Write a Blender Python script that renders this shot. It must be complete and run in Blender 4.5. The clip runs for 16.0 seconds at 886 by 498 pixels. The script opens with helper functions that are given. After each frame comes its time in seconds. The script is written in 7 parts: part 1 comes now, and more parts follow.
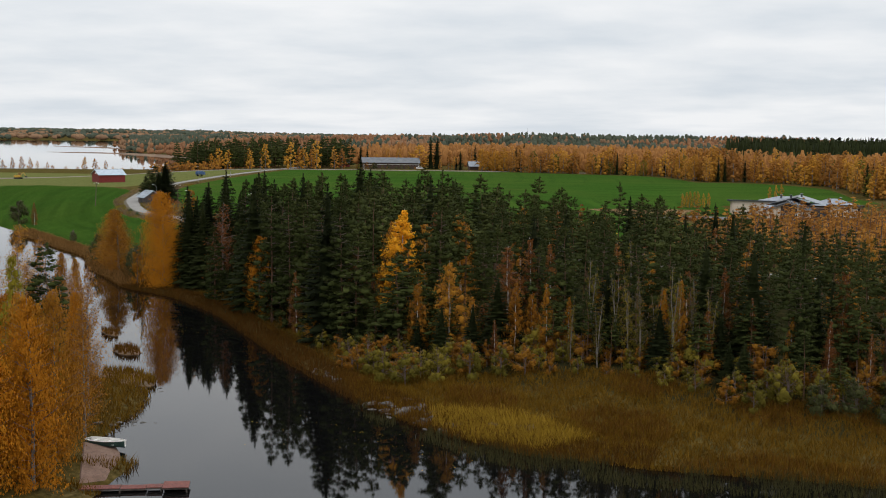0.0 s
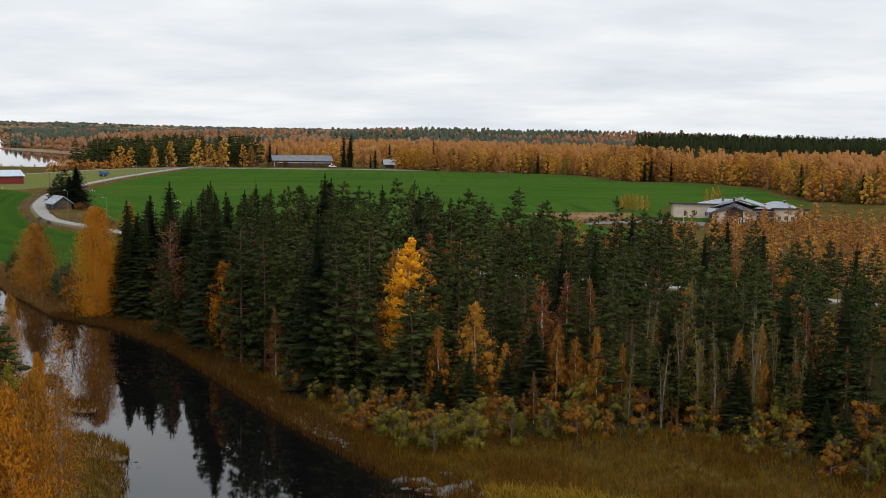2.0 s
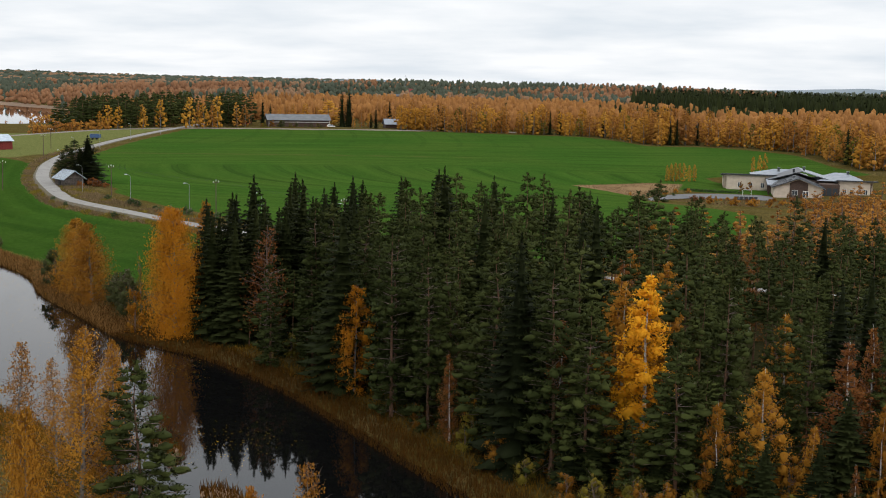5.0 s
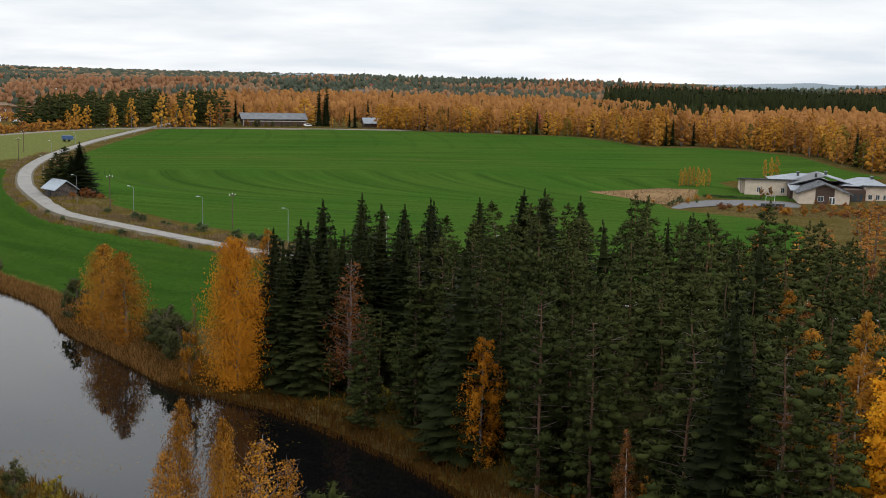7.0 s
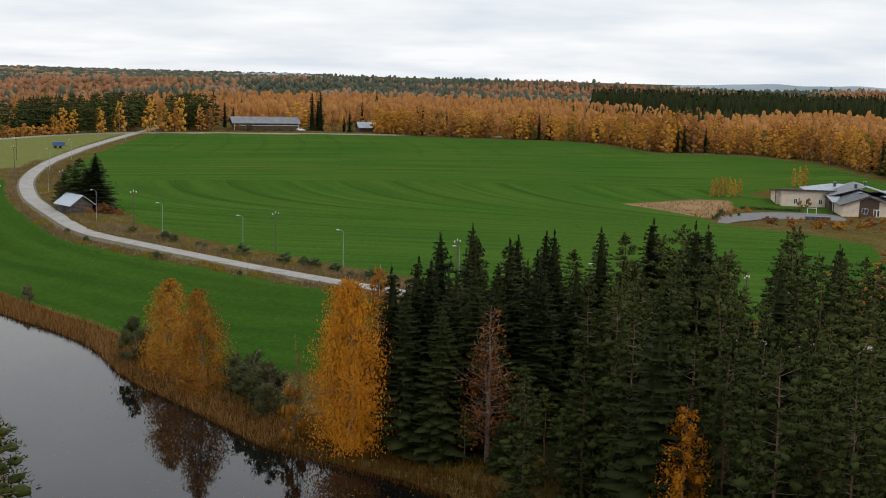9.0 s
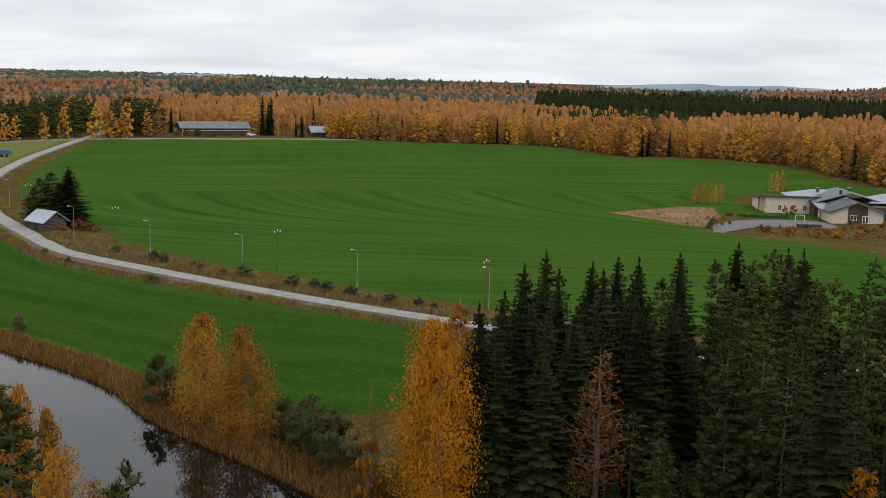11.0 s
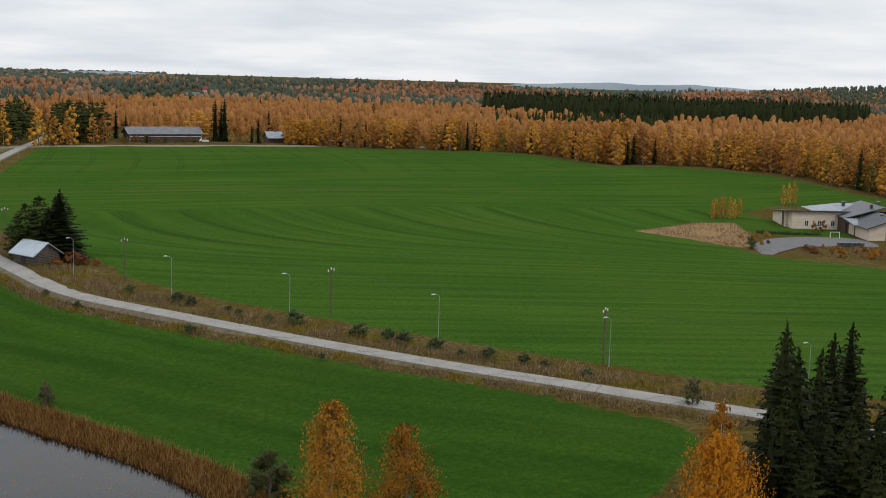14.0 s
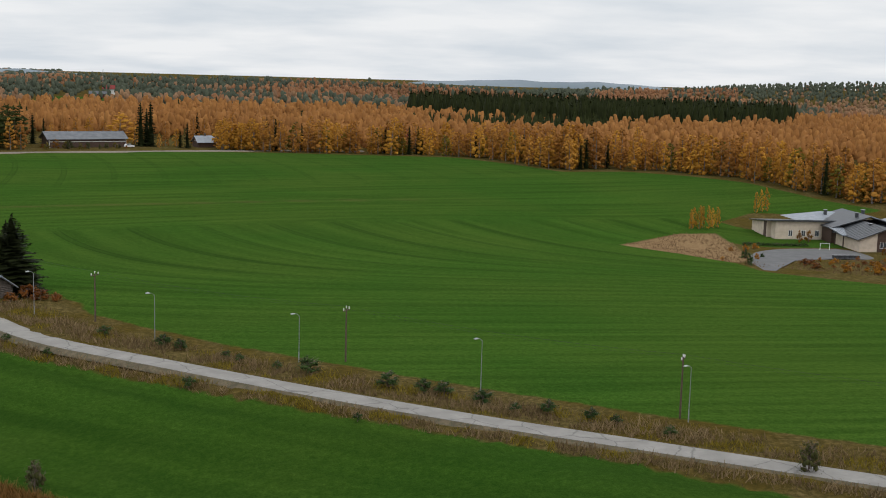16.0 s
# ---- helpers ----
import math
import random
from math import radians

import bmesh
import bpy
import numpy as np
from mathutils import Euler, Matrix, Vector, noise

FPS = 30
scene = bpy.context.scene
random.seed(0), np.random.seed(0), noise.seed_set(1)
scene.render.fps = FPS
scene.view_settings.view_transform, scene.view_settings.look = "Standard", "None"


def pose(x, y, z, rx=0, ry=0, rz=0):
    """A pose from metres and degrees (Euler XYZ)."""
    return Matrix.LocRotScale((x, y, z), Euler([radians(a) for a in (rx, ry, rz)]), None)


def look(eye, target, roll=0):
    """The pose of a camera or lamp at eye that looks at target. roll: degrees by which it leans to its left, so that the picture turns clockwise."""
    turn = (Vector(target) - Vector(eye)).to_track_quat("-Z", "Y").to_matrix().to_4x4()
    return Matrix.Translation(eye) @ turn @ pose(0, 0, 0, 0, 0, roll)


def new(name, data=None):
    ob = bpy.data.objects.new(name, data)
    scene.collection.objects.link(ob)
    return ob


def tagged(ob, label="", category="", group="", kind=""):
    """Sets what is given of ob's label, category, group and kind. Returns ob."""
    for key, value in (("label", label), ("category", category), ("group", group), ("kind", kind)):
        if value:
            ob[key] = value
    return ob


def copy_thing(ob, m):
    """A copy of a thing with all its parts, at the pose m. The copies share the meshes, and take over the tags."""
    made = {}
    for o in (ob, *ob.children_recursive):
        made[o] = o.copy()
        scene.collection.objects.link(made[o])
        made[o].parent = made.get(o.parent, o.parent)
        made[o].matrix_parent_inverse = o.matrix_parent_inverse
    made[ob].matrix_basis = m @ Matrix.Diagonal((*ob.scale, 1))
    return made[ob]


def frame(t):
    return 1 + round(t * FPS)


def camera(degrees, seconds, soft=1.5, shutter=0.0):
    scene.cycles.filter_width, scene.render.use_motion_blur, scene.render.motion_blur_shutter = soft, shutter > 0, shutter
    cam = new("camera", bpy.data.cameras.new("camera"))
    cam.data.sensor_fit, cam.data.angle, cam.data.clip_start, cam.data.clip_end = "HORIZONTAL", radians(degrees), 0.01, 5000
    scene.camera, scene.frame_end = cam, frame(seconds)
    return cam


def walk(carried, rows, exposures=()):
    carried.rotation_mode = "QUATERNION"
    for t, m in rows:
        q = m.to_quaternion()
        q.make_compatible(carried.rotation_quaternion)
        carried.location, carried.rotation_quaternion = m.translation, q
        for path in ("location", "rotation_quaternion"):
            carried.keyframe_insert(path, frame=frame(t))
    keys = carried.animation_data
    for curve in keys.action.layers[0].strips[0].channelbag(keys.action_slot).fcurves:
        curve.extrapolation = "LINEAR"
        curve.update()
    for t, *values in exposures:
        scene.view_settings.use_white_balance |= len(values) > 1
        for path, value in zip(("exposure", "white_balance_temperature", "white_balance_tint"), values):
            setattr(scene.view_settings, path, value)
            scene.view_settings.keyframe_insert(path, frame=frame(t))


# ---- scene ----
cam = camera(39.89, 16.0, 1.0)
PATH = [
    (0, (161.31, -152.75, 31.52), (132.74, -57.41, 21.88), 0.87),
    (0.5, (155.71, -147.91, 32.20), (131.36, -51.41, 22.45), 0.87),
    (1, (150.43, -143.00, 32.90), (128.83, -45.85, 23.13), 0.91),
    (1.5, (145.14, -138.05, 33.34), (124.02, -40.79, 23.61), 0.97),
    (2, (139.85, -133.11, 33.77), (120.15, -35.59, 23.68), 1.03),
    (2.5, (134.58, -128.21, 34.33), (115.81, -30.57, 23.64), 1.11),
    (3, (129.11, -123.43, 35.17), (110.60, -25.84, 23.65), 1.12),
    (3.5, (123.55, -118.78, 36.13), (105.36, -21.23, 23.72), 1.15),
    (4, (117.81, -114.06, 37.02), (100.04, -16.55, 23.80), 1.21),
    (6.5, (89.27, -90.74, 39.57), (77.14, 7.45, 24.98), 1.26),
    (7, (83.39, -85.89, 39.93), (72.08, 12.39, 25.32), 1.32),
    (7.5, (77.50, -81.24, 40.25), (66.64, 17.09, 25.64), 1.41),
    (8, (71.68, -76.71, 40.53), (61.23, 21.66, 25.95), 1.42),
    (8.5, (66.21, -72.36, 40.89), (56.79, 26.12, 26.30), 1.48),
    (11, (43.59, -56.06, 42.25), (42.03, 42.88, 27.81), 1.42),
    (11.5, (38.80, -51.65, 42.32), (38.03, 47.31, 27.91), 1.45),
    (12, (34.14, -46.98, 42.51), (34.27, 51.98, 28.11), 1.49),
    (12.5, (29.47, -42.00, 42.87), (30.83, 56.95, 28.46), 1.56),
    (13, (24.91, -36.58, 43.14), (27.47, 62.34, 28.72), 1.60),
    (13.5, (20.42, -30.81, 43.45), (24.61, 68.05, 29.02), 1.61),
    (14, (16.13, -24.76, 43.73), (22.09, 74.02, 29.29), 1.59),
    (14.5, (11.88, -18.64, 44.06), (19.20, 80.03, 29.55), 1.55),
    (15, (7.74, -12.44, 44.37), (16.25, 86.13, 29.83), 1.57),
    (15.5, (3.80, -6.28, 44.64), (14.77, 92.05, 30.12), 1.57),
    (16, (0.00, 0.00, 45.00), (14.00, 97.95, 30.51), 1.58),
]

walk(cam, [(t, look(eye, target, roll)) for t, eye, target, roll in PATH],
     [(0.0, -0.06), (3.0, 0.04), (5.0, 0.11), (7.0, 0.12), (8.7, 0.08), (11.0, 0.0), (13.5, -0.06), (16.0, -0.11)])

# ---- light: a bright overcast sky and a weak, wide sun ----
world = bpy.data.worlds.new("overcast_sky")
scene.world = world
world.use_nodes = True


def build_world():
    nt = world.node_tree
    n, l = nt.nodes, nt.links
    n.clear()
    out = n.new("ShaderNodeOutputWorld")
    coord = n.new("ShaderNodeTexCoord")
    sky = n.new("ShaderNodeTexSky")
    sky.sky_type = "NISHITA"
    sky.sun_disc = False
    sky.sun_elevation, sky.sun_rotation = radians(48), radians(129)
    # cloud deck: streaks squeezed towards the horizon
    sep = n.new("ShaderNodeSeparateXYZ")
    l.new(coord.outputs["Generated"], sep.inputs[0])
    lift = n.new("ShaderNodeMath")
    lift.operation = "ADD"
    lift.inputs[1].default_value = 0.12
    l.new(sep.outputs[2], lift.inputs[0])
    top = n.new("ShaderNodeMath")
    top.operation = "MAXIMUM"
    top.inputs[1].default_value = 0.06
    l.new(lift.outputs[0], top.inputs[0])
    comb = n.new("ShaderNodeCombineXYZ")
    for k in (0, 1):
        d = n.new("ShaderNodeMath")
        d.operation = "DIVIDE"
        l.new(sep.outputs[k], d.inputs[0])
        l.new(top.outputs[0], d.inputs[1])
        l.new(d.outputs[0], comb.inputs[k])
    noise_a = n.new("ShaderNodeTexNoise")
    noise_a.inputs["Scale"].default_value = 0.9
    noise_a.inputs["Detail"].default_value = 6
    noise_a.inputs["Roughness"].default_value = 0.52
    l.new(comb.outputs[0], noise_a.inputs["Vector"])
    ramp = n.new("ShaderNodeValToRGB")
    ramp.color_ramp.elements[0].position = 0.34
    ramp.color_ramp.elements[0].color = (0.73, 0.785, 0.845, 1)
    ramp.color_ramp.elements[1].position = 0.62
    ramp.color_ramp.elements[1].color = (0.95, 0.965, 0.985, 1)
    l.new(noise_a.outputs["Fac"], ramp.inputs[0])
    bg_sky = n.new("ShaderNodeBackground")
    l.new(sky.outputs[0], bg_sky.inputs[0])
    bg_sky.inputs[1].default_value = 0.06
    bg_cloud = n.new("ShaderNodeBackground")
    l.new(ramp.outputs[0], bg_cloud.inputs[0])
    # an overcast deck grows brighter towards the zenith
    grow = n.new("ShaderNodeMapRange")
    grow.interpolation_type = "SMOOTHSTEP"
    grow.inputs["From Min"].default_value, grow.inputs["From Max"].default_value = 0.17, 0.75
    grow.inputs["To Min"].default_value, grow.inputs["To Max"].default_value = 1.0, 1.75
    l.new(sep.outputs[2], grow.inputs["Value"])
    l.new(grow.outputs[0], bg_cloud.inputs[1])
    mix = n.new("ShaderNodeMixShader")
    mix.inputs[0].default_value = 0.95
    l.new(bg_sky.outputs[0], mix.inputs[1])
    l.new(bg_cloud.outputs[0], mix.inputs[2])
    l.new(mix.outputs[0], out.inputs[0])


build_world()
sun = new("sun", bpy.data.lights.new("sun", "SUN"))
sun.data.energy, sun.data.angle, sun.data.color = 0.7, radians(25), (1.0, 0.95, 0.88)
sun.matrix_world = look((0, 0, 200), (-110, 90, 40))
scene.view_settings.exposure = 0.0

# ---- materials ----
MATS = {}


def nodes_of(name):
    m = bpy.data.materials.new(name)
    m.use_nodes = True
    MATS[name] = m
    return m, m.node_tree.nodes, m.node_tree.links, m.node_tree.nodes["Principled BSDF"]


def noise_node(n, l, scale, detail=4, rough=0.55, space="Object"):
    c = n.new("ShaderNodeTexCoord")
    t = n.new("ShaderNodeTexNoise")
    t.inputs["Scale"].default_value, t.inputs["Detail"].default_value = scale, detail
    t.inputs["Roughness"].default_value = rough
    l.new(c.outputs[space], t.inputs["Vector"])
    return t


def ramp_node(n, l, src, stops):
    r = n.new("ShaderNodeValToRGB")
    els = r.color_ramp.elements
    while len(els) < len(stops):
        els.new(0.5)
    for e, (p, c) in zip(els, stops):
        e.position, e.color = p, (*c, 1)
    l.new(src, r.inputs[0])
    return r


def mix_node(n, l, fac, a, b, blend="MIX"):
    m = n.new("ShaderNodeMix")
    m.data_type, m.blend_type = "RGBA", blend
    for sock, v in ((m.inputs[0], fac), (m.inputs[6], a), (m.inputs[7], b)):
        if isinstance(v, (int, float)):
            sock.default_value = v
        elif isinstance(v, tuple):
            sock.default_value = (*v, 1)
        else:
            l.new(v, sock)
    return m.outputs[2]


def surface(name, a, b, scale=2.0, rough=0.8, metal=0.0, bump=0.2, scale2=None, c=None):
    """A two-scale mottled surface."""
    m, n, l, p = nodes_of(name)
    t1 = noise_node(n, l, scale)
    r = ramp_node(n, l, t1.outputs["Fac"], ((0.35, a), (0.65, b)))
    col = r.outputs[0]
    if c:
        t2 = noise_node(n, l, scale2 or scale * 7, 3)
        f = ramp_node(n, l, t2.outputs["Fac"], ((0.5, (0, 0, 0)), (0.7, (1, 1, 1))))
        col = mix_node(n, l, f.outputs[0], col, c)
    l.new(col, p.inputs["Base Color"])
    p.inputs["Roughness"].default_value, p.inputs["Metallic"].default_value = rough, metal
    if bump:
        bn = n.new("ShaderNodeBump")
        bn.inputs["Strength"].default_value = bump
        t3 = noise_node(n, l, scale * 9, 3)
        l.new(t3.outputs["Fac"], bn.inputs["Height"])
        l.new(bn.outputs[0], p.inputs["Normal"])
    return m


def leaf_material(name, stops, rough=0.7, trans=0.25, each=0.22, drift=0.7, scale=0.45):
    """Leaves: each leaf its own shade, each tree its own drift of colour."""
    m, n, l, p = nodes_of(name)
    g = n.new("ShaderNodeNewGeometry")
    o = n.new("ShaderNodeObjectInfo")
    t = noise_node(n, l, scale, 6, 0.62)
    a1 = n.new("ShaderNodeMath")
    a1.operation = "MULTIPLY_ADD"
    l.new(g.outputs["Random Per Island"], a1.inputs[0])
    a1.inputs[1].default_value = each
    a2 = n.new("ShaderNodeMath")
    a2.operation = "MULTIPLY_ADD"
    l.new(t.outputs["Fac"], a2.inputs[0])
    a2.inputs[1].default_value = drift
    a2.inputs[2].default_value = 0.33 - each / 2 - drift / 2
    l.new(a2.outputs[0], a1.inputs[2])
    a3 = n.new("ShaderNodeMath")
    a3.operation = "MULTIPLY_ADD"
    l.new(o.outputs["Random"], a3.inputs[0])
    a3.inputs[1].default_value = 0.4
    l.new(a1.outputs[0], a3.inputs[2])
    r = ramp_node(n, l, a3.outputs[0], stops)
    l.new(r.outputs[0], p.inputs["Base Color"])
    p.inputs["Roughness"].default_value = rough
    p.inputs["Specular IOR Level"].default_value = 0.05
    if trans:
        tr = n.new("ShaderNodeBsdfTranslucent")
        l.new(r.outputs[0], tr.inputs[0])
        mx = n.new("ShaderNodeMixShader")
        mx.inputs[0].default_value = trans
        l.new(p.outputs[0], mx.inputs[1])
        l.new(tr.outputs[0], mx.inputs[2])
        l.new(mx.outputs[0], n["Material Output"].inputs[0])
    return m


M_PINE = leaf_material("pine_needles", ((0.0, (0.016, 0.021, 0.006)), (0.5, (0.032, 0.039, 0.010)), (1.0, (0.062, 0.069, 0.018))), 0.8, 0.02, 0.25, 0.5)
M_SPRUCE = leaf_material("spruce_needles", ((0.0, (0.006, 0.008, 0.004)), (0.5, (0.014, 0.018, 0.005)), (1.0, (0.030, 0.035, 0.010))), 0.8, 0, 0.25, 0.4)
M_YELLOW = leaf_material("golden_leaves", ((0.0, (0.20, 0.072, 0.007)), (0.5, (0.43, 0.168, 0.011)), (1.0, (0.62, 0.28, 0.022))), 0.6, 0.35)
M_ASPEN = leaf_material("aspen_leaves", ((0.0, (0.42, 0.16, 0.010)), (0.5, (0.72, 0.33, 0.016)), (1.0, (0.85, 0.46, 0.03))), 0.6, 0.35)
M_ORANGE = leaf_material("orange_leaves", ((0.0, (0.13, 0.050, 0.008)), (0.5, (0.30, 0.128, 0.014)), (1.0, (0.47, 0.225, 0.028))), 0.6, 0.3)
M_BELT = leaf_material("belt_leaves", ((0.0, (0.13, 0.055, 0.017)), (0.5, (0.33, 0.142, 0.030)), (1.0, (0.60, 0.315, 0.055))), 0.7, 0.3, 0.2, 0.5, 0.3)
M_BELTGOLD = leaf_material("belt_golden_leaves", ((0.0, (0.20, 0.092, 0.018)), (0.5, (0.41, 0.190, 0.026)), (1.0, (0.66, 0.36, 0.05))), 0.7, 0.3, 0.2, 0.5, 0.3)
M_RUST = leaf_material("rust_leaves", ((0.0, (0.075, 0.028, 0.010)), (0.5, (0.17, 0.062, 0.016)), (1.0, (0.28, 0.12, 0.03))), 0.7, 0.25)
M_BROWNLEAF = leaf_material("brown_orange_leaves", ((0.0, (0.085, 0.034, 0.006)), (0.5, (0.20, 0.085, 0.010)), (1.0, (0.34, 0.165, 0.020))), 0.7, 0.3)
M_LIME = leaf_material("lime_yellow_leaves", ((0.0, (0.10, 0.085, 0.010)), (0.5, (0.23, 0.19, 0.018)), (1.0, (0.38, 0.29, 0.03))), 0.7, 0.3)
M_OLIVE = leaf_material("olive_leaves", ((0.0, (0.05, 0.042, 0.008)), (0.5, (0.125, 0.102, 0.014)), (1.0, (0.25, 0.18, 0.024))), 0.7, 0.3)
M_GREYLEAF = leaf_material("grey_green_leaves", ((0.0, (0.026, 0.030, 0.010)), (0.5, (0.052, 0.056, 0.019)), (1.0, (0.095, 0.092, 0.032))), 0.7, 0.25)
M_GREENBUSH = leaf_material("green_leaves", ((0.0, (0.016, 0.032, 0.010)), (0.5, (0.034, 0.062, 0.018)), (1.0, (0.07, 0.10, 0.03))), 0.7, 0.2)
M_GREYBARK = surface("grey_bark", (0.13, 0.115, 0.10), (0.24, 0.21, 0.185), 2.5, 0.85, c=(0.06, 0.05, 0.045), scale2=6)
M_BARK_PINE = surface("pine_bark", (0.09, 0.045, 0.028), (0.17, 0.085, 0.045), 3, 0.9)
M_BARK_SPRUCE = surface("spruce_bark", (0.05, 0.038, 0.03), (0.10, 0.075, 0.06), 3, 0.9)
M_BARK_BIRCH = surface("birch_bark", (0.45, 0.42, 0.38), (0.66, 0.63, 0.58), 2.5, 0.7, c=(0.05, 0.045, 0.04), scale2=5)
M_TWIG = surface("twig_bark", (0.10, 0.07, 0.06), (0.17, 0.12, 0.10), 3, 0.9)


def ground_material():
    m, n, l, p = nodes_of("land")

    def attr(name):
        a = n.new("ShaderNodeAttribute")
        a.attribute_name = name
        return a.outputs["Fac"]

    def edge(src, lo, hi, wob=2.5, scale=0.25):
        """1 where the signed distance, wobbled by noise, lies above hi."""
        t = noise_node(n, l, scale, 5, 0.65)
        ad = n.new("ShaderNodeMath")
        ad.operation = "MULTIPLY_ADD"
        l.new(t.outputs["Fac"], ad.inputs[0])
        ad.inputs[1].default_value = wob * 2
        sb = n.new("ShaderNodeMath")
        sb.operation = "SUBTRACT"
        l.new(src, sb.inputs[0])
        sb.inputs[1].default_value = wob
        l.new(sb.outputs[0], ad.inputs[2])
        mr = n.new("ShaderNodeMapRange")
        mr.inputs["From Min"].default_value, mr.inputs["From Max"].default_value = lo, hi
        l.new(ad.outputs[0], mr.inputs["Value"])
        return mr.outputs[0]

    t_fine = noise_node(n, l, 1.3, 6, 0.65)
    t_mid = noise_node(n, l, 0.12, 5, 0.6)
    t_big = noise_node(n, l, 0.02, 4, 0.55)
    # dry grass and litter everywhere
    dry = ramp_node(n, l, t_fine.outputs["Fac"], ((0.3, (0.030, 0.024, 0.008)), (0.5, (0.070, 0.050, 0.018)), (0.72, (0.145, 0.103, 0.044)))).outputs[0]
    damp = ramp_node(n, l, t_fine.outputs["Fac"], ((0.3, (0.030, 0.022, 0.006)), (0.7, (0.085, 0.056, 0.013)))).outputs[0]
    f_mid = ramp_node(n, l, t_mid.outputs["Fac"], ((0.4, (0, 0, 0)), (0.6, (1, 1, 1)))).outputs[0]
    base = mix_node(n, l, f_mid, dry, damp)
    # sprouting winter grain: rows, tracks and drifts of colour
    green_a = ramp_node(n, l, t_fine.outputs["Fac"], ((0.25, (0.014, 0.047, 0.005)), (0.55, (0.024, 0.066, 0.008)), (0.8, (0.040, 0.088, 0.012)))).outputs[0]
    green_b = ramp_node(n, l, t_fine.outputs["Fac"], ((0.25, (0.020, 0.052, 0.006)), (0.75, (0.043, 0.084, 0.012)))).outputs[0]
    f_big = ramp_node(n, l, t_big.outputs["Fac"], ((0.38, (0, 0, 0)), (0.62, (1, 1, 1)))).outputs[0]
    green = mix_node(n, l, f_big, green_a, green_b)
    # tramlines of the sprayer: pairs of wheel tracks that sweep round and fade
    lane = n.new("ShaderNodeMath")
    lane.operation = "PINGPONG"
    lane.inputs[1].default_value = 8.0
    l.new(attr("lane"), lane.inputs[0])
    tram = ramp_node(n, l, lane.outputs[0], ((0.0, (0.3, 0.3, 0.3)), (0.55, (0.35, 0.35, 0.35)), (0.85, (1, 1, 1)), (1.25, (1, 1, 1)), (1.7, (0, 0, 0))))
    for e in tram.color_ramp.elements:
        e.position /= 8.0
    scaled = n.new("ShaderNodeMath")
    scaled.operation = "DIVIDE"
    scaled.inputs[1].default_value = 8.0
    l.new(lane.outputs[0], scaled.inputs[0])
    l.new(scaled.outputs[0], tram.inputs[0])
    t_br = noise_node(n, l, 0.02, 3)
    brk = ramp_node(n, l, t_br.outputs["Fac"], ((0.32, (0.4, 0.4, 0.4)), (0.60, (1.0, 1.0, 1.0)))).outputs[0]
    weight = n.new("ShaderNodeMath")
    weight.operation = "MULTIPLY"
    l.new(attr("tram"), weight.inputs[0])
    l.new(brk, weight.inputs[1])
    tram2 = mix_node(n, l, 1.0, tram.outputs[0], weight.outputs[0], "MULTIPLY")
    green = mix_node(n, l, tram2, green, (0.009, 0.031, 0.005))
    green = mix_node(n, l, attr("furrow"), green, (0.075, 0.060, 0.022))
    # drill rows run with the road, in faint uneven bands
    c = n.new("ShaderNodeTexCoord")
    sep = n.new("ShaderNodeSeparateXYZ")
    l.new(c.outputs["Object"], sep.inputs[0])
    comb = n.new("ShaderNodeCombineXYZ")
    for src, k, dst in ((attr("row"), 0.30, 0), (sep.outputs[0], 0.015, 1)):
        mu = n.new("ShaderNodeMath")
        mu.operation = "MULTIPLY"
        mu.inputs[1].default_value = k
        l.new(src, mu.inputs[0])
        l.new(mu.outputs[0], comb.inputs[dst])
    t_row = n.new("ShaderNodeTexNoise")
    t_row.inputs["Scale"].default_value, t_row.inputs["Detail"].default_value = 1.0, 5
    l.new(comb.outputs[0], t_row.inputs["Vector"])
    rows = ramp_node(n, l, t_row.outputs["Fac"], ((0.34, (0.72, 0.78, 0.75)), (0.66, (1.22, 1.14, 1.12)))).outputs[0]
    t_leaf = noise_node(n, l, 5.0, 5, 0.75)
    tufts = ramp_node(n, l, t_leaf.outputs["Fac"], ((0.34, (0.66, 0.72, 0.66)), (0.5, (1, 1, 1)), (0.66, (1.36, 1.24, 1.25)))).outputs[0]
    green = mix_node(n, l, 1.0, green, tufts, "MULTIPLY")
    green = mix_node(n, l, 1.0, green, rows, "MULTIPLY")
    dark = mix_node(n, l, 1.0, green, (0.74, 0.77, 0.74), "MULTIPLY")
    green = mix_node(n, l, edge(attr("south"), -2, 2, 1.0, 0.3), green, dark)
    col = mix_node(n, l, edge(attr("field"), -0.3, 0.5, 1.0, 0.5), base, green)
    stubble = ramp_node(n, l, t_fine.outputs["Fac"], ((0.3, (0.05, 0.07, 0.018)), (0.7, (0.15, 0.14, 0.05)))).outputs[0]
    col = mix_node(n, l, edge(attr("stubble"), -2, 2, 3.0, 0.1), col, stubble)
    straw = ramp_node(n, l, t_fine.outputs["Fac"], ((0.3, (0.12, 0.072, 0.036)), (0.7, (0.26, 0.165, 0.090)))).outputs[0]
    col = mix_node(n, l, edge(attr("meadow"), -0.5, 1.0, 1.0, 0.4), col, straw)
    # forest floor
    moss = ramp_node(n, l, t_fine.outputs["Fac"], ((0.3, (0.010, 0.011, 0.005)), (0.7, (0.04, 0.032, 0.013)))).outputs[0]
    col = mix_node(n, l, edge(attr("wood"), -1.0, 2.5, 2.0, 0.3), col, moss)
    l.new(col, p.inputs["Base Color"])
    p.inputs["Roughness"].default_value = 0.95
    p.inputs["Specular IOR Level"].default_value = 0.0
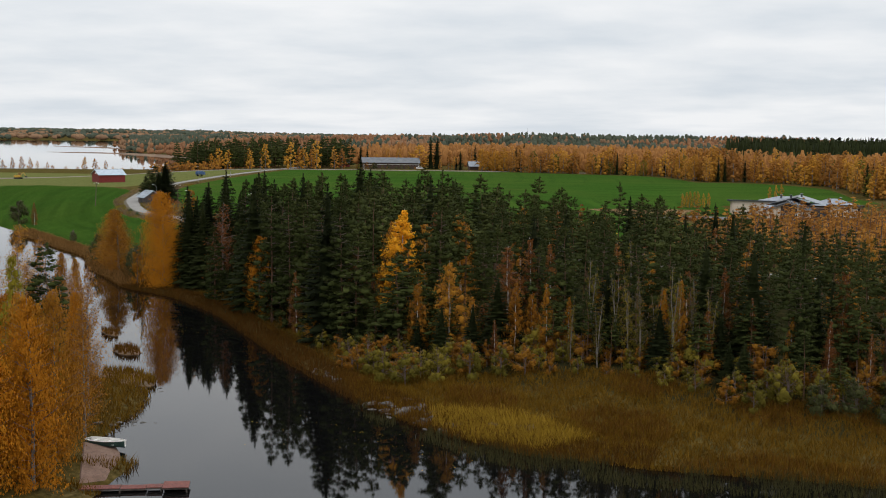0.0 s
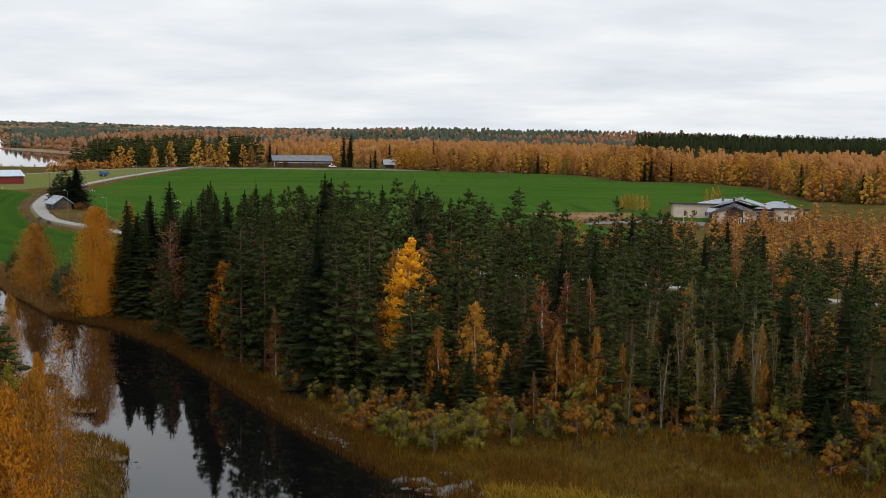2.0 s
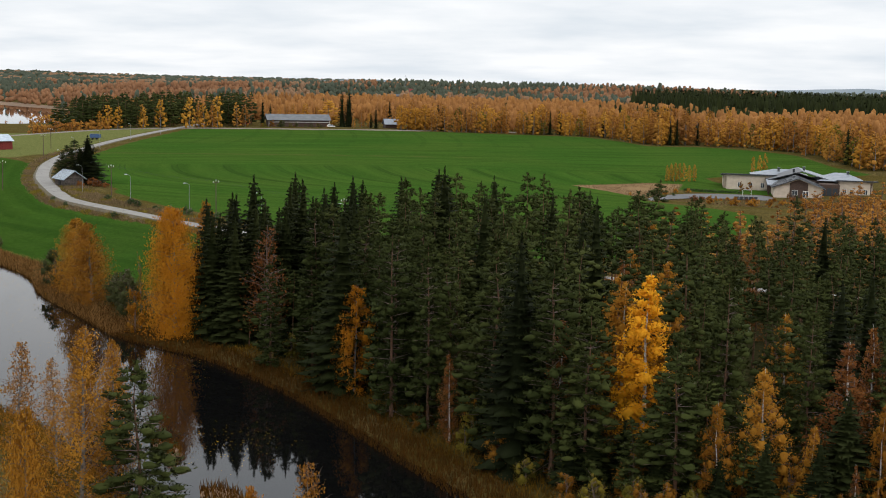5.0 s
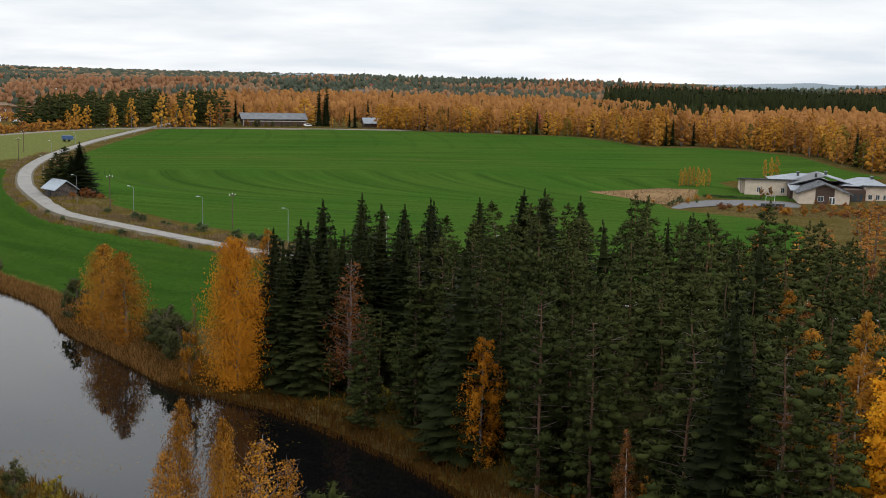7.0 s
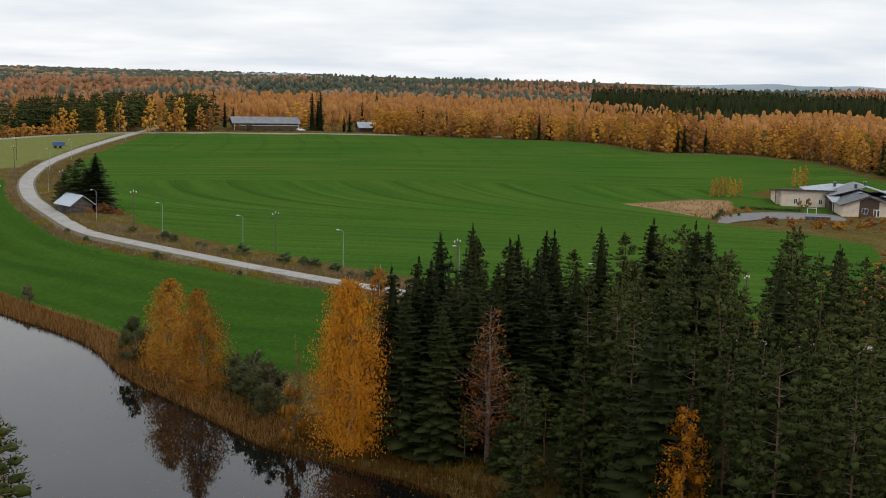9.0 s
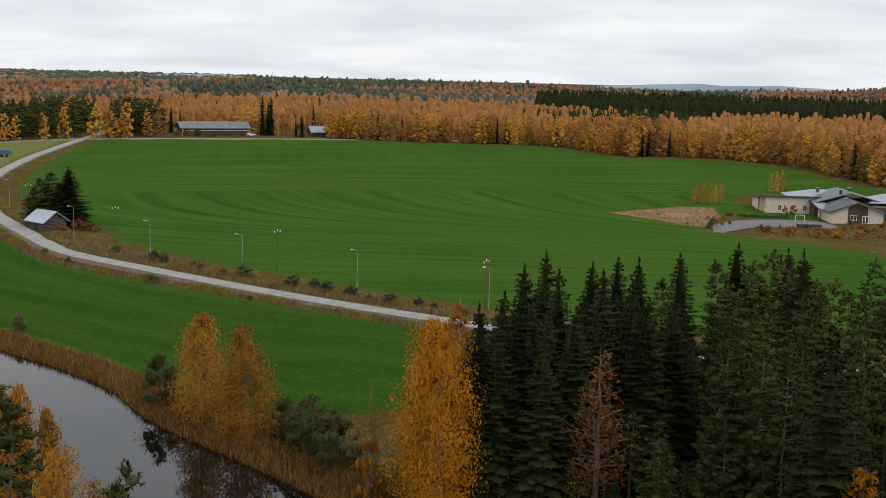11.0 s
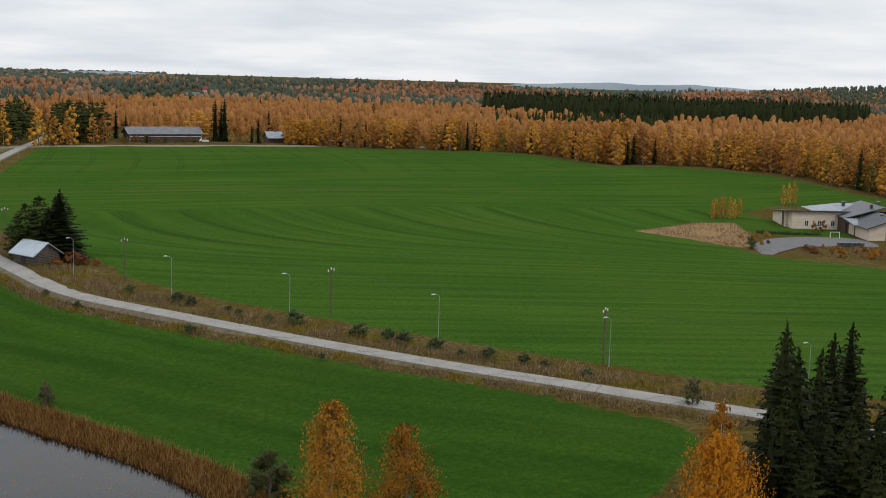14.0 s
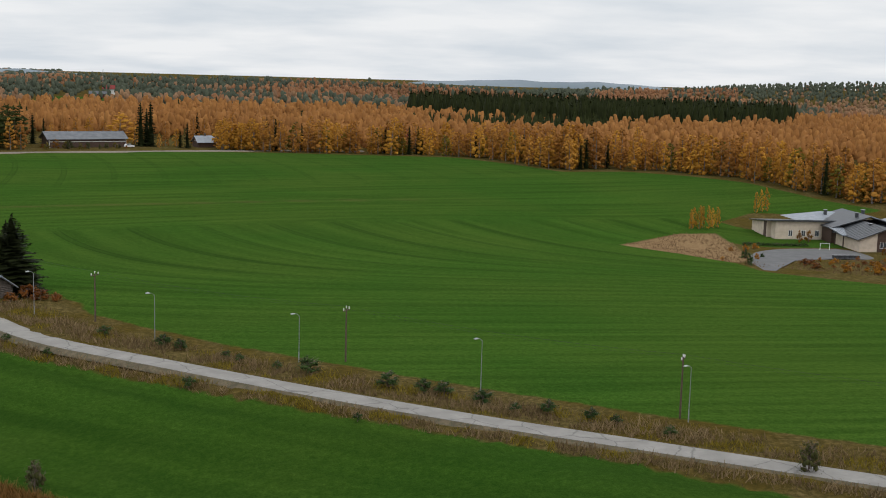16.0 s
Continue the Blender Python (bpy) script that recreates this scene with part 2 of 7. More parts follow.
    p.inputs["Sheen Weight"].default_value, p.inputs["Sheen Roughness"].default_value = 0.030, 0.5
    p.inputs["Sheen Tint"].default_value = (0.75, 0.95, 0.35, 1)
    bn = n.new("ShaderNodeBump")
    bn.inputs["Strength"].default_value, bn.inputs["Distance"].default_value = 0.5, 0.3
    l.new(t_fine.outputs["Fac"], bn.inputs["Height"])
    l.new(bn.outputs[0], p.inputs["Normal"])
    return m


M_LAND = ground_material()


def water_material():
    m, n, l, p = nodes_of("river_water")
    p.inputs["Base Color"].default_value = (0.003, 0.003, 0.003, 1)
    p.inputs["Roughness"].default_value = 0.03
    p.inputs["IOR"].default_value = 1.33
    p.inputs["Specular IOR Level"].default_value = 0.5
    t1 = noise_node(n, l, 0.9, 3)
    t2 = noise_node(n, l, 0.05, 3)
    k = ramp_node(n, l, t2.outputs["Fac"], ((0.4, (0.1, 0.1, 0.1)), (0.7, (1, 1, 1))))
    mul = n.new("ShaderNodeMath")
    mul.operation = "MULTIPLY"
    l.new(t1.outputs["Fac"], mul.inputs[0])
    l.new(k.outputs[0], mul.inputs[1])
    bn = n.new("ShaderNodeBump")
    bn.inputs["Strength"].default_value, bn.inputs["Distance"].default_value = 0.05, 0.05
    l.new(mul.outputs[0], bn.inputs["Height"])
    l.new(bn.outputs[0], p.inputs["Normal"])
    return m


M_WATER = water_material()

# ---- the lie of the land ----
BANK_FOREST = [(-190, 262), (-120, 205), (-60, 152), (-28, 123), (-18, 114.5), (-8, 106), (0, 97), (7, 86), (13, 79), (20, 72),
               (33, 58), (41, 53), (50, 48), (58, 41), (68, 31), (77, 20), (86, 9), (95, -2), (104, -12), (112, -21),
               (119, -27), (127, -33), (136, -37), (148, -38), (160, -36), (172, -38), (200, -42), (270, -60), (420, -110)]
BANK_NEAR = [(420, -260), (250, -240), (170, -225), (128, -150), (113, -95), (104, -64), (102, -54), (94, -47), (92, -38),
             (86, -25), (74, -19), (60, -4), (46, 12), (36, 19), (28, 23), (14, 30), (-4, 42), (-28, 68), (-60, 100), (-120, 150), (-200, 215)]
RIVER = BANK_FOREST + BANK_NEAR
LAKE = [(-236, 700), (-290, 662), (-352, 612), (-430, 590), (-700, 560), (-1500, 700), (-2600, 1200), (-2400, 2100), (-1385, 1930),
        (-1240, 2060), (-1110, 1960), (-850, 1500), (-800, 1380), (-560, 1060), (-400, 905), (-275, 790)]
ROAD = [(-136, 560), (-129, 515), (-125, 482), (-118, 425), (-111, 372), (-101, 318), (-88, 274), (-72, 238), (-58, 212),
        (-45.5, 192), (-32.5, 175.6), (-12.7, 160), (0.3, 150), (12.8, 141), (26.2, 131.6), (40.2, 122.6), (59.2, 111), (82, 98), (116, 94), (150, 85), (184, 77), (260, 66), (400, 50)]
FIELD_NORTH = [(-28, 191), (-5, 171), (20.5, 151.5), (48, 132.5), (67, 121), (92, 112), (112, 122), (128, 165), (136, 212), (126, 232),
               (106, 249), (105, 262), (96, 275), (85, 285), (97, 300), (108, 312), (128, 335), (145, 352), (168, 346), (189, 352), (178, 375), (169, 420),
               (152, 441), (134, 452), (108, 447), (94, 480), (76, 510), (28, 515), (-26, 522), (-89, 494), (-119, 480),
               (-110, 425), (-102, 372), (-92, 318), (-79, 276), (-62, 240), (-52, 222), (-40, 210), (-30, 198)]
FIELD_SOUTH = [(-93.1, 272.2), (-76.9, 235.6), (-62.7, 209.3), (-49.9, 188.9), (-36.3, 171.7), (-16.0, 155.7), (-2.9, 145.7), (9.7, 136.6), (23.2, 127.1), (37.3, 118.0), (51, 106), (52, 98), (44, 86), (32, 82), (20, 86), (9, 93),
               (-1, 104), (-10, 113), (-20, 122.5), (-31, 130), (-47, 142), (-90, 178), (-150, 230), (-205, 275), (-200, 300), (-110, 285)]
STUBBLE = [(-205, 275), (-110, 288), (-104, 318), (-114, 372), (-122, 425), (-128, 480), (-190, 500), (-330, 420), (-330, 330)]
LAWN = [(108, 314), (121, 296), (127, 294), (141, 295), (150, 293), (150, 312), (132, 325), (128, 336)]
GLADE = [(-210, 955), (-130, 935), (-126, 1060), (-150, 1230), (-202, 1230)]
MEADOW = [(84, 285), (97, 300), (108, 312), (120, 316), (118, 298), (112, 270), (105, 262), (96, 275)]
WOOD = [(44, 60), (50, 54), (60, 46), (70, 37), (79, 26), (89, 14), (98, 4), (107, -5), (116, -15), (125, -17), (135, -16),
        (143, -19), (155, -24), (170, -28), (200, -30), (300, -50), (300, 60), (170, 78), (120, 90), (90, 96), (60, 86), (46, 74)]


def signed(poly, x, y):
    """Distance to a closed outline, positive inside."""
    x, y = np.asarray(x, float), np.asarray(y, float)
    best = np.full(x.shape, 1e18)
    inside = np.zeros(x.shape, bool)
    for (ax, ay), (bx, by) in zip(poly, poly[1:] + poly[:1]):
        dx, dy = bx - ax, by - ay
        k = np.clip(((x - ax) * dx + (y - ay) * dy) / (dx * dx + dy * dy), 0, 1)
        best = np.minimum(best, (x - ax - k * dx) ** 2 + (y - ay - k * dy) ** 2)
        cross = (ay > y) != (by > y)
        inside ^= cross & (x < dx * (y - ay) / (dy if dy else 1e-9) + ax)
    return np.where(inside, 1, -1) * np.sqrt(best)


def along(line, x, y):
    """Distance to an open line."""
    x, y = np.asarray(x, float), np.asarray(y, float)
    best = np.full(x.shape, 1e18)
    for (ax, ay), (bx, by) in zip(line, line[1:]):
        dx, dy = bx - ax, by - ay
        k = np.clip(((x - ax) * dx + (y - ay) * dy) / (dx * dx + dy * dy), 0, 1)
        best = np.minimum(best, (x - ax - k * dx) ** 2 + (y - ay - k * dy) ** 2)
    return np.sqrt(best)


def ease(a, b, v):
    k = np.clip((v - a) / (b - a), 0, 1)
    return k * k * (3 - 2 * k)


def smooth(line, step=6.0):
    """A rounded line through the given corners (Catmull-Rom)."""
    pts = [np.array(p, float) for p in line]
    pts = [2 * pts[0] - pts[1]] + pts + [2 * pts[-1] - pts[-2]]
    out = []
    for a, b, c, d in zip(pts, pts[1:], pts[2:], pts[3:]):
        m = max(1, int(np.linalg.norm(c - b) / step))
        for i in range(m):
            t = i / m
            out.append(0.5 * (2 * b + (c - a) * t + (2 * a - 5 * b + 4 * c - d) * t * t + (3 * b - a - 3 * c + d) * t**3))
    out.append(pts[-2])
    return [tuple(p) for p in out]


ROAD_FARM = smooth([(-330, 190), (-250, 300), (-184, 400), (-153, 445), (-125, 481), (-106, 491), (-88, 499), (-50, 514), (-22, 525), (0, 530), (40, 540)], 6)
RIVER = smooth(BANK_FOREST, 4) + smooth(BANK_NEAR, 4)
ROAD = smooth(ROAD, 4)


def inland(x, y):
    """Height of the land away from the water."""
    z = 5.5 + 3.2 * ease(170, 480, y) - 4.3 * np.exp(-(((x - 140) / 75) ** 2 + ((y - 300) / 80) ** 2))
    z = z - (3.2 * ease(170, 480, y) + 3.0 * ease(320, 560, y)) * ease(-140, -215, x) * ease(900, 700, y)
    z = z - 1.2 * ease(900, 1350, y) - 12.0 * ease(1450, 2200, y)
    z = z + ease(900, 1250, y) * (2.2 * np.sin(x / 61 + y / 170) * np.sin(y / 93 + 1) + 2.5 * np.sin(x / 143 - y / 260 + 2))
    z = z + 14 * np.exp(-(((x - 760) / 260) ** 2 + ((y - 1600) / 300) ** 2))
    z = z + 4 * np.exp(-(((x + 330) / 300) ** 2 + ((y - 1450) / 260) ** 2)) + 3 * np.exp(-(((x - 120) / 160) ** 2 + ((y - 1500) / 200) ** 2))
    z = z + (7.0 * ease(-420, -60, x) + 5.0 * ease(500, 900, x)) * np.exp(-(((y - 1620) / 260) ** 2)) + 10 * ease(-1500, -1800, x) * ease(2200, 2700, y)
    z = z + 1.2 * np.exp(-(((x + 45) / 30) ** 2 + ((y - 200) / 30) ** 2))
    return np.maximum(z - 3.5 * ease(120, 260, x) * ease(120, 0, y), 0.8)


def ground(x, y):
    x, y = np.asarray(x, float), np.asarray(y, float)
    d = -signed(RIVER, x, y)
    dl = -signed(LAKE, x, y)
    wob = 0.25 * np.sin(x * 0.31 + 1.3) * np.sin(y * 0.27) + 0.15 * np.sin(x * 0.9) * np.sin(y * 0.8 + 2)
    hi = inland(x, y)
    rise = 0.35 * ease(0, 2.0, d) + 0.75 * ease(2, 9, d) + np.maximum(hi - 1.1, 0.4) * ease(6, 40, d)
    z = np.where(d > 0, rise + wob * ease(1, 8, d) * ease(70, 20, d), np.maximum(0.28 * d, -2.5))
    z = np.where(dl > 0, np.minimum(z, 0.3 + np.maximum(z, 0) * ease(5, 170, dl)), np.minimum(z, np.maximum(0.1 * dl, -2.5)))
    return z


def ground_at(x, y):
    return float(ground(np.array([x]), np.array([y]))[0])


def link_mesh(name, verts, faces, material, parent=None, label="", smooth_faces=False):
    me = bpy.data.meshes.new(name)
    me.from_pydata(verts if isinstance(verts, list) else verts.tolist(), [], faces if isinstance(faces, list) else faces.tolist())
    if material:
        me.materials.append(material)
    if smooth_faces:
        me.polygons.foreach_set("use_smooth", [True] * len(me.polygons))
    ob = new(name, me)
    if parent:
        ob.parent = parent
    if label:
        ob["label"] = label
    return ob


def spread(lo, hi, step, far, grow=1.22):
    """Even steps from lo to hi, then ever wider ones out to far on both sides."""
    mid = list(np.arange(lo, hi + 0.1, step))
    s, a, b = step, [], []
    u, v = mid[0], mid[-1]
    while u > -far or v < far:
        s *= grow
        u, v = u - s, v + s
        a.append(u), b.append(v)
    return np.array(a[::-1] + mid + b)


def tramlines(x, y, dr):
    """Wheel tracks in the north field: sweeps that leave a long headland and bend towards the east, and steep ones by the birches."""
    start = y - (286 + 0.33 * (x + 49))
    lo, hi = np.full(x.shape, -400.0), np.full(x.shape, 500.0)
    for _ in range(40):
        mid = (lo + hi) / 2
        low = 286 + 0.33 * (mid + 49) - 62 * (1 - np.exp(np.minimum(-(x - mid) / 22, 6))) < y
        lo, hi = np.where(low, mid, lo), np.where(low, hi, mid)
    far = start > 60
    lane = np.where(far, x + 0.21 * y + 4.5 * np.sin(y / 40), lo + 49)
    gone = x - lo
    tram = np.where(far, 0.55 * ease(75, 110, start), ease(3, -8, start) * ease(95, 35, gone) * ease(-6, 3, gone))
    north = signed(FIELD_NORTH, x, y) > 0
    row = np.where(north, np.where(start > 0, start, 0.55 * lo), dr * 0.8)
    furrow = 0.5 * np.exp(-((y - 0.28 * x - 343.6) / 1.3) ** 2) * ease(70, 10, x)
    return lane, np.where(north, tram, 0), row, np.where(north, furrow, 0)


def build_ground():
    xs, ys = spread(-150, 240, 2.7, 4600, 1.10), spread(-60, 330, 2.7, 4600, 1.08)
    gx, gy = np.meshgrid(xs, ys)
    x, y = gx.ravel(), gy.ravel()
    z = ground(x, y)
    dr = along(ROAD, x, y)
    # the road's bed and its shallow ditches
    near = np.where(dr < 16)[0]
    z[near] += -0.16 * ease(5.0, 3.0, dr[near]) - 0.55 * np.exp(-((dr[near] - 6.6) / 1.5) ** 2)
    d2 = along(ROAD_FARM, x, y)
    z -= 0.25 * ease(6.0, 4.0, d2)
    nx, ny = len(xs), len(ys)
    i = np.arange(nx * ny).reshape(ny, nx)
    faces = np.stack([i[:-1, :-1], i[:-1, 1:], i[1:, 1:], i[1:, :-1]], -1).reshape(-1, 4)
    ob = link_mesh("ground", np.stack([x, y, z], 1), faces, M_LAND, smooth_faces=True)
    for name, poly in (("field", None), ("stubble", STUBBLE), ("meadow", MEADOW), ("wood", WOOD), ("south", FIELD_SOUTH)):
        if poly:
            v = signed(poly, x, y)
        else:
            v = np.maximum(np.maximum(signed(FIELD_NORTH, x, y), signed(FIELD_SOUTH, x, y)), np.maximum(signed(LAWN, x, y), signed(GLADE, x, y)))
        at = ob.data.attributes.new(name, "FLOAT", "POINT")
        at.data.foreach_set("value", np.clip(v, -60, 60).astype(np.float32))
    for name, v in zip(("lane", "tram", "row", "furrow"), tramlines(x, y, dr)):
        at = ob.data.attributes.new(name, "FLOAT", "POINT")
        at.data.foreach_set("value", v.astype(np.float32))
    tagged(ob, "rolling farmland with green winter grain, dry verges and forest floor", "ground", kind="structure")


build_ground()


def build_water():
    s = 4700
    ob = link_mesh("water", [(-s, -s, 0), (s, -s, 0), (s, s, 0), (-s, s, 0)], [(0, 1, 2, 3)], M_WATER)
    tagged(ob, "dark still river and lake water mirroring the trees", "water", kind="structure")


build_water()
M_ASPHALT = surface("asphalt", (0.175, 0.165, 0.15), (0.23, 0.218, 0.20), 0.35, 0.9, c=(0.19, 0.18, 0.165), scale2=2.0)


def crack(m):
    """Dark winding cracks in a worn surface."""
    n, l = m.node_tree.nodes, m.node_tree.links
    p = n["Principled BSDF"]
    was = p.inputs["Base Color"].links[0].from_socket
    c = n.new("ShaderNodeTexCoord")
    w = noise_node(n, l, 0.5, 4)
    ad = n.new("ShaderNodeVectorMath")
    ad.operation = "ADD"
    l.new(c.outputs["Object"], ad.inputs[0])
    l.new(w.outputs["Color"], ad.inputs[1])
    v = n.new("ShaderNodeTexVoronoi")
    v.feature = "DISTANCE_TO_EDGE"
    v.inputs["Scale"].default_value = 0.16
    l.new(ad.outputs[0], v.inputs["Vector"])
    f = ramp_node(n, l, v.outputs["Distance"], ((0.0, (0.6, 0.6, 0.6)), (0.018, (0, 0, 0))))
    l.new(mix_node(n, l, f.outputs[0], was, (0.05, 0.047, 0.043)), p.inputs["Base Color"])


crack(M_ASPHALT)
M_SHOULDER = surface("road_shoulder", (0.055, 0.043, 0.022), (0.115, 0.088, 0.050), 0.9, 0.95, c=(0.045, 0.045, 0.018), scale2=3)
M_GRAVEL = surface("gravel", (0.13, 0.105, 0.08), (0.22, 0.185, 0.145), 1.5, 0.95, c=(0.10, 0.085, 0.065), scale2=9)


def ribbon(line, offsets, lift):
    """A strip laid over the ground along a line, with a height over the ground for each offset."""
    pts = np.array(line)
    d = np.gradient(pts, axis=0)
    d /= np.linalg.norm(d, axis=1)[:, None]
    side = np.stack([d[:, 1], -d[:, 0]], 1)
    mid = ground(pts[:, 0], pts[:, 1])
    for _ in range(6):
        mid[1:-1] = (mid[:-2] + 2 * mid[1:-1] + mid[2:]) / 4
    vs, k = [], len(offsets)
    for (px, py), (sx, sy), z in zip(pts, side, mid):
        for o, h in zip(offsets, lift):
            vs.append((px + sx * o, py + sy * o, z + h))
    fs = [(i * k + j, i * k + j + 1, (i + 1) * k + j + 1, (i + 1) * k + j) for i in range(len(pts) - 1) for j in range(k - 1)]
    return vs, fs


def build_road():
    v, f = ribbon(ROAD, (-3.4, -2.15, 0, 1.9, 3.1), (-0.45, 0.04, 0.06, 0.04, -0.45))
    tagged(link_mesh("road_shoulder", v, f, M_SHOULDER), "brown gravelly shoulder under the asphalt edge", "road", kind="structure")
    v, f = ribbon(ROAD, (-2.0, -1.0, 0, 0.95, 1.75), (0.07, 0.11, 0.13, 0.11, 0.07))
    tagged(link_mesh("road", v, f, M_ASPHALT), "pale worn asphalt road with cracks", "road", kind="structure")
    v, f = ribbon(ROAD_FARM, (-3.2, -2.4, 0, 2.4, 3.2), (-0.35, 0.10, 0.14, 0.10, -0.35))
    tagged(link_mesh("gravel_road", v, f, M_GRAVEL), "narrow grey gravel road past the farm", "road", kind="structure")


build_road()

# ---- trees: meshes built once, then set out ----
def part(name, data, material, parent, label=""):
    """One mesh under a thing; data: vertices and faces."""
    return link_mesh(name, data[0], data[1], material, parent, label)


def merge(parts):
    vs, fs, k = [], [], 0
    for v, f in parts:
        vs.extend(map(tuple, v))
        fs.extend(tuple(i + k for i in face) for face in f)
        k += len(v)
    return vs, fs


def limb(a, b, ra, rb, sides=5):
    """A tapered round bar from a to b."""
    a, b = np.array(a, float), np.array(b, float)
    d = b - a
    d = d / (np.linalg.norm(d) + 1e-9)
    u = np.cross(d, (0.31, 0.9, 0.2) if abs(d[2]) > 0.9 else (0, 0, 1))
    u /= np.linalg.norm(u)
    w = np.cross(d, u)
    vs = [tuple(p + r * (math.cos(t) * u + math.sin(t) * w)) for p, r in ((a, ra), (b, rb)) for t in (2 * math.pi * i / sides for i in range(sides))]
    fs = [(i, (i + 1) % sides, sides + (i + 1) % sides, sides + i) for i in range(sides)]
    fs.append(tuple(range(sides, 2 * sides)))
    return vs, fs


def trunk_data(h, r, rng, lean=0.02, steps=6, sides=7):
    """A tapered, slightly crooked stem as one skin; also gives its middle line."""
    pts = [np.array([0.0, 0.0, -0.6])]
    off = rng.normal(0, lean * h, 2)
    for i in range(1, steps + 1):
        k = i / steps
        wob = rng.normal(0, 0.006 * h, 2)
        pts.append(np.array([off[0] * k * k + wob[0], off[1] * k * k + wob[1], h * k]))
    vs = []
    for i, p in enumerate(pts):
        q = r * (1.25 if i == 0 else 1) * (1 - 0.93 * i / steps)
        vs += [(p[0] + q * math.cos(2 * math.pi * j / sides), p[1] + q * math.sin(2 * math.pi * j / sides), p[2]) for j in range(sides)]
    fs = [(i * sides + j, i * sides + (j + 1) % sides, (i + 1) * sides + (j + 1) % sides, (i + 1) * sides + j) for i in range(steps) for j in range(sides)]
    return pts, (vs, fs + [tuple(range(steps * sides, (steps + 1) * sides))])


def leaf_cloud(c, size, rng, aim=None, bias=0.0, flat=0.0, slim=1.0):
    """One small three-cornered spray for each centre; aim: a direction that the sprays follow, by bias; slim: their width."""
    c = np.asarray(c, float)
    m = len(c)
    u = rng.normal(size=(m, 3))
    u /= np.linalg.norm(u, axis=1)[:, None] + 1e-9
    if aim is not None:
        u = u * (1 - bias) + np.asarray(aim) * bias
    u /= np.linalg.norm(u, axis=1)[:, None] + 1e-9
    w = rng.normal(size=(m, 3))
    if flat:
        w[:, 2] *= 1 - flat
    w -= (w * u).sum(1)[:, None] * u
    w /= np.linalg.norm(w, axis=1)[:, None] + 1e-9
    s = (np.asarray(size) * rng.uniform(0.65, 1.35, m))[:, None]
    v = np.stack([c + u * s, c - u * s * 0.55 + w * s * 0.75 * slim, c - u * s * 0.55 - w * s * 0.75 * slim], 1).reshape(-1, 3)
    return v, np.arange(3 * m).reshape(-1, 3)


def crown_mesh(name, pieces):
    """One mesh out of pieces of vertices, faces and normals, so that sprays and clumps take the light as soft bodies."""
    v = np.concatenate([p[0] for p in pieces])
    k = np.cumsum([0] + [len(p[0]) for p in pieces[:-1]])
    f = np.concatenate([p[1] + o for p, o in zip(pieces, k)])
    n = np.concatenate([p[2] for p in pieces])
    me = bpy.data.meshes.new(name)
    me.from_pydata(v.tolist(), [], f.tolist())
    me.polygons.foreach_set("use_smooth", [True] * len(f))
    me.normals_split_custom_set_from_vertices(n.tolist())
    return me


def unit(a):
    return a / (np.linalg.norm(a, axis=-1, keepdims=True) + 1e-9)


def body_of(p, axis, up):
    """Directions that point out of a crown round an upright axis."""
    rad = p[:, :2] - axis
    return unit(np.column_stack([rad / (np.linalg.norm(rad, axis=1)[:, None] + 0.6), np.full(len(p), up)]))


def dressed(v, f, body, rough):
    """Gives sprays normals between their crown's and their own."""
    p = v[f]
    fn = unit(np.cross(p[:, 1] - p[:, 0], p[:, 2] - p[:, 0]))
    back = (fn * body).sum(1) < 0
    f = f.copy()
    f[back] = f[back][:, ::-1]
    fn[back] *= -1
    n = np.empty_like(v)
    n[f.ravel()] = np.repeat(unit(body * 0.62 + fn * rough), 3, 0)
    return v, f, n


GOLDEN = (1 + 5 ** 0.5) / 2
ICO_V = unit(np.array([(a * p, b * q, c * r) for a, b, c in ((0, 1, GOLDEN), (1, GOLDEN, 0), (GOLDEN, 0, 1)) for p in (1, -1) for q in (1, -1) for r in (1, -1) if (p > 0 or a) and (q > 0 or b) and (r > 0 or c)]))


def ico_faces():
    d = np.linalg.norm(ICO_V[:, None] - ICO_V[None], axis=2) < 1.2
    out = []
    for i in range(12):
        for j in range(i + 1, 12):
            for k in range(j + 1, 12):
                if d[i, j] and d[j, k] and d[i, k]:
                    turn = np.dot(np.cross(ICO_V[j] - ICO_V[i], ICO_V[k] - ICO_V[i]), ICO_V[i])
                    out.append((i, j, k) if turn > 0 else (i, k, j))
    return np.array(out)


ICO_F = ico_faces()


def turned(p, az):
    c, s = np.cos(az)[:, None], np.sin(az)[:, None]
    return np.stack([p[..., 0] * c - p[..., 1] * s, p[..., 0] * s + p[..., 1] * c, p[..., 2]], -1)


def clumps(c, r, rng, az=None, rough=0.24, axis=None, up=0.6):
    """Lumpy bodies of foliage: centres, half-widths on three axes, turn about the upright."""
    c, r = np.asarray(c, float), np.asarray(r, float)
    m = len(c)
    az = rng.uniform(0, 6.283, m) if az is None else np.asarray(az)
    k = 1 + rng.uniform(-rough, rough, (m, 12, 1))
    p = turned(ICO_V[None] * k * r[:, None, :], az) + c[:, None]
    n = turned(unit(ICO_V[None] / r[:, None, :]), az).reshape(-1, 3)
    v = p.reshape(-1, 3)
    ax = np.zeros((len(v), 2)) if axis is None else np.repeat(axis, 12, 0)
    n = unit(n * 0.75 + body_of(v, ax, up) * 0.45)
    return v, (ICO_F[None] + 12 * np.arange(m)[:, None, None]).reshape(-1, 3), n


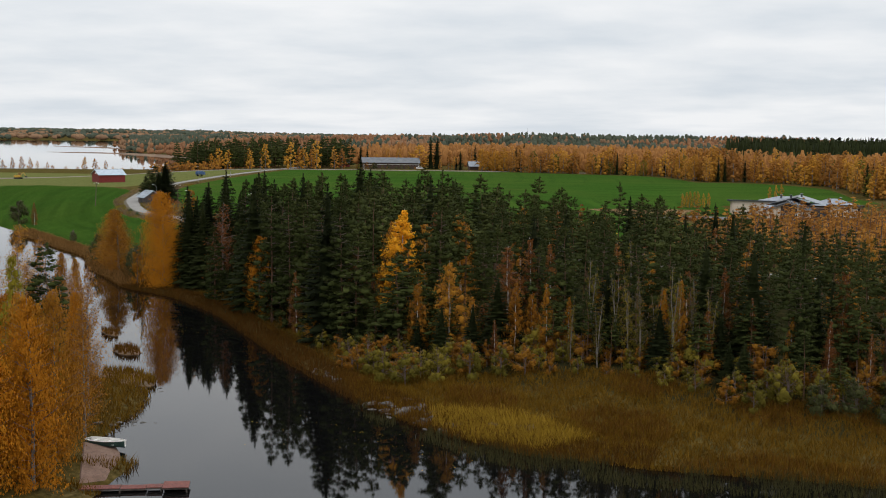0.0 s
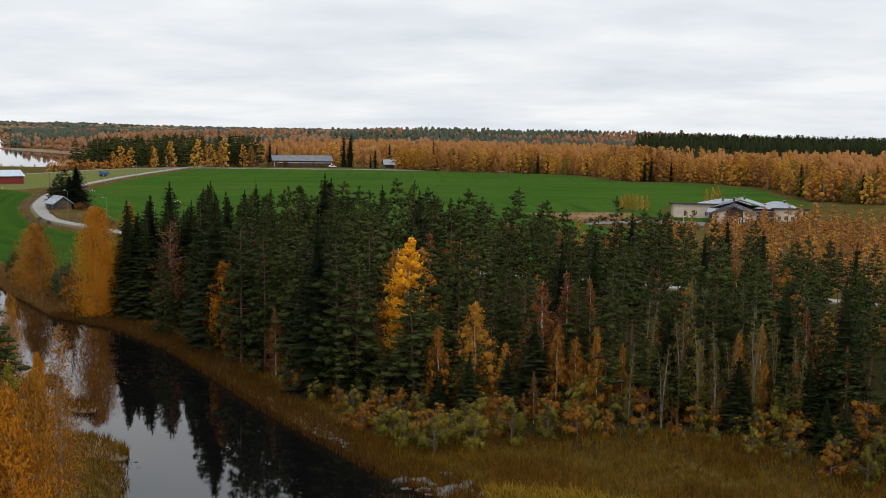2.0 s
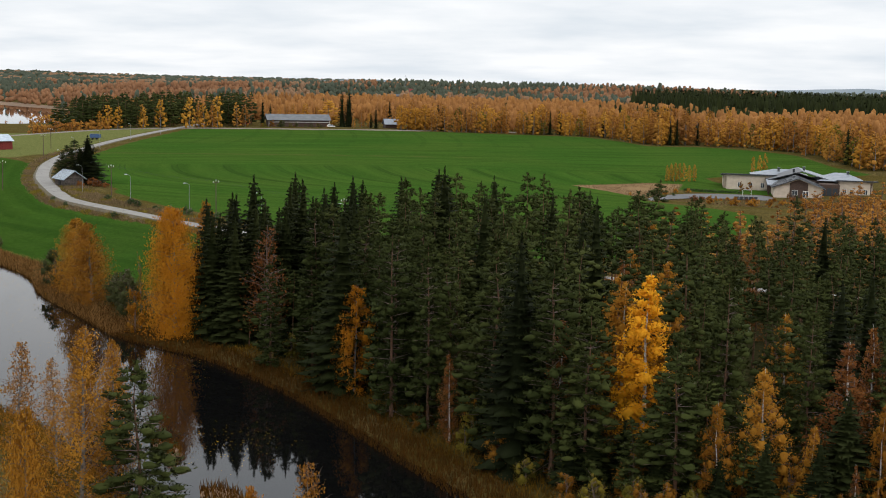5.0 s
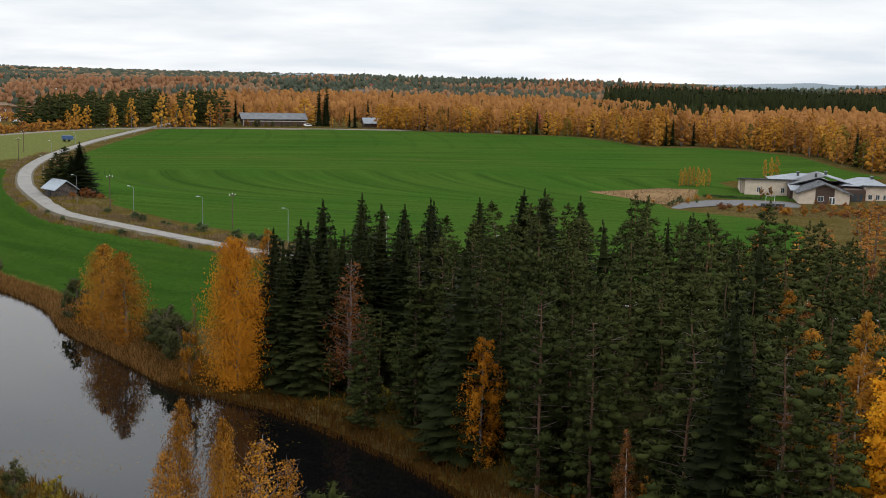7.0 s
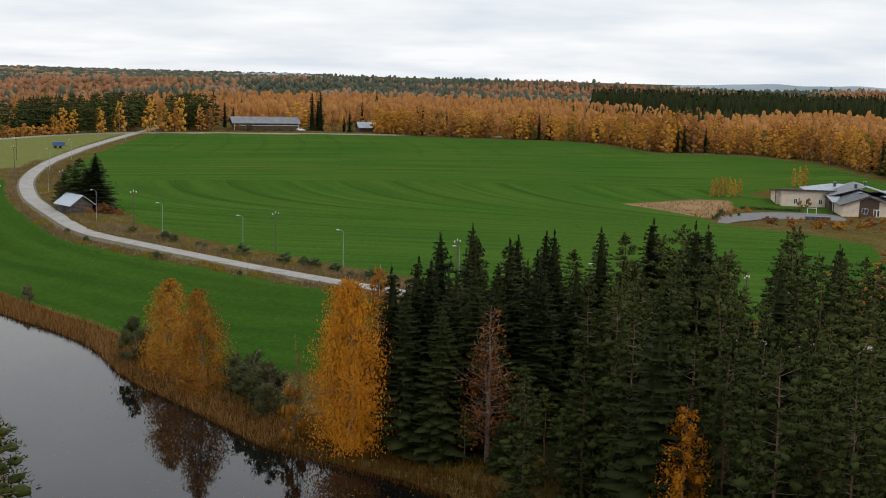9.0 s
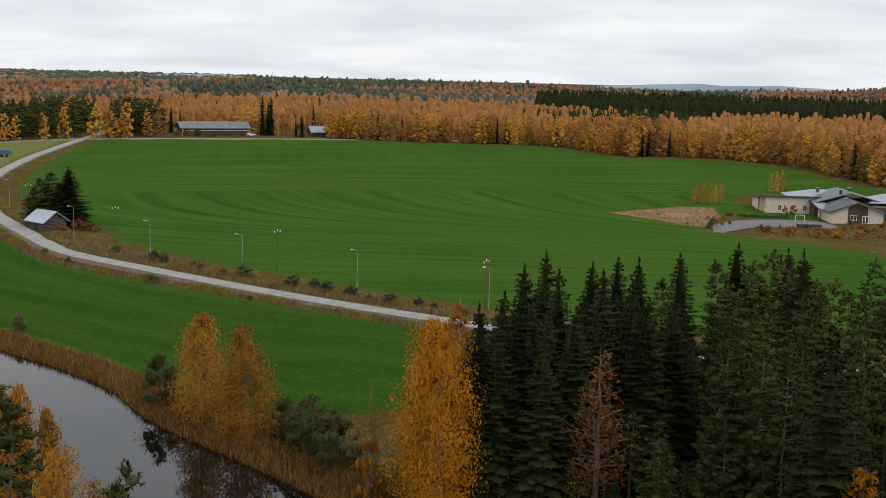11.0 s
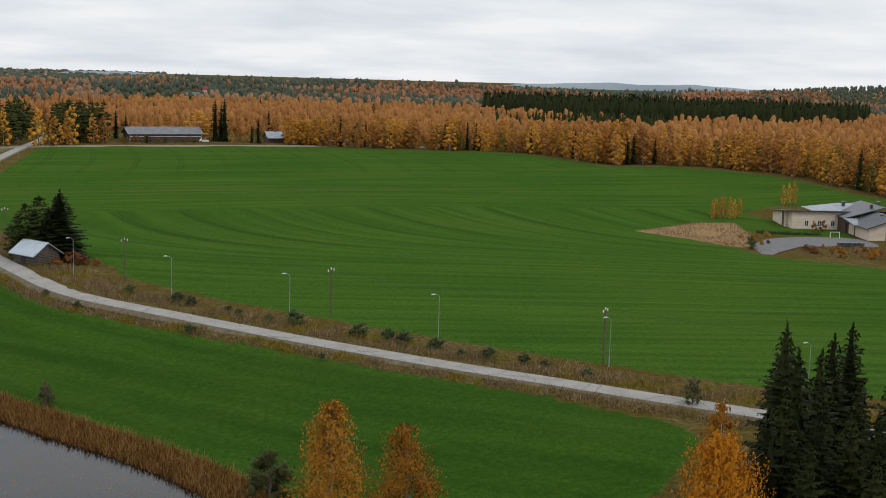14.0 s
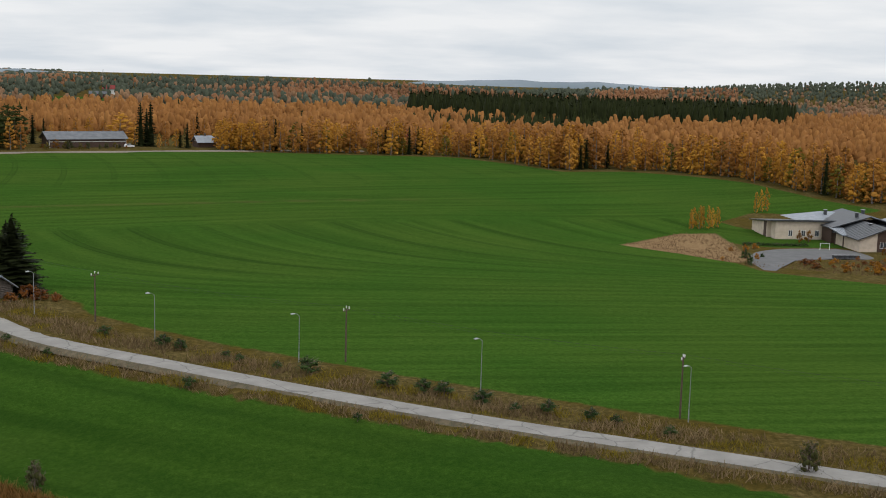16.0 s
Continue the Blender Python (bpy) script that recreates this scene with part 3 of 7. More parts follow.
def fringe(c, r, az, rng, each, size, slim, lift=0.0, rough=0.2):
    """Sprays that stand out of clumps; lift: how far they keep to the upper side."""
    c, r = np.repeat(c, each, 0), np.repeat(r, each, 0)
    m = len(c)
    ball = unit(rng.normal(size=(m, 3)))
    ball[:, 2] = np.where(rng.uniform(size=m) < lift, np.abs(ball[:, 2]), ball[:, 2])
    a = np.repeat(az, each)
    p = c + turned((ball * r * rng.uniform(0.75, 1.12, (m, 1)))[:, None], a)[:, 0]
    out = turned(unit(ball / r)[:, None], a)[:, 0]
    aim = turned((ball * r / r.max(1, keepdims=True))[:, None], a)[:, 0]
    v, f = leaf_cloud(p, size, rng, unit(aim + (0, 0, 0.15)), 0.6, 0, slim)
    return dressed(v, f, unit(out * 0.75 + body_of(p, np.zeros((m, 2)), 0.6) * 0.45), rough)


def spine(pts, h, z):
    k = np.clip(z / h, 0, 1) * (len(pts) - 1)
    i = np.minimum(k.astype(int), len(pts) - 2)
    p = np.array(pts)
    return p[i] + (p[i + 1] - p[i]) * (k - i)[:, None]


def broadleaf(rng, h=16.0, r=3.2, leaves=2400, size=0.27, low=0.16, limbs=46, droop=0.35, bare=0.0, top=0.30, stems=1, boughs=True, core=1, fat=0.5, hang=0.35):
    """Birch and its kin: upswept limbs with hanging sprays round soft clumps. Returns trunk, twigs and crown."""
    wood, twigs, cents, mids, wide = [], [], [], [], []
    for s in range(stems):
        hh = h * (1 if s == 0 else rng.uniform(0.75, 0.95))
        pts, tr = trunk_data(hh, 0.011 * h + 0.03, rng, 0.02 if stems == 1 else 0.06)
        wood.append(tr)
        for i in range(max(6, limbs // stems)):
            k = low + (0.97 - low) * (i + rng.uniform(0, 1)) / max(6, limbs // stems)
            q = (k - low) / (1 - low)
            prof = min(1, 0.66 + 1.4 * q) * max(0.05, 1 - q ** 1.6) ** (0.45 + top)
            ln = r * prof * rng.uniform(0.7, 1.2) / (1 if stems == 1 else 1.2)
            az = i * 2.4 + rng.uniform(-0.6, 0.6)
            a = spine(pts, hh, np.array([k * hh]))[0]
            up = rng.uniform(0.25, 0.8) * ln
            b = a + np.array([math.cos(az) * ln, math.sin(az) * ln, up])
            b[2] = min(b[2], hh * 1.02)
            if boughs:
                twigs.append(limb(a, b, 0.030 + 0.004 * ln, 0.010, 3))
            if bare:
                for _ in range(3):
                    q = a + (b - a) * rng.uniform(0.4, 0.95)
                    twigs.append(limb(q, q + rng.normal(0, 0.35, 3) + np.array([0, 0, 0.25]), 0.018, 0.006, 3))
            m = max(3, int(leaves * (0.35 + prof) / (limbs * 1.1)))
            t = rng.uniform(0.15, 1.02, m) ** 0.8
            spread_r = 0.10 * r + 0.17 * ln * t
            p = a + (b - a) * t[:, None] + np.clip(rng.normal(size=(m, 3)), -1.05, 1.05) * spread_r[:, None] * (0.8, 0.8, 0.6)
            p[:, 2] -= droop * ln * t * rng.uniform(0.3, 2.3, m)
            cents.append(p)
            for t in ((0.72,), (0.45, 0.9))[core - 1] if core else ():
                mid = a + (b - a) * t + np.array([0, 0, -droop * ln * t * rng.uniform(0.6, 1.4)])
                mids.append(mid)
                wide.append((0.10 * r + 0.19 * ln) * rng.uniform(0.75, 1.15))
    c = np.concatenate(cents)
    c = c[c[:, 2] > 0.012 * h]
    v, f = leaf_cloud(c, size, rng, (0, 0, -1), hang, 0, 1.0 - 0.6 * hang)
    pieces = [dressed(v, f, body_of(c, np.zeros((len(c), 2)), 0.6), 0.42)]
    if core:
        w = np.array(wide)[:, None]
        mids = np.array(mids)
        mids[:, 2] = np.maximum(mids[:, 2], 0.9 * w[:, 0])
        pieces.append(clumps(mids, w * fat * (0.95, 0.95, 1.25), rng, None, 0.42))
    return merge(wood), merge(twigs) if twigs else None, pieces


def pine(rng, h=21.0, r=3.2, each=12, low=0.10, size=0.26, slim=0.5, step=0.62, boughs_shown=True, fat=0.6):
    """Scots pine: whorls of boughs that end in flat soft plumes of needles, under a rounded top."""
    pts, tr = trunk_data(h, 0.0105 * h, rng, 0.012)
    twigs, mids, wide, turns = [], [], [], []
    whorls = int(h * (1 - low) / step)
    lop = rng.uniform(0, 6.28)
    for i in range(whorls):
        k = low + (0.985 - low) * (i + rng.uniform(-0.3, 0.3)) / whorls
        k = max(k, 0.02)
        q = max(0.0, (k - low) / (1 - low))
        full = r * min(1, 0.62 + q * 1.6) * max(0.10, (1 - q) ** 0.62 - 0.02)
        arms = 5 if q < 0.8 else 4
        turn = rng.uniform(0, 6.28)
        for j in range(arms):
            if rng.uniform() < 0.10:
                continue
            az = turn + 6.283 * j / arms + rng.uniform(-0.45, 0.45)
            ln = full * rng.uniform(0.62, 1.15) * (1 + 0.12 * math.cos(az - lop))
            a = spine(pts, h, np.array([k * h]))[0]
            d = np.array([math.cos(az), math.sin(az), 0])
            b = a + d * ln + np.array([0, 0, ln * (rng.uniform(-0.22, 0.10) + 0.42 * q)])
            if boughs_shown and ln > 1.2:
                twigs.append(limb(a, b, 0.04, 0.012, 3))
            side = np.array([-d[1], d[0], 0])
            for t in (0.90, 0.52) if ln > 0.45 * r else (0.75,):
                w = (0.24 + 0.19 * ln * (0.6 + 0.4 * t)) * rng.uniform(0.65, 1.25)
                mids.append(a + (b - a) * t + side * rng.normal(0, 0.17) * ln + np.array([0, 0, rng.normal(0.05, 0.16)]))
                wide.append((w * 1.3, w * 0.95, w * 0.62 + 0.06))
                turns.append(az)
    for k in range(3):
        mids.append(spine(pts, h, np.array([h * (0.985 - 0.028 * k)]))[0] + rng.normal(0, 0.1, 3))
        wide.append((0.20 + 0.11 * k, 0.20 + 0.11 * k, 0.42))
        turns.append(0.0)
    mids, wide, turns = np.array(mids), np.array(wide), np.array(turns)
    pieces = [clumps(mids, wide * fat, rng, turns, 0.40), fringe(mids, wide, turns, rng, each, size, slim, 0.6)]
    return tr, merge(twigs) if twigs else None, pieces


def spruce(rng, h=22.0, r=3.3, each=8, low=0.03, size=0.29, slim=0.55, whorls=30):
    """Norway spruce: tiers of sagging fronds with hanging sprays round a straight stem."""
    pts, tr = trunk_data(h, 0.010 * h, rng, 0.006)
    v, n, cents, aims, outs = [], [], [], [], []
    for i in range(whorls):
        k = low + (0.985 - low) * ((i + rng.uniform(-0.3, 0.3)) / whorls)
        k = max(k, 0.012)
        ln0 = r * (1 - k) ** 0.82 * min(1, 0.8 + k * 3) + 0.10
        arms = 8 if k < 0.5 else (7 if k < 0.8 else 5)
        turn = rng.uniform(0, 6.28)
        a = spine(pts, h, np.array([k * h]))[0]
        for j in range(arms):
            az = turn + 6.283 * j / arms + rng.uniform(-0.35, 0.35)
            ln = ln0 * rng.uniform(0.68, 1.16)
            d = np.array([math.cos(az), math.sin(az), 0])
            side = np.array([-d[1], d[0], 0])
            sag = (0.42 - 0.75 * k) * ln
            w = 0.26 * ln + 0.10
            up = np.array([0, 0, 1.0])
            v += [a + up * 0.1, a + d * ln * 0.6 + side * w - up * (sag * 0.75 + 0.16), a + d * ln * 0.58 - up * sag * 0.55, a + d * ln * 0.6 - side * w - up * (sag * 0.75 + 0.16), a + d * ln - up * sag * 0.85]
            n += [unit(d * 0.5 + up), unit(d * 0.4 + side * 0.8 + up * 0.4), unit(d * 0.5 + up), unit(d * 0.4 - side * 0.8 + up * 0.4), unit(d + up * 0.4)]
            m = max(3, int(each * (0.4 + ln / r)))
            t = np.sqrt(rng.uniform(0.12, 1.05, m))
            p = a + d * (ln * t)[:, None] + side * (rng.uniform(-1, 1, m) * w * np.minimum(1.5 * t, 2.6 * (1.12 - t)))[:, None]
            p[:, 2] -= sag * (1.15 * t - 0.30 * t * t) + rng.uniform(-0.05, 0.30, m)
            cents.append(p)
            aims.append(np.repeat([d * 0.8 + np.array([0, 0, -0.45])], m, 0))
            outs.append(np.repeat([unit(d * 0.7 + up * 0.6)], m, 0))
    m = len(v) // 5
    f = (np.array([(0, 2, 1), (0, 3, 2), (1, 2, 4), (2, 3, 4)])[None] + 5 * np.arange(m)[:, None, None]).reshape(-1, 3)
    fronds = (np.array(v), f, np.array(n))
    # the dark inner body
    hs = np.linspace(0.02, 0.96, 9)
    ring = np.array([(0.42 * r * (1 - q) ** 0.85 * rng.uniform(0.8, 1.2), az, q * h) for q in hs for az in np.arange(6) * 1.047])
    cv = np.column_stack([ring[:, 0] * np.cos(ring[:, 1]), ring[:, 0] * np.sin(ring[:, 1]), ring[:, 2]])
    cf = np.array([t for i in range(8) for j in range(6) for t in ((i * 6 + j, i * 6 + (j + 1) % 6, i * 6 + 6 + (j + 1) % 6), (i * 6 + j, i * 6 + 6 + (j + 1) % 6, i * 6 + 6 + j))])
    inner = (cv, cf, body_of(cv, np.zeros((len(cv), 2)), 0.3))
    m = max(8, each * 2)
    cents.append(spine(pts, h, np.full(m, h * 0.985)) + rng.normal(size=(m, 3)) * (0.06, 0.06, 0.30))
    aims.append(np.repeat([[0, 0, 1.0]], m, 0))
    outs.append(np.repeat([[0, 0, 1.0]], m, 0))
    lv, lf = leaf_cloud(np.concatenate(cents), size, rng, np.concatenate(aims), 0.6, 0, slim)
    return tr, None, [fronds, inner, dressed(lv, lf, np.concatenate(outs), 0.25)]


class Kind:
    """A kind of tree with a few shapes, each built once at its full height."""

    def __init__(self, name, label, category, bark, leaf, make, shapes, h, crown="crown"):
        self.name, self.label, self.category, self.h = name, label, category, h
        self.made = []
        for k in range(shapes):
            wood, twigs, leaves = make(np.random.default_rng(abs(hash_of(name)) + k))
            tm, cm, bm = bpy.data.meshes.new("trunk"), crown_mesh(crown, leaves), None
            tm.from_pydata([tuple(p) for p in wood[0]], [], list(wood[1]))
            tm.materials.append(bark), cm.materials.append(leaf)
            if twigs:
                bm = bpy.data.meshes.new("bough_frame")
                bm.from_pydata([tuple(p) for p in twigs[0]], [], list(twigs[1]))
                bm.materials.append(M_TWIG)
            self.made.append((tm, cm, bm))
        self.crown = crown

    def plant(self, x, y, height, shape=None, turn=None, wide=1.0, label="", group="", leaf=None, z=None):
        tm, cm, bm = self.made[random.randrange(len(self.made)) if shape is None else shape % len(self.made)]
        e = new(self.name)
        e.empty_display_size = 0.5
        s = height / self.h
        z = ground_at(x, y) if z is None else z
        e.matrix_world = Matrix.LocRotScale((x, y, z), Euler((0, 0, random.uniform(0, 6.28) if turn is None else turn)), (s * wide, s * wide, s))
        for nm, me in (("trunk", tm), (self.crown, cm), ("bough_frame", bm)):
            if me:
                o = new(nm, me)
                o.parent = e
        return tagged(e, label or self.label, self.category, group)


def hash_of(text):
    return sum((i + 7) * ord(c) for i, c in enumerate(text))


PINE = Kind("pine_tree", "dark green Scots pine with layered boughs in the wood", "pine tree", M_BARK_PINE, M_PINE, lambda g: pine(g, 21, 4.3, 30, 0.06, 0.24, 0.36, 0.72), 5, 21)
PINE_BACK = Kind("pine_tree", "dark green Scots pine deep in the wood", "pine tree", M_BARK_PINE, M_PINE, lambda g: pine(g, 21, 4.3, 13, 0.42, 0.33, 0.38, 0.98, False), 5, 21)
PINE_NEAR = Kind("pine_tree", "Scots pine with open whorls of boughs on the near bank", "pine tree", M_BARK_PINE, M_PINE, lambda g: pine(g, 14, 2.9, 42, 0.12, 0.15, 0.35, 0.70), 3, 14)
SPRUCE = Kind("spruce_tree", "dark pointed Norway spruce with drooping boughs", "spruce tree", M_BARK_SPRUCE, M_SPRUCE, lambda g: spruce(g, 22, 5.8, 16, 0.02, 0.30, 0.40, 34), 4, 22)
SPRUCE_BACK = Kind("spruce_tree", "dark spruce deep in the wood", "spruce tree", M_BARK_SPRUCE, M_SPRUCE, lambda g: spruce(g, 22, 5.0, 6, 0.1, 0.38, 0.45, 28), 3, 22)
BIRCH_GOLD = Kind("birch_tree", "tall birch in golden autumn leaf with pale trunk", "birch tree", M_GREYBARK, M_YELLOW, lambda g: broadleaf(g, 17, 3.9, 38000, 0.125, 0.02, limbs=110, droop=0.75, core=0, hang=0.75, top=0.15), 2, 17)
BIRCH_ORANGE = Kind("birch_tree", "birch in orange autumn leaf with pale trunk", "birch tree", M_BARK_BIRCH, M_ORANGE, lambda g: broadleaf(g, 15, 3.3, 7000, 0.14, 0.03), 4, 15)
BIRCH_RUST = Kind("birch_tree", "slim birch with thin rust-brown autumn leaves", "birch tree", M_BARK_BIRCH, M_RUST, lambda g: broadleaf(g, 14, 2.5, 6500, 0.12, 0.03, bare=1, core=0, top=0.5), 3, 14)
BIRCH_THIN = Kind("birch_tree", "nearly leafless birch with grey stems and sparse leaves", "birch tree", M_GREYBARK, M_OLIVE, lambda g: broadleaf(g, 15, 2.6, 1800, 0.16, 0.08, limbs=60, bare=1, core=0, stems=3), 3, 15)
BIRCH_NEAR = Kind("birch_tree", "birch in orange autumn leaf on the river bank", "birch tree", M_GREYBARK, M_ORANGE, lambda g: broadleaf(g, 15, 3.2, 13500, 0.145, 0.03, limbs=80, core=0, droop=0.6, hang=0.7), 2, 15)
GOLD_NEAR = Kind("birch_tree", "birch in golden autumn leaf on the river bank", "birch tree", M_GREYBARK, M_YELLOW, lambda g: broadleaf(g, 15, 3.3, 13500, 0.145, 0.03, limbs=80, core=0, droop=0.6, hang=0.7), 2, 15)
SPARSE = Kind("birch_tree", "airy birch with sparse orange leaves and fine twigs", "birch tree", M_GREYBARK, M_ORANGE, lambda g: broadleaf(g, 15, 2.8, 7500, 0.095, 0.06, limbs=64, bare=1, core=0), 2, 15)
BIRCH_GREEN = Kind("birch_tree", "young birch turning from green to yellow", "birch tree", M_BARK_BIRCH, M_LIME, lambda g: broadleaf(g, 18, 3.4, 11000, 0.12, 0.04, limbs=56, top=0.5), 2, 18)
BARE_RED = Kind("alder_tree", "bare brownish alder with fine reddish twigs", "alder tree", M_TWIG, M_RUST, lambda g: broadleaf(g, 12, 2.8, 2600, 0.13, 0.12, limbs=70, bare=1, core=0, stems=2), 2, 12)
ASPEN = Kind("aspen_tree", "tall aspen in brilliant golden yellow leaf", "aspen tree", M_BARK_BIRCH, M_ASPEN, lambda g: broadleaf(g, 20, 3.4, 11000, 0.17, 0.10, limbs=50, droop=0.1, top=0.5), 1, 20)
WILLOW = Kind("willow_bush", "rounded willow bush with dull grey-green leaves", "bush", M_TWIG, M_GREYLEAF, lambda g: broadleaf(g, 6, 2.9, 4200, 0.105, 0.02, limbs=50, stems=7, top=0.1), 3, 6)
BUSH_OLIVE = Kind("willow_bush", "rounded willow bush turning yellow at the forest edge", "bush", M_TWIG, M_OLIVE, lambda g: broadleaf(g, 6, 2.9, 1500, 0.12, 0.02, limbs=24, stems=6, top=0.1, fat=0.62), 3, 6)
BUSH_ORANGE = Kind("alder_bush", "low bush with orange-brown autumn leaves", "bush", M_TWIG, M_BROWNLEAF, lambda g: broadleaf(g, 5, 2.4, 1000, 0.115, 0.02, limbs=15, stems=4, top=0.1, fat=0.62), 3, 5)
BUSH_FAR = Kind("alder_bush", "rounded orange-brown bush on the lake side", "bush", M_TWIG, M_BELT, lambda g: broadleaf(g, 5, 2.6, 190, 0.30, 0.02, limbs=12, stems=2, top=0.1, boughs=False, fat=0.8), 3, 5)
GOLD_SLIM = Kind("birch_tree", "slim uneven birch in golden leaf before the pines", "birch tree", M_GREYBARK, M_YELLOW, lambda g: broadleaf(g, 14, 2.5, 8000, 0.13, 0.06, limbs=40, droop=0.55, top=0.0, fat=0.45), 1, 14)
ROWAN = Kind("young_birch", "slender young birch with orange leaves in a thicket", "birch tree", M_TWIG, M_BELT, lambda g: broadleaf(g, 9, 1.5, 330, 0.20, 0.02, limbs=14, boughs=False, fat=0.6, top=0.45), 4, 9)
BELT = Kind("silver_birch", "yellow-orange birch in the belt along the field", "birch tree", M_GREYBARK, M_BELT, lambda g: broadleaf(g, 16, 3.0, 640, 0.30, 0.03, limbs=32, boughs=False, top=0.2, fat=0.78), 6, 16)
BELT_GOLD = Kind("silver_birch", "rounded golden birch in the belt along the field", "birch tree", M_GREYBARK, M_BELTGOLD, lambda g: broadleaf(g, 16, 3.4, 640, 0.30, 0.03, limbs=32, top=0.1, boughs=False, fat=0.78), 4, 16)
BELT_OLIVE = Kind("silver_birch", "birch still partly green in the belt along the field", "birch tree", M_GREYBARK, M_OLIVE, lambda g: broadleaf(g, 16, 3.2, 640, 0.30, 0.03, limbs=32, top=0.1, boughs=False, fat=0.78), 2, 16)
FAR_SPRUCE = Kind("spruce_tree", "dark spruce standing among the autumn birches", "spruce tree", M_BARK_SPRUCE, M_SPRUCE, lambda g: spruce(g, 17, 2.8, 3, 0.03, 0.5, 0.5, 18), 3, 17)
FAR_PINE = Kind("pine_tree", "dark pine in a grove beside the road", "pine tree", M_BARK_PINE, M_PINE, lambda g: pine(g, 17, 3.7, 5, 0.14, 0.42, 0.5, 1.15, False, 1.0), 3, 17)


# hero trees: kind, x, y, top over the water, width
def top_out(kind, x, y, top, wide=1.0, shape=None, label="", group=""):
    g = ground_at(x, y)
    return kind.plant(x, y, top - g, shape, None, wide, label, group)


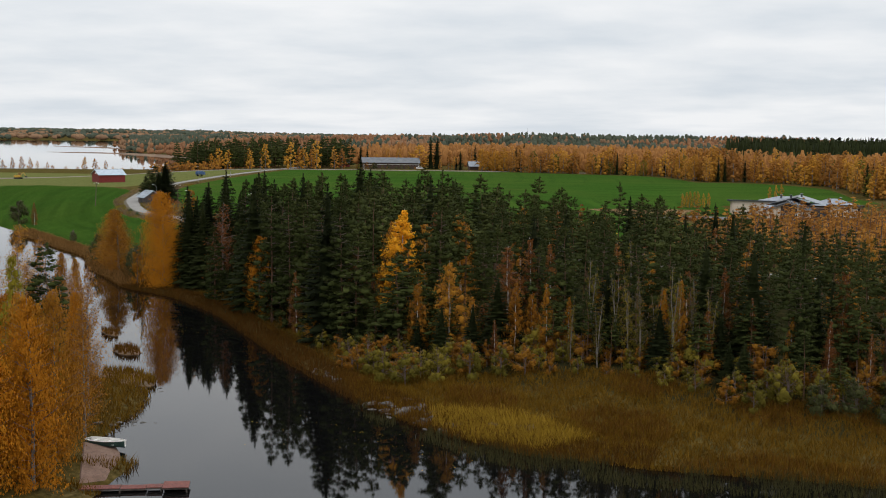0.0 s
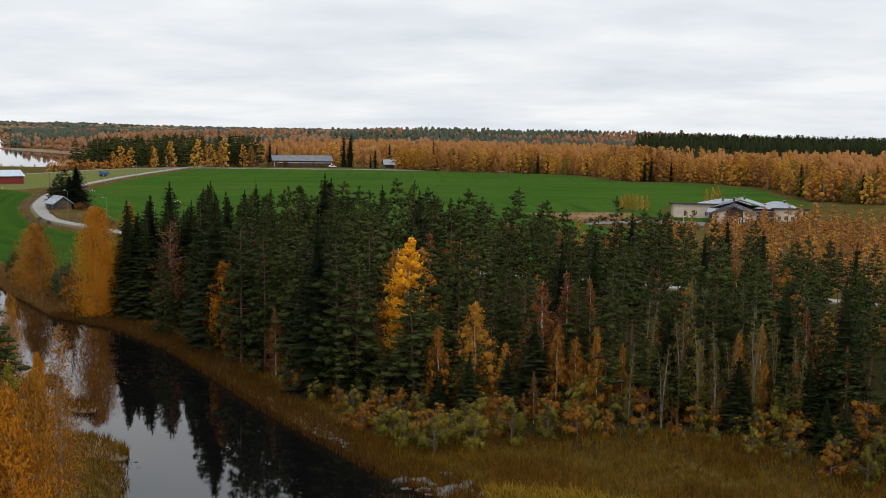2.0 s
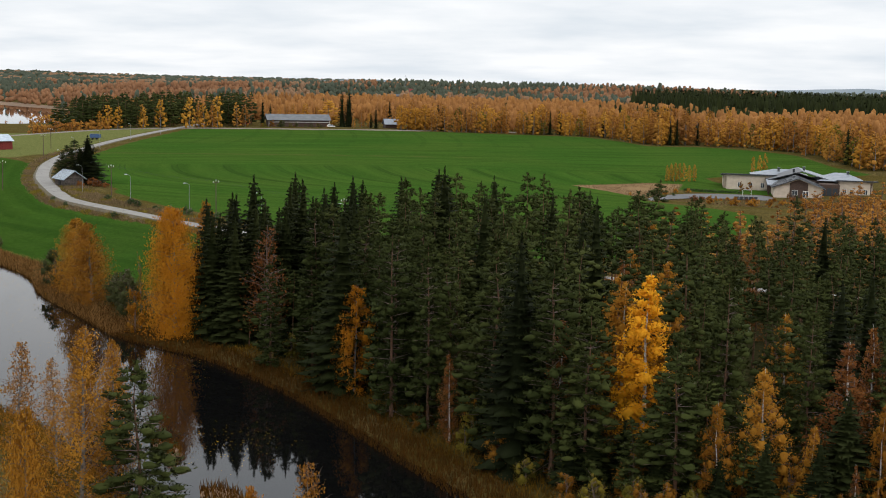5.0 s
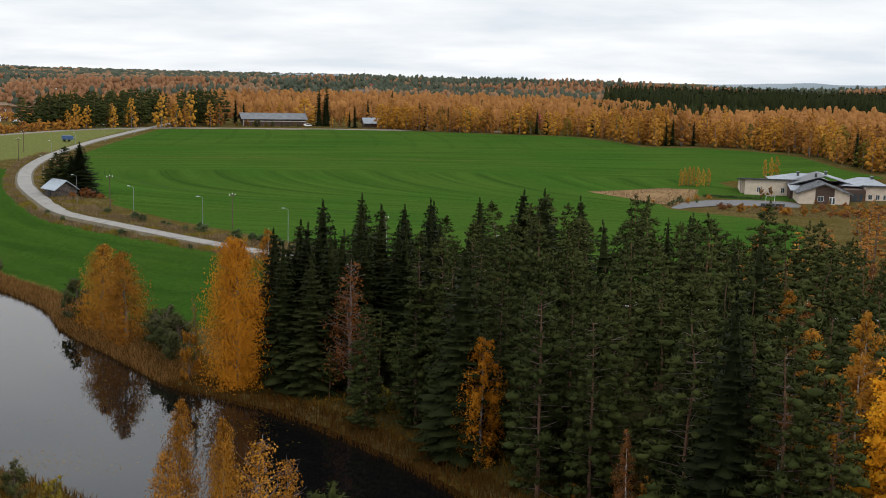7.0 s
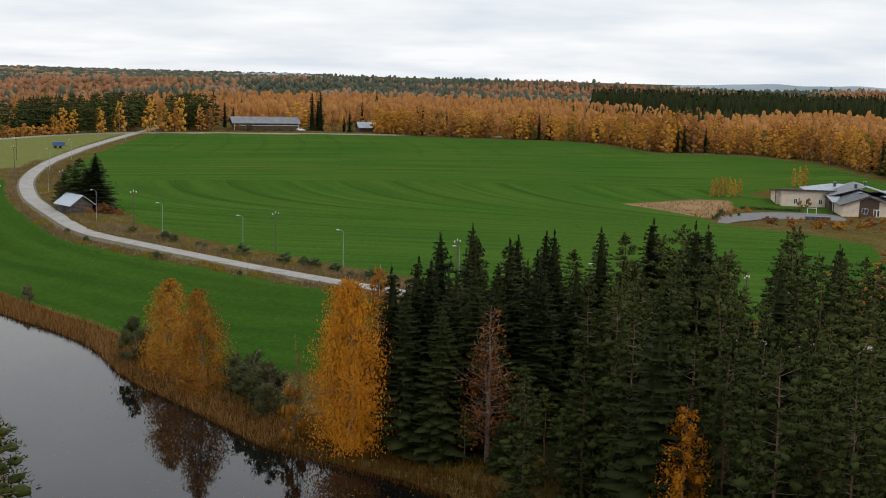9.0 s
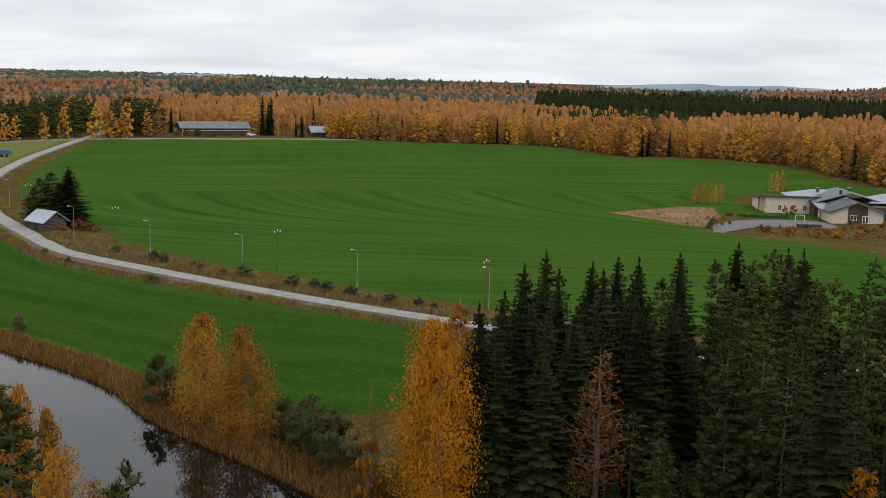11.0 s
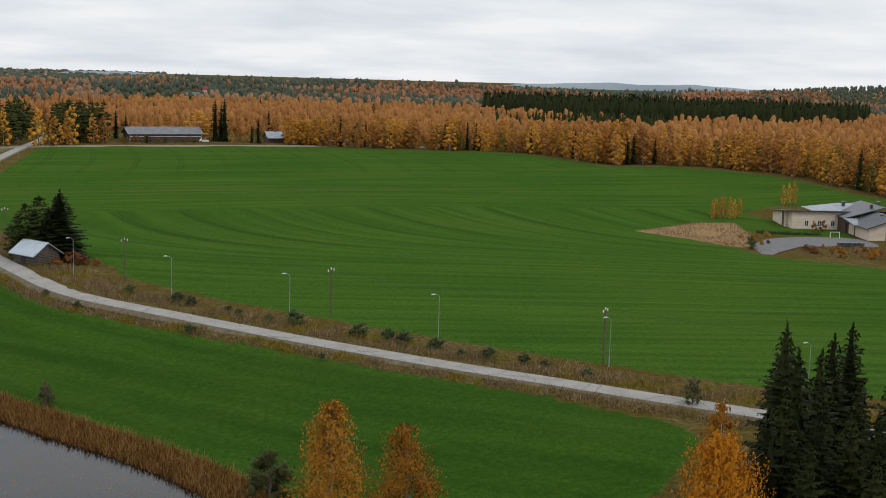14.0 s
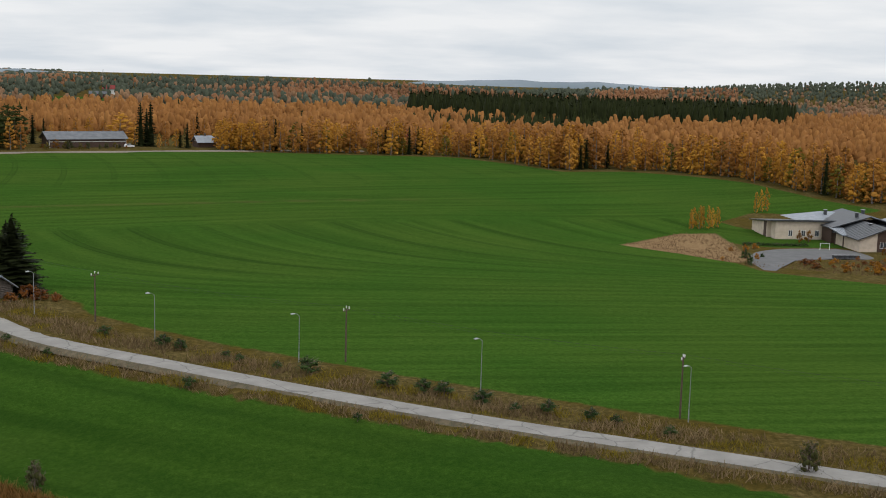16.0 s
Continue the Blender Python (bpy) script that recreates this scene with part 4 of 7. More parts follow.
for kind, x, y, top, wide in (
    # far bank, from the bay towards the wood
    (BIRCH_NEAR, 12.8, 85.6, 13.3, 1.7), (BIRCH_NEAR, 19.8, 76.8, 13.8, 1.5), (WILLOW, 6.8, 90.5, 7.6, 1.0), (WILLOW, 27, 72, 7.4, 1.3), (WILLOW, 31, 67.5, 7.6, 1.1), (WILLOW, 24.5, 76.5, 6.2, 1.1),
    (BIRCH_THIN, 35.3, 60.5, 12.3, 0.5), (BUSH_ORANGE, 35, 59, 7.4, 0.6), (BIRCH_GOLD, 41.8, 57.3, 19.4, 1.25), (BIRCH_ORANGE, 43.5, 65.5, 19.4, 0.8), (SPRUCE, 45.6, 60.4, 19.8, 1.0), (SPRUCE, 47.5, 57.0, 18.5, 1.0), (SPRUCE, 47.8, 64.0, 20.5, 1.0), (SPRUCE, 51.5, 55.0, 18.0, 1.0), (SPRUCE, 47.2, 60.6, 18.0, 1.0), (SPRUCE, 52.4, 61.5, 19.4, 1.0), (SPRUCE, 55.2, 63.4, 18.8, 1.0), (SPRUCE, 57.0, 61.0, 20.0, 1.0), (SPRUCE, 61.0, 60.5, 20.6, 1.0), (SPRUCE, 60.0, 70.5, 19.5, 1.0), (SPRUCE, 65.5, 66.5, 20.0, 1.0), (SPRUCE, 56.5, 71.0, 19.0, 1.0), (SPRUCE, 63.5, 71.5, 19.0, 1.0), (SPRUCE, 50.8, 72.0, 17.5, 1.0),
    (SPRUCE, 49.5, 61, 20.6, 1.0), (SPRUCE, 50, 67.5, 22.6, 1.1), (SPRUCE, 54, 73, 21.5, 1.0), (SPRUCE, 53, 79, 22.4, 1.0), (SPRUCE, 58.5, 82, 20.9, 1.0), (SPRUCE, 62, 86.5, 21, 1.0),
    (SPRUCE, 54.5, 58.5, 20.3, 1.0), (SPRUCE, 58, 66, 22.6, 1.1), (SPRUCE, 63, 76, 22.3, 1.0), (SPRUCE, 69, 84, 22.0, 1.0), (SPRUCE, 75, 82.5, 23.5, 1.1), (SPRUCE, 78.5, 67.5, 24.8, 1.1),
    (SPRUCE, 76, 87, 20.8, 1.0), (SPRUCE, 83, 90, 22, 1.0), (BARE_RED, 56.6, 53.2, 17.6, 1.15), (PINE, 60.5, 42.5, 14.2, 1.0), (PINE, 66, 42.5, 17.0, 1.0),
    # in front of the pines
    (GOLD_SLIM, 74.0, 32.0, 13.8, 1.0), (BIRCH_RUST, 88.0, 15.6, 10.3, 0.85), (BIRCH_RUST, 99.6, 9.6, 15.6, 0.95), (ASPEN, 107.4, 7.2, 20.7, 1.15),
    (PINE, 106.8, -1.5, 9.5, 1.3), (BIRCH_ORANGE, 117.2, -2.4, 14.8, 1.0), (BIRCH_RUST, 124.2, 0.2, 16.8, 1.4), (BIRCH_ORANGE, 128.5, -3.5, 11.5, 0.85),
    (BIRCH_THIN, 140.8, -1.5, 18.8, 0.8), (BIRCH_THIN, 141.3, -9.0, 14.8, 0.8), (BIRCH_THIN, 144.6, -8.6, 14.0, 0.7), (BIRCH_THIN, 137.8, -9.5, 12.5, 0.7), (BIRCH_GOLD, 145.2, -7.4, 13.4, 0.45), (BIRCH_ORANGE, 133.5, -5.5, 11.5, 0.5),
    (BIRCH_ORANGE, 168.0, -8.5, 12.0, 1.0), (BIRCH_GOLD, 172.2, 4, 14.0, 0.9), (BUSH_OLIVE, 159, -15.5, 7.2, 0.95),
    # near bank
    (GOLD_NEAR, 97, -69, 15.8, 1.1), (BIRCH_NEAR, 92, -55, 15.0, 1.0), (GOLD_NEAR, 99.5, -79, 15.6, 1.1), (BIRCH_NEAR, 88, -62, 16.2, 1.1), (GOLD_NEAR, 86, -51, 15.0, 1.0),
    (GOLD_NEAR, 91, -76, 16.0, 1.1), (BIRCH_NEAR, 82, -44, 14.5, 1.0), (GOLD_NEAR, 103, -88, 14.5, 1.1), (GOLD_NEAR, 100, -97, 15.5, 1.1), (BIRCH_NEAR, 94, -88, 16.5, 1.1), (BIRCH_NEAR, 95, -61, 17.0, 1.1),
    (BIRCH_NEAR, 96.4, -58.0, 17.0, 0.9), (GOLD_NEAR, 99.3, -65.8, 17.2, 0.95), (SPARSE, 92.6, -47.8, 13.5, 0.9), (BIRCH_NEAR, 90.5, -66.5, 17.5, 1.1), (GOLD_NEAR, 95.5, -74.0, 16.0, 1.0),
    (SPARSE, 88.7, -41.1, 16.9, 0.8), (GOLD_NEAR, 83.8, -35.8, 13.3, 0.6), (BIRCH_GREEN, 91.3, -56.6, 20.0, 0.7), (BIRCH_GREEN, 84.0, -40.5, 13.4, 0.9), (GOLD_NEAR, 85.5, -38.6, 13.6, 0.5),
    (PINE_NEAR, 69.8, -20.9, 16.5, 1.35), (BIRCH_NEAR, 55.0, 7.4, 11.6, 0.75), (BIRCH_NEAR, 50.0, 11.0, 12.0, 0.8), (SPARSE, 65.4, -21.2, 19.2, 1.0), (SPARSE, 66.8, -18.2, 17.2, 0.8),
    (SPARSE, 59.1, -18.6, 17.3, 0.9), (BIRCH_NEAR, 63.0, -25.0, 14.0, 0.9), (SPARSE, 53.6, -2, 11.8, 1.0), (WILLOW, -74, 172, 8.5, 1.2), (BIRCH_RUST, -64, 166, 8.0, 1.1), (WILLOW, 33.5, 14.5, 4.5, 1.0), (BUSH_OLIVE, 38, 12.5, 4.0, 1.0),
    (PINE_NEAR, 6.5, 36.6, 17.9, 1.5), (GOLD_NEAR, 12.6, 26.0, 20.2, 0.7), (PINE_NEAR, 14.6, 19.6, 21.2, 1.2), (BIRCH_NEAR, 14.7, 27.2, 18.2, 0.6), (BIRCH_NEAR, 2.5, 38, 17.5, 0.8),
    (SPARSE, 22.0, 9.8, 21.4, 0.75), (SPARSE, 24.6, 6.0, 20.6, 0.7), (BIRCH_NEAR, 19.5, 13.0, 19.8, 0.7), (PINE_NEAR, 26.9, 2.0, 22.0, 1.0), (SPARSE, 30.8, 5.0, 13.2, 0.9),
):
    top_out(kind, x, y, top, wide)
top_out(PINE_NEAR, 110.3, -2.5, 15.4, 1.5, label="broad young Scots pine before the golden aspen")


def scatter(poly, gap, seed, jitter=0.38):
    """Places in an outline on a shaken grid."""
    g = np.random.default_rng(seed)
    xs, ys = [p[0] for p in poly], [p[1] for p in poly]
    out = []
    for row, y in enumerate(np.arange(min(ys), max(ys), gap * 0.9)):
        for x in np.arange(min(xs), max(xs), gap):
            out.append((x + (row % 2) * gap / 2 + g.uniform(-jitter, jitter) * gap, y + g.uniform(-jitter, jitter) * gap))
    a = np.array(out)
    d = signed(poly, a[:, 0], a[:, 1])
    return [(float(x), float(y), float(k)) for (x, y), k in zip(a, d) if k > 0]


GROVE = [(54, 52), (64, 44), (73.5, 35), (82.5, 24), (91.5, 12.5), (101, 3), (111, 1), (120, 1), (130, -2), (150, -8), (165, -10), (184, -14),
         (184, 66), (150, 76), (118, 86), (96, 92), (80, 90), (66, 80), (58, 68)]


def build_wood():
    g = np.random.default_rng(5)
    for x, y, d in scatter(GROVE, 6.5, 3):
        if any((x - a) ** 2 + (y - b) ** 2 < 7 for a, b in ((107.4, 7.2), (108.5, 4.0), (105.5, 4.5), (99.6, 9.6), (88, 15.6), (74, 32), (117.2, -2.4))):
            continue
        if (x - 59) ** 2 + (y - 48) ** 2 < 62 or along(ROAD, np.array([x]), np.array([y]))[0] < 5:
            continue
        edge = ease(0, 14, d)
        top = 20.2 + 1.2 * edge + g.normal(0, 1.5) - 3.4 * ease(100, 155, x) - 3.0 * ease(150, 185, x)
        pick = g.uniform()
        if x < 68 and pick < 0.7:
            top_out(SPRUCE if d < 14 else SPRUCE_BACK, x, y, top + 0.6, g.uniform(0.9, 1.1), group="spruces of the wood")
        elif pick < 0.05 and x > 80:
            top_out(SPRUCE_BACK, x, y, top + 1.0, g.uniform(0.9, 1.1), group="spruces of the wood")
        elif pick < 0.26 and x > 100 and d < 32:
            top_out(BIRCH_RUST if g.uniform() < 0.5 else BIRCH_ORANGE, x, y, top - 3.5, 1.05, group="birches of the wood")
        else:
            top_out(PINE if d < 7 and y < 60 or x < 74 else PINE_BACK, x, y, top, g.uniform(0.85, 1.2), group="pines of the wood")


build_wood()


def build_front_row():
    """The close row of tall conifers at the edge of the wood."""
    g = np.random.default_rng(29)
    heroes = ((107.4, 7.2), (108.6, 3.6), (105.4, 3.8), (99.6, 9.6), (88, 15.6), (74, 32), (117.2, -2.4), (124.2, 0.2), (110.3, -2.5))
    for x, y in smooth([(66.5, 43.5), (73, 36), (79, 28.5), (84.5, 21.5), (92, 13.5), (99.5, 5.5), (106, 3), (114, 2), (122, 2), (132, 0), (146, -5), (160, -8), (176, -11)], 4.2):
        x, y = x + g.normal(0, 0.7), y + g.normal(0, 0.7)
        if any((x - a) ** 2 + (y - b) ** 2 < 10 for a, b in heroes):
            continue
        top = g.uniform(21.2, 23.8) - 3.0 * ease(112, 150, x)
        if g.uniform() < 0.22 - 0.14 * ease(95, 112, x):
            top_out(SPRUCE, x, y, top, g.uniform(0.8, 1.0), group="spruces of the wood")
        elif g.uniform() < 0.25 * ease(110, 125, x):
            top_out(BIRCH_RUST, x, y, top - 3, 0.9, group="birches of the wood")
        else:
            top_out(PINE, x, y, top, g.uniform(0.8, 1.05), group="pines of the wood")


build_front_row()


def build_undergrowth():
    """Saplings and bushes that close the wood's edge down to the ground."""
    g = np.random.default_rng(17)
    edge = smooth([(50, 57), (58, 50.5), (68, 42), (77, 33), (86, 22), (95, 10), (103, 1), (113, -6), (124, -7), (135, -8), (150, -13), (163, -16), (176, -20)], 2.6)
    for i, (x, y) in enumerate(edge):
        for off, scale in ((1.0, 1.0), (4.2, 1.35)):
            nx, ny = 0.55, 0.83
            px, py = x + nx * (off + g.uniform(-1, 1)) + g.normal(0, 0.6), y + ny * (off + g.uniform(-1, 1)) + g.normal(0, 0.6)
            k = g.uniform()
            if k < 0.34:
                SPRUCE_BACK.plant(px, py, g.uniform(4, 8) * scale, wide=g.uniform(1.2, 1.6), label="young spruce at the edge of the wood", group="undergrowth")
            elif k < 0.58:
                PINE_BACK.plant(px, py, g.uniform(5, 9) * scale, wide=g.uniform(1.1, 1.5), label="young pine at the edge of the wood", group="undergrowth")
            elif k < 0.72:
                BUSH_ORANGE.plant(px, py, g.uniform(2.2, 4.2) * scale, wide=g.uniform(0.9, 1.2), group="undergrowth")
            elif k < 0.86:
                BUSH_OLIVE.plant(px, py, g.uniform(2.2, 4.0) * scale, wide=g.uniform(0.9, 1.2), group="undergrowth")
            else:
                BIRCH_RUST.plant(px, py, g.uniform(5, 8) * scale, wide=g.uniform(0.7, 1.0), label="young rust-leaved birch at the edge of the wood", group="undergrowth")


build_undergrowth()


def build_edge_bushes():
    """Bushes between the wood and the reeds."""
    g = np.random.default_rng(11)
    for x, y, top, kind in ((112, -13, 5.0, BUSH_OLIVE), (115.5, -15, 5.2, BUSH_OLIVE), (119.5, -14.5, 5.6, BUSH_OLIVE), (123, -13, 6.6, BUSH_OLIVE), (126.5, -11.5, 6.0, BUSH_OLIVE), (129.5, -11.5, 5.8, BUSH_ORANGE), (132.5, -11.5, 5.6, BUSH_ORANGE),
                            (136, -12, 5.4, BUSH_OLIVE), (139.5, -13, 5.2, BUSH_ORANGE), (143, -14, 5.2, BUSH_OLIVE), (146.5, -15.5, 5.8, BUSH_OLIVE), (150, -16, 5.2, BUSH_OLIVE), (153.5, -18, 5.4, BUSH_ORANGE), (156.5, -19.5, 5.4, BUSH_OLIVE),
                            (160, -17.5, 7.4, BUSH_OLIVE), (163.5, -19.5, 6.2, WILLOW), (167, -19, 6.5, WILLOW), (171, -21, 7.0, WILLOW), (174, -24, 6.0, WILLOW), (106, -8, 3.6, BUSH_ORANGE), (109, -10, 4.2, BUSH_OLIVE), (101, 0, 3.8, BUSH_ORANGE),
                            (97, 4, 3.6, BUSH_OLIVE), (172, -14, 8, BUSH_OLIVE), (94, 8, 4.5, BUSH_ORANGE), (90, 13, 3.8, BUSH_OLIVE), (84, 20, 3.6, BUSH_ORANGE), (121, -9, 6.5, BUSH_ORANGE), (147, -10.5, 6.5, BUSH_ORANGE), (134, -8, 6.0, BUSH_OLIVE)):
        top_out(kind, x, y, top, g.uniform(0.95, 1.2), group="bushes along the wood")


build_edge_bushes()


def build_thicket():
    """The unbroken fringe of bushes and slim birches at the foot of the wood, on the side of the sedge meadow."""
    g = np.random.default_rng(47)
    foot = smooth([(104, -5.5), (110, -9.5), (117, -11.5), (126, -9.5), (136, -9), (147, -12), (158, -15.5), (170, -18.5), (182, -22)], 2.1)
    for i, (x, y) in enumerate(foot):
        for off in (0.0, 3.0):
            k = g.uniform()
            kind = BUSH_OLIVE if k < (0.55 if x < 122 or x > 150 else 0.25) else BUSH_ORANGE
            kind.plant(x + g.normal(0, 0.6), y + off + g.normal(0, 0.6), g.uniform(2.0, 3.7) + 0.3 * off, wide=g.uniform(0.9, 1.3), group="bushes along the wood")
    for x, y, h, wide, kind in ((113.5, -4.0, 10.5, 0.8, BIRCH_ORANGE), (121, -5.5, 9.0, 0.7, BIRCH_ORANGE), (126.5, -4.5, 10, 0.75, BIRCH_ORANGE), (131, -6.5, 9.5, 0.6, BIRCH_ORANGE), (129.5, 3, 13, 0.8, BIRCH_RUST), (136.2, -5.6, 12.2, 0.7, BIRCH_THIN),
                                (139.5, -6.5, 11.5, 0.7, BIRCH_THIN), (143.0, -10.4, 11.0, 0.65, BIRCH_THIN), (146.6, -10.0, 12.5, 0.7, BIRCH_THIN), (148.8, -8.0, 11.0, 0.6, BIRCH_THIN), (151.0, -9.4, 10.0, 0.6, BIRCH_THIN), (134.5, -9.0, 8.5, 0.55, BIRCH_THIN), (147.3, -8.8, 10.5, 0.5, BIRCH_ORANGE),
                                (155.5, -9.0, 9.0, 0.6, BIRCH_RUST), (152, -4.0, 11, 0.7, BIRCH_RUST), (160, -10.5, 8.0, 0.6, BIRCH_ORANGE), (164, -13, 8.5, 0.7, BIRCH_RUST), (173.5, -13, 9.5, 0.9, BIRCH_ORANGE), (177, -10, 11, 0.9, BIRCH_GOLD)):
        kind.plant(x, y, h, wide=wide, group="birches at the foot of the wood")


build_thicket()

YOUNG = [(96, 112), (112, 100), (150, 86), (230, 84), (260, 160), (235, 205), (170, 225), (146, 215), (146, 165), (118, 122)]


def build_young_stand():
    g = np.random.default_rng(8)
    for x, y, d in scatter(YOUNG, 6.9, 4):
        if x > 235 or along(ROAD, np.array([x]), np.array([y]))[0] < 4.5:
            continue
        ROWAN.plant(x, y, g.uniform(6.0, 10.5), wide=g.uniform(1.4, 2.1), group="young birch stand")


build_young_stand()

# ---- belt of birches beyond the field, and the far woods ----
BELT_LINE = smooth([(-24, 530), (0, 524), (28, 521), (60, 519), (80, 515), (98, 486), (110, 456), (134, 461), (154, 450), (173, 428), (183, 385), (196, 362), (230, 352), (280, 345)], 4)


def build_belt():
    g = np.random.default_rng(21)
    pts = np.array(BELT_LINE)
    d = np.gradient(pts, axis=0)
    d /= np.linalg.norm(d, axis=1)[:, None]
    side = np.stack([-d[:, 1], d[:, 0]], 1)
    for row, (off, step) in enumerate(((2, 1), (6, 1), (11, 1))):
        for i in range(0, len(pts), step):
            p = pts[i] + side[i] * (off + g.uniform(-2.6, 2.6)) + g.normal(0, 1.4, 2)
            k = g.uniform()
            h = (g.uniform(10.0, 16.0) + row * 0.8) * (1 - 0.10 * float(ease(120, 60, p[0])))
            if k < (0.20 if p[0] > 205 else 0.05):
                FAR_SPRUCE.plant(*p, h * 0.9, group="belt beyond the field")
            elif k > 0.92:
                BELT_OLIVE.plant(*p, h * g.uniform(0.6, 0.9), wide=g.uniform(1.2, 1.6), group="belt beyond the field")
            elif k < 0.42:
                BELT_GOLD.plant(*p, h * g.uniform(0.75, 1.05), wide=g.uniform(1.1, 1.6), group="belt beyond the field")
            else:
                BELT.plant(*p, h, wide=g.uniform(1.05, 1.6), group="belt beyond the field")


build_belt()


def far_trees(xy, heights, sprays, pointed, seed, width, bodies=3):
    """Many far trees in one mesh: each a few soft bodies, or a ragged cone, with sprays on it."""
    g = np.random.default_rng(seed)
    m = len(xy)
    z0 = ground(xy[:, 0], xy[:, 1])
    if pointed:
        hs, rs, k = (0.04, 0.36, 0.68), (1.0, 0.78, 0.42), 6
        az = np.arange(k) * 6.283 / k + g.uniform(0, 6.28, (m, 1))
        vs, ns = [], []
        for t, q in zip(hs, rs):
            rr = heights[:, None] * width * q * g.uniform(0.7, 1.2, (m, k))
            vs.append(np.stack([xy[:, 0:1] + rr * np.cos(az), xy[:, 1:2] + rr * np.sin(az), z0[:, None] + heights[:, None] * (t + g.uniform(-0.05, 0.05, (m, k)))], -1))
            ns.append(np.stack([np.cos(az), np.sin(az), np.full((m, k), 0.55)], -1))
        vs.append(np.stack([xy[:, 0], xy[:, 1], z0 + heights], -1)[:, None])
        ns.append(np.tile((0, 0, 1.0), (m, 1, 1)))
        f = [t for i in range(2) for j in range(k) for t in ((i * k + j, i * k + (j + 1) % k, i * k + k + (j + 1) % k), (i * k + j, i * k + k + (j + 1) % k, i * k + k + j))] + [(2 * k + j, 2 * k + (j + 1) % k, 3 * k) for j in range(k)]
        solid = (np.concatenate(vs, 1).reshape(-1, 3), (np.array(f)[None] + (3 * k + 1) * np.arange(m)[:, None, None]).reshape(-1, 3), unit(np.concatenate(ns, 1).reshape(-1, 3)))
    else:
        t = np.linspace(0.30, 0.80, bodies) if bodies > 1 else np.array([0.5])
        fat = np.linspace(1.0, 0.66, bodies) if bodies > 1 else np.array([1.0])
        off = g.normal(0, 0.22, (m, bodies, 2)) * (heights * width)[:, None, None]
        c = np.concatenate([xy[:, None, :] + off, (z0[:, None] + heights[:, None] * t * g.uniform(0.92, 1.08, (m, bodies)))[..., None]], -1).reshape(-1, 3)
        w = (heights[:, None] * width * fat * g.uniform(0.8, 1.15, (m, bodies))).reshape(-1, 1)
        tall = np.repeat(heights, bodies)[:, None] * (0.27 if bodies > 1 else 0.5)
        solid = clumps(c, np.concatenate([w, w, tall * g.uniform(0.85, 1.1, tall.shape)], 1), g, None, 0.26, np.repeat(xy, bodies, 0), 0.8)
    t = g.uniform(0.10, 1, (m, sprays)) ** 0.8
    prof = (1 - t) ** 0.9 if pointed else np.sin(np.pi * np.clip(t * 0.86 + 0.12, 0, 1)) ** 0.6
    az = g.uniform(0, 6.283, (m, sprays))
    rr = heights[:, None] * width * prof * g.uniform(0.85, 1.15, (m, sprays))
    c = np.stack([xy[:, 0:1] + rr * np.cos(az), xy[:, 1:2] + rr * np.sin(az), z0[:, None] + heights[:, None] * t], -1)
    size = (heights[:, None] * width * (0.34 if pointed else 0.30) * g.uniform(0.7, 1.3, (m, sprays))).ravel()
    v, f = leaf_cloud(c.reshape(-1, 3), size, g, np.tile((0, 0, 1.0), (m * sprays, 1)), 0.4, 0, 0.7)
    return [solid, dressed(v, f, body_of(c.reshape(-1, 3), np.repeat(xy, sprays, 0), 0.7), 0.15)]


# haze of distance is mixed into these leaf colours, greyer than on nearby trees
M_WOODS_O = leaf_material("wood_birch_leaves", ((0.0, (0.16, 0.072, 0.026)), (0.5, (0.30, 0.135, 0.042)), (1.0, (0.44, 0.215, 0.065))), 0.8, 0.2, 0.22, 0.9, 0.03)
M_HAZEWOOD_O = leaf_material("hazed_birch_leaves", ((0.0, (0.16, 0.080, 0.045)), (0.45, (0.28, 0.138, 0.068)), (1.0, (0.42, 0.215, 0.095))), 0.8, 0.2, 0.18, 1.0, 0.012)
M_HAZEWOOD_B = leaf_material("hazed_brown_leaves", ((0.0, (0.12, 0.080, 0.050)), (0.5, (0.22, 0.130, 0.075)), (1.0, (0.34, 0.195, 0.10))), 0.8, 0.15, 0.18, 1.0, 0.012)
M_HAZEWOOD_D = leaf_material("hazed_conifer_needles", ((0.0, (0.036, 0.044, 0.032)), (0.5, (0.058, 0.068, 0.048)), (1.0, (0.085, 0.095, 0.062))), 0.8, 0.05, 0.18, 0.8, 0.012)


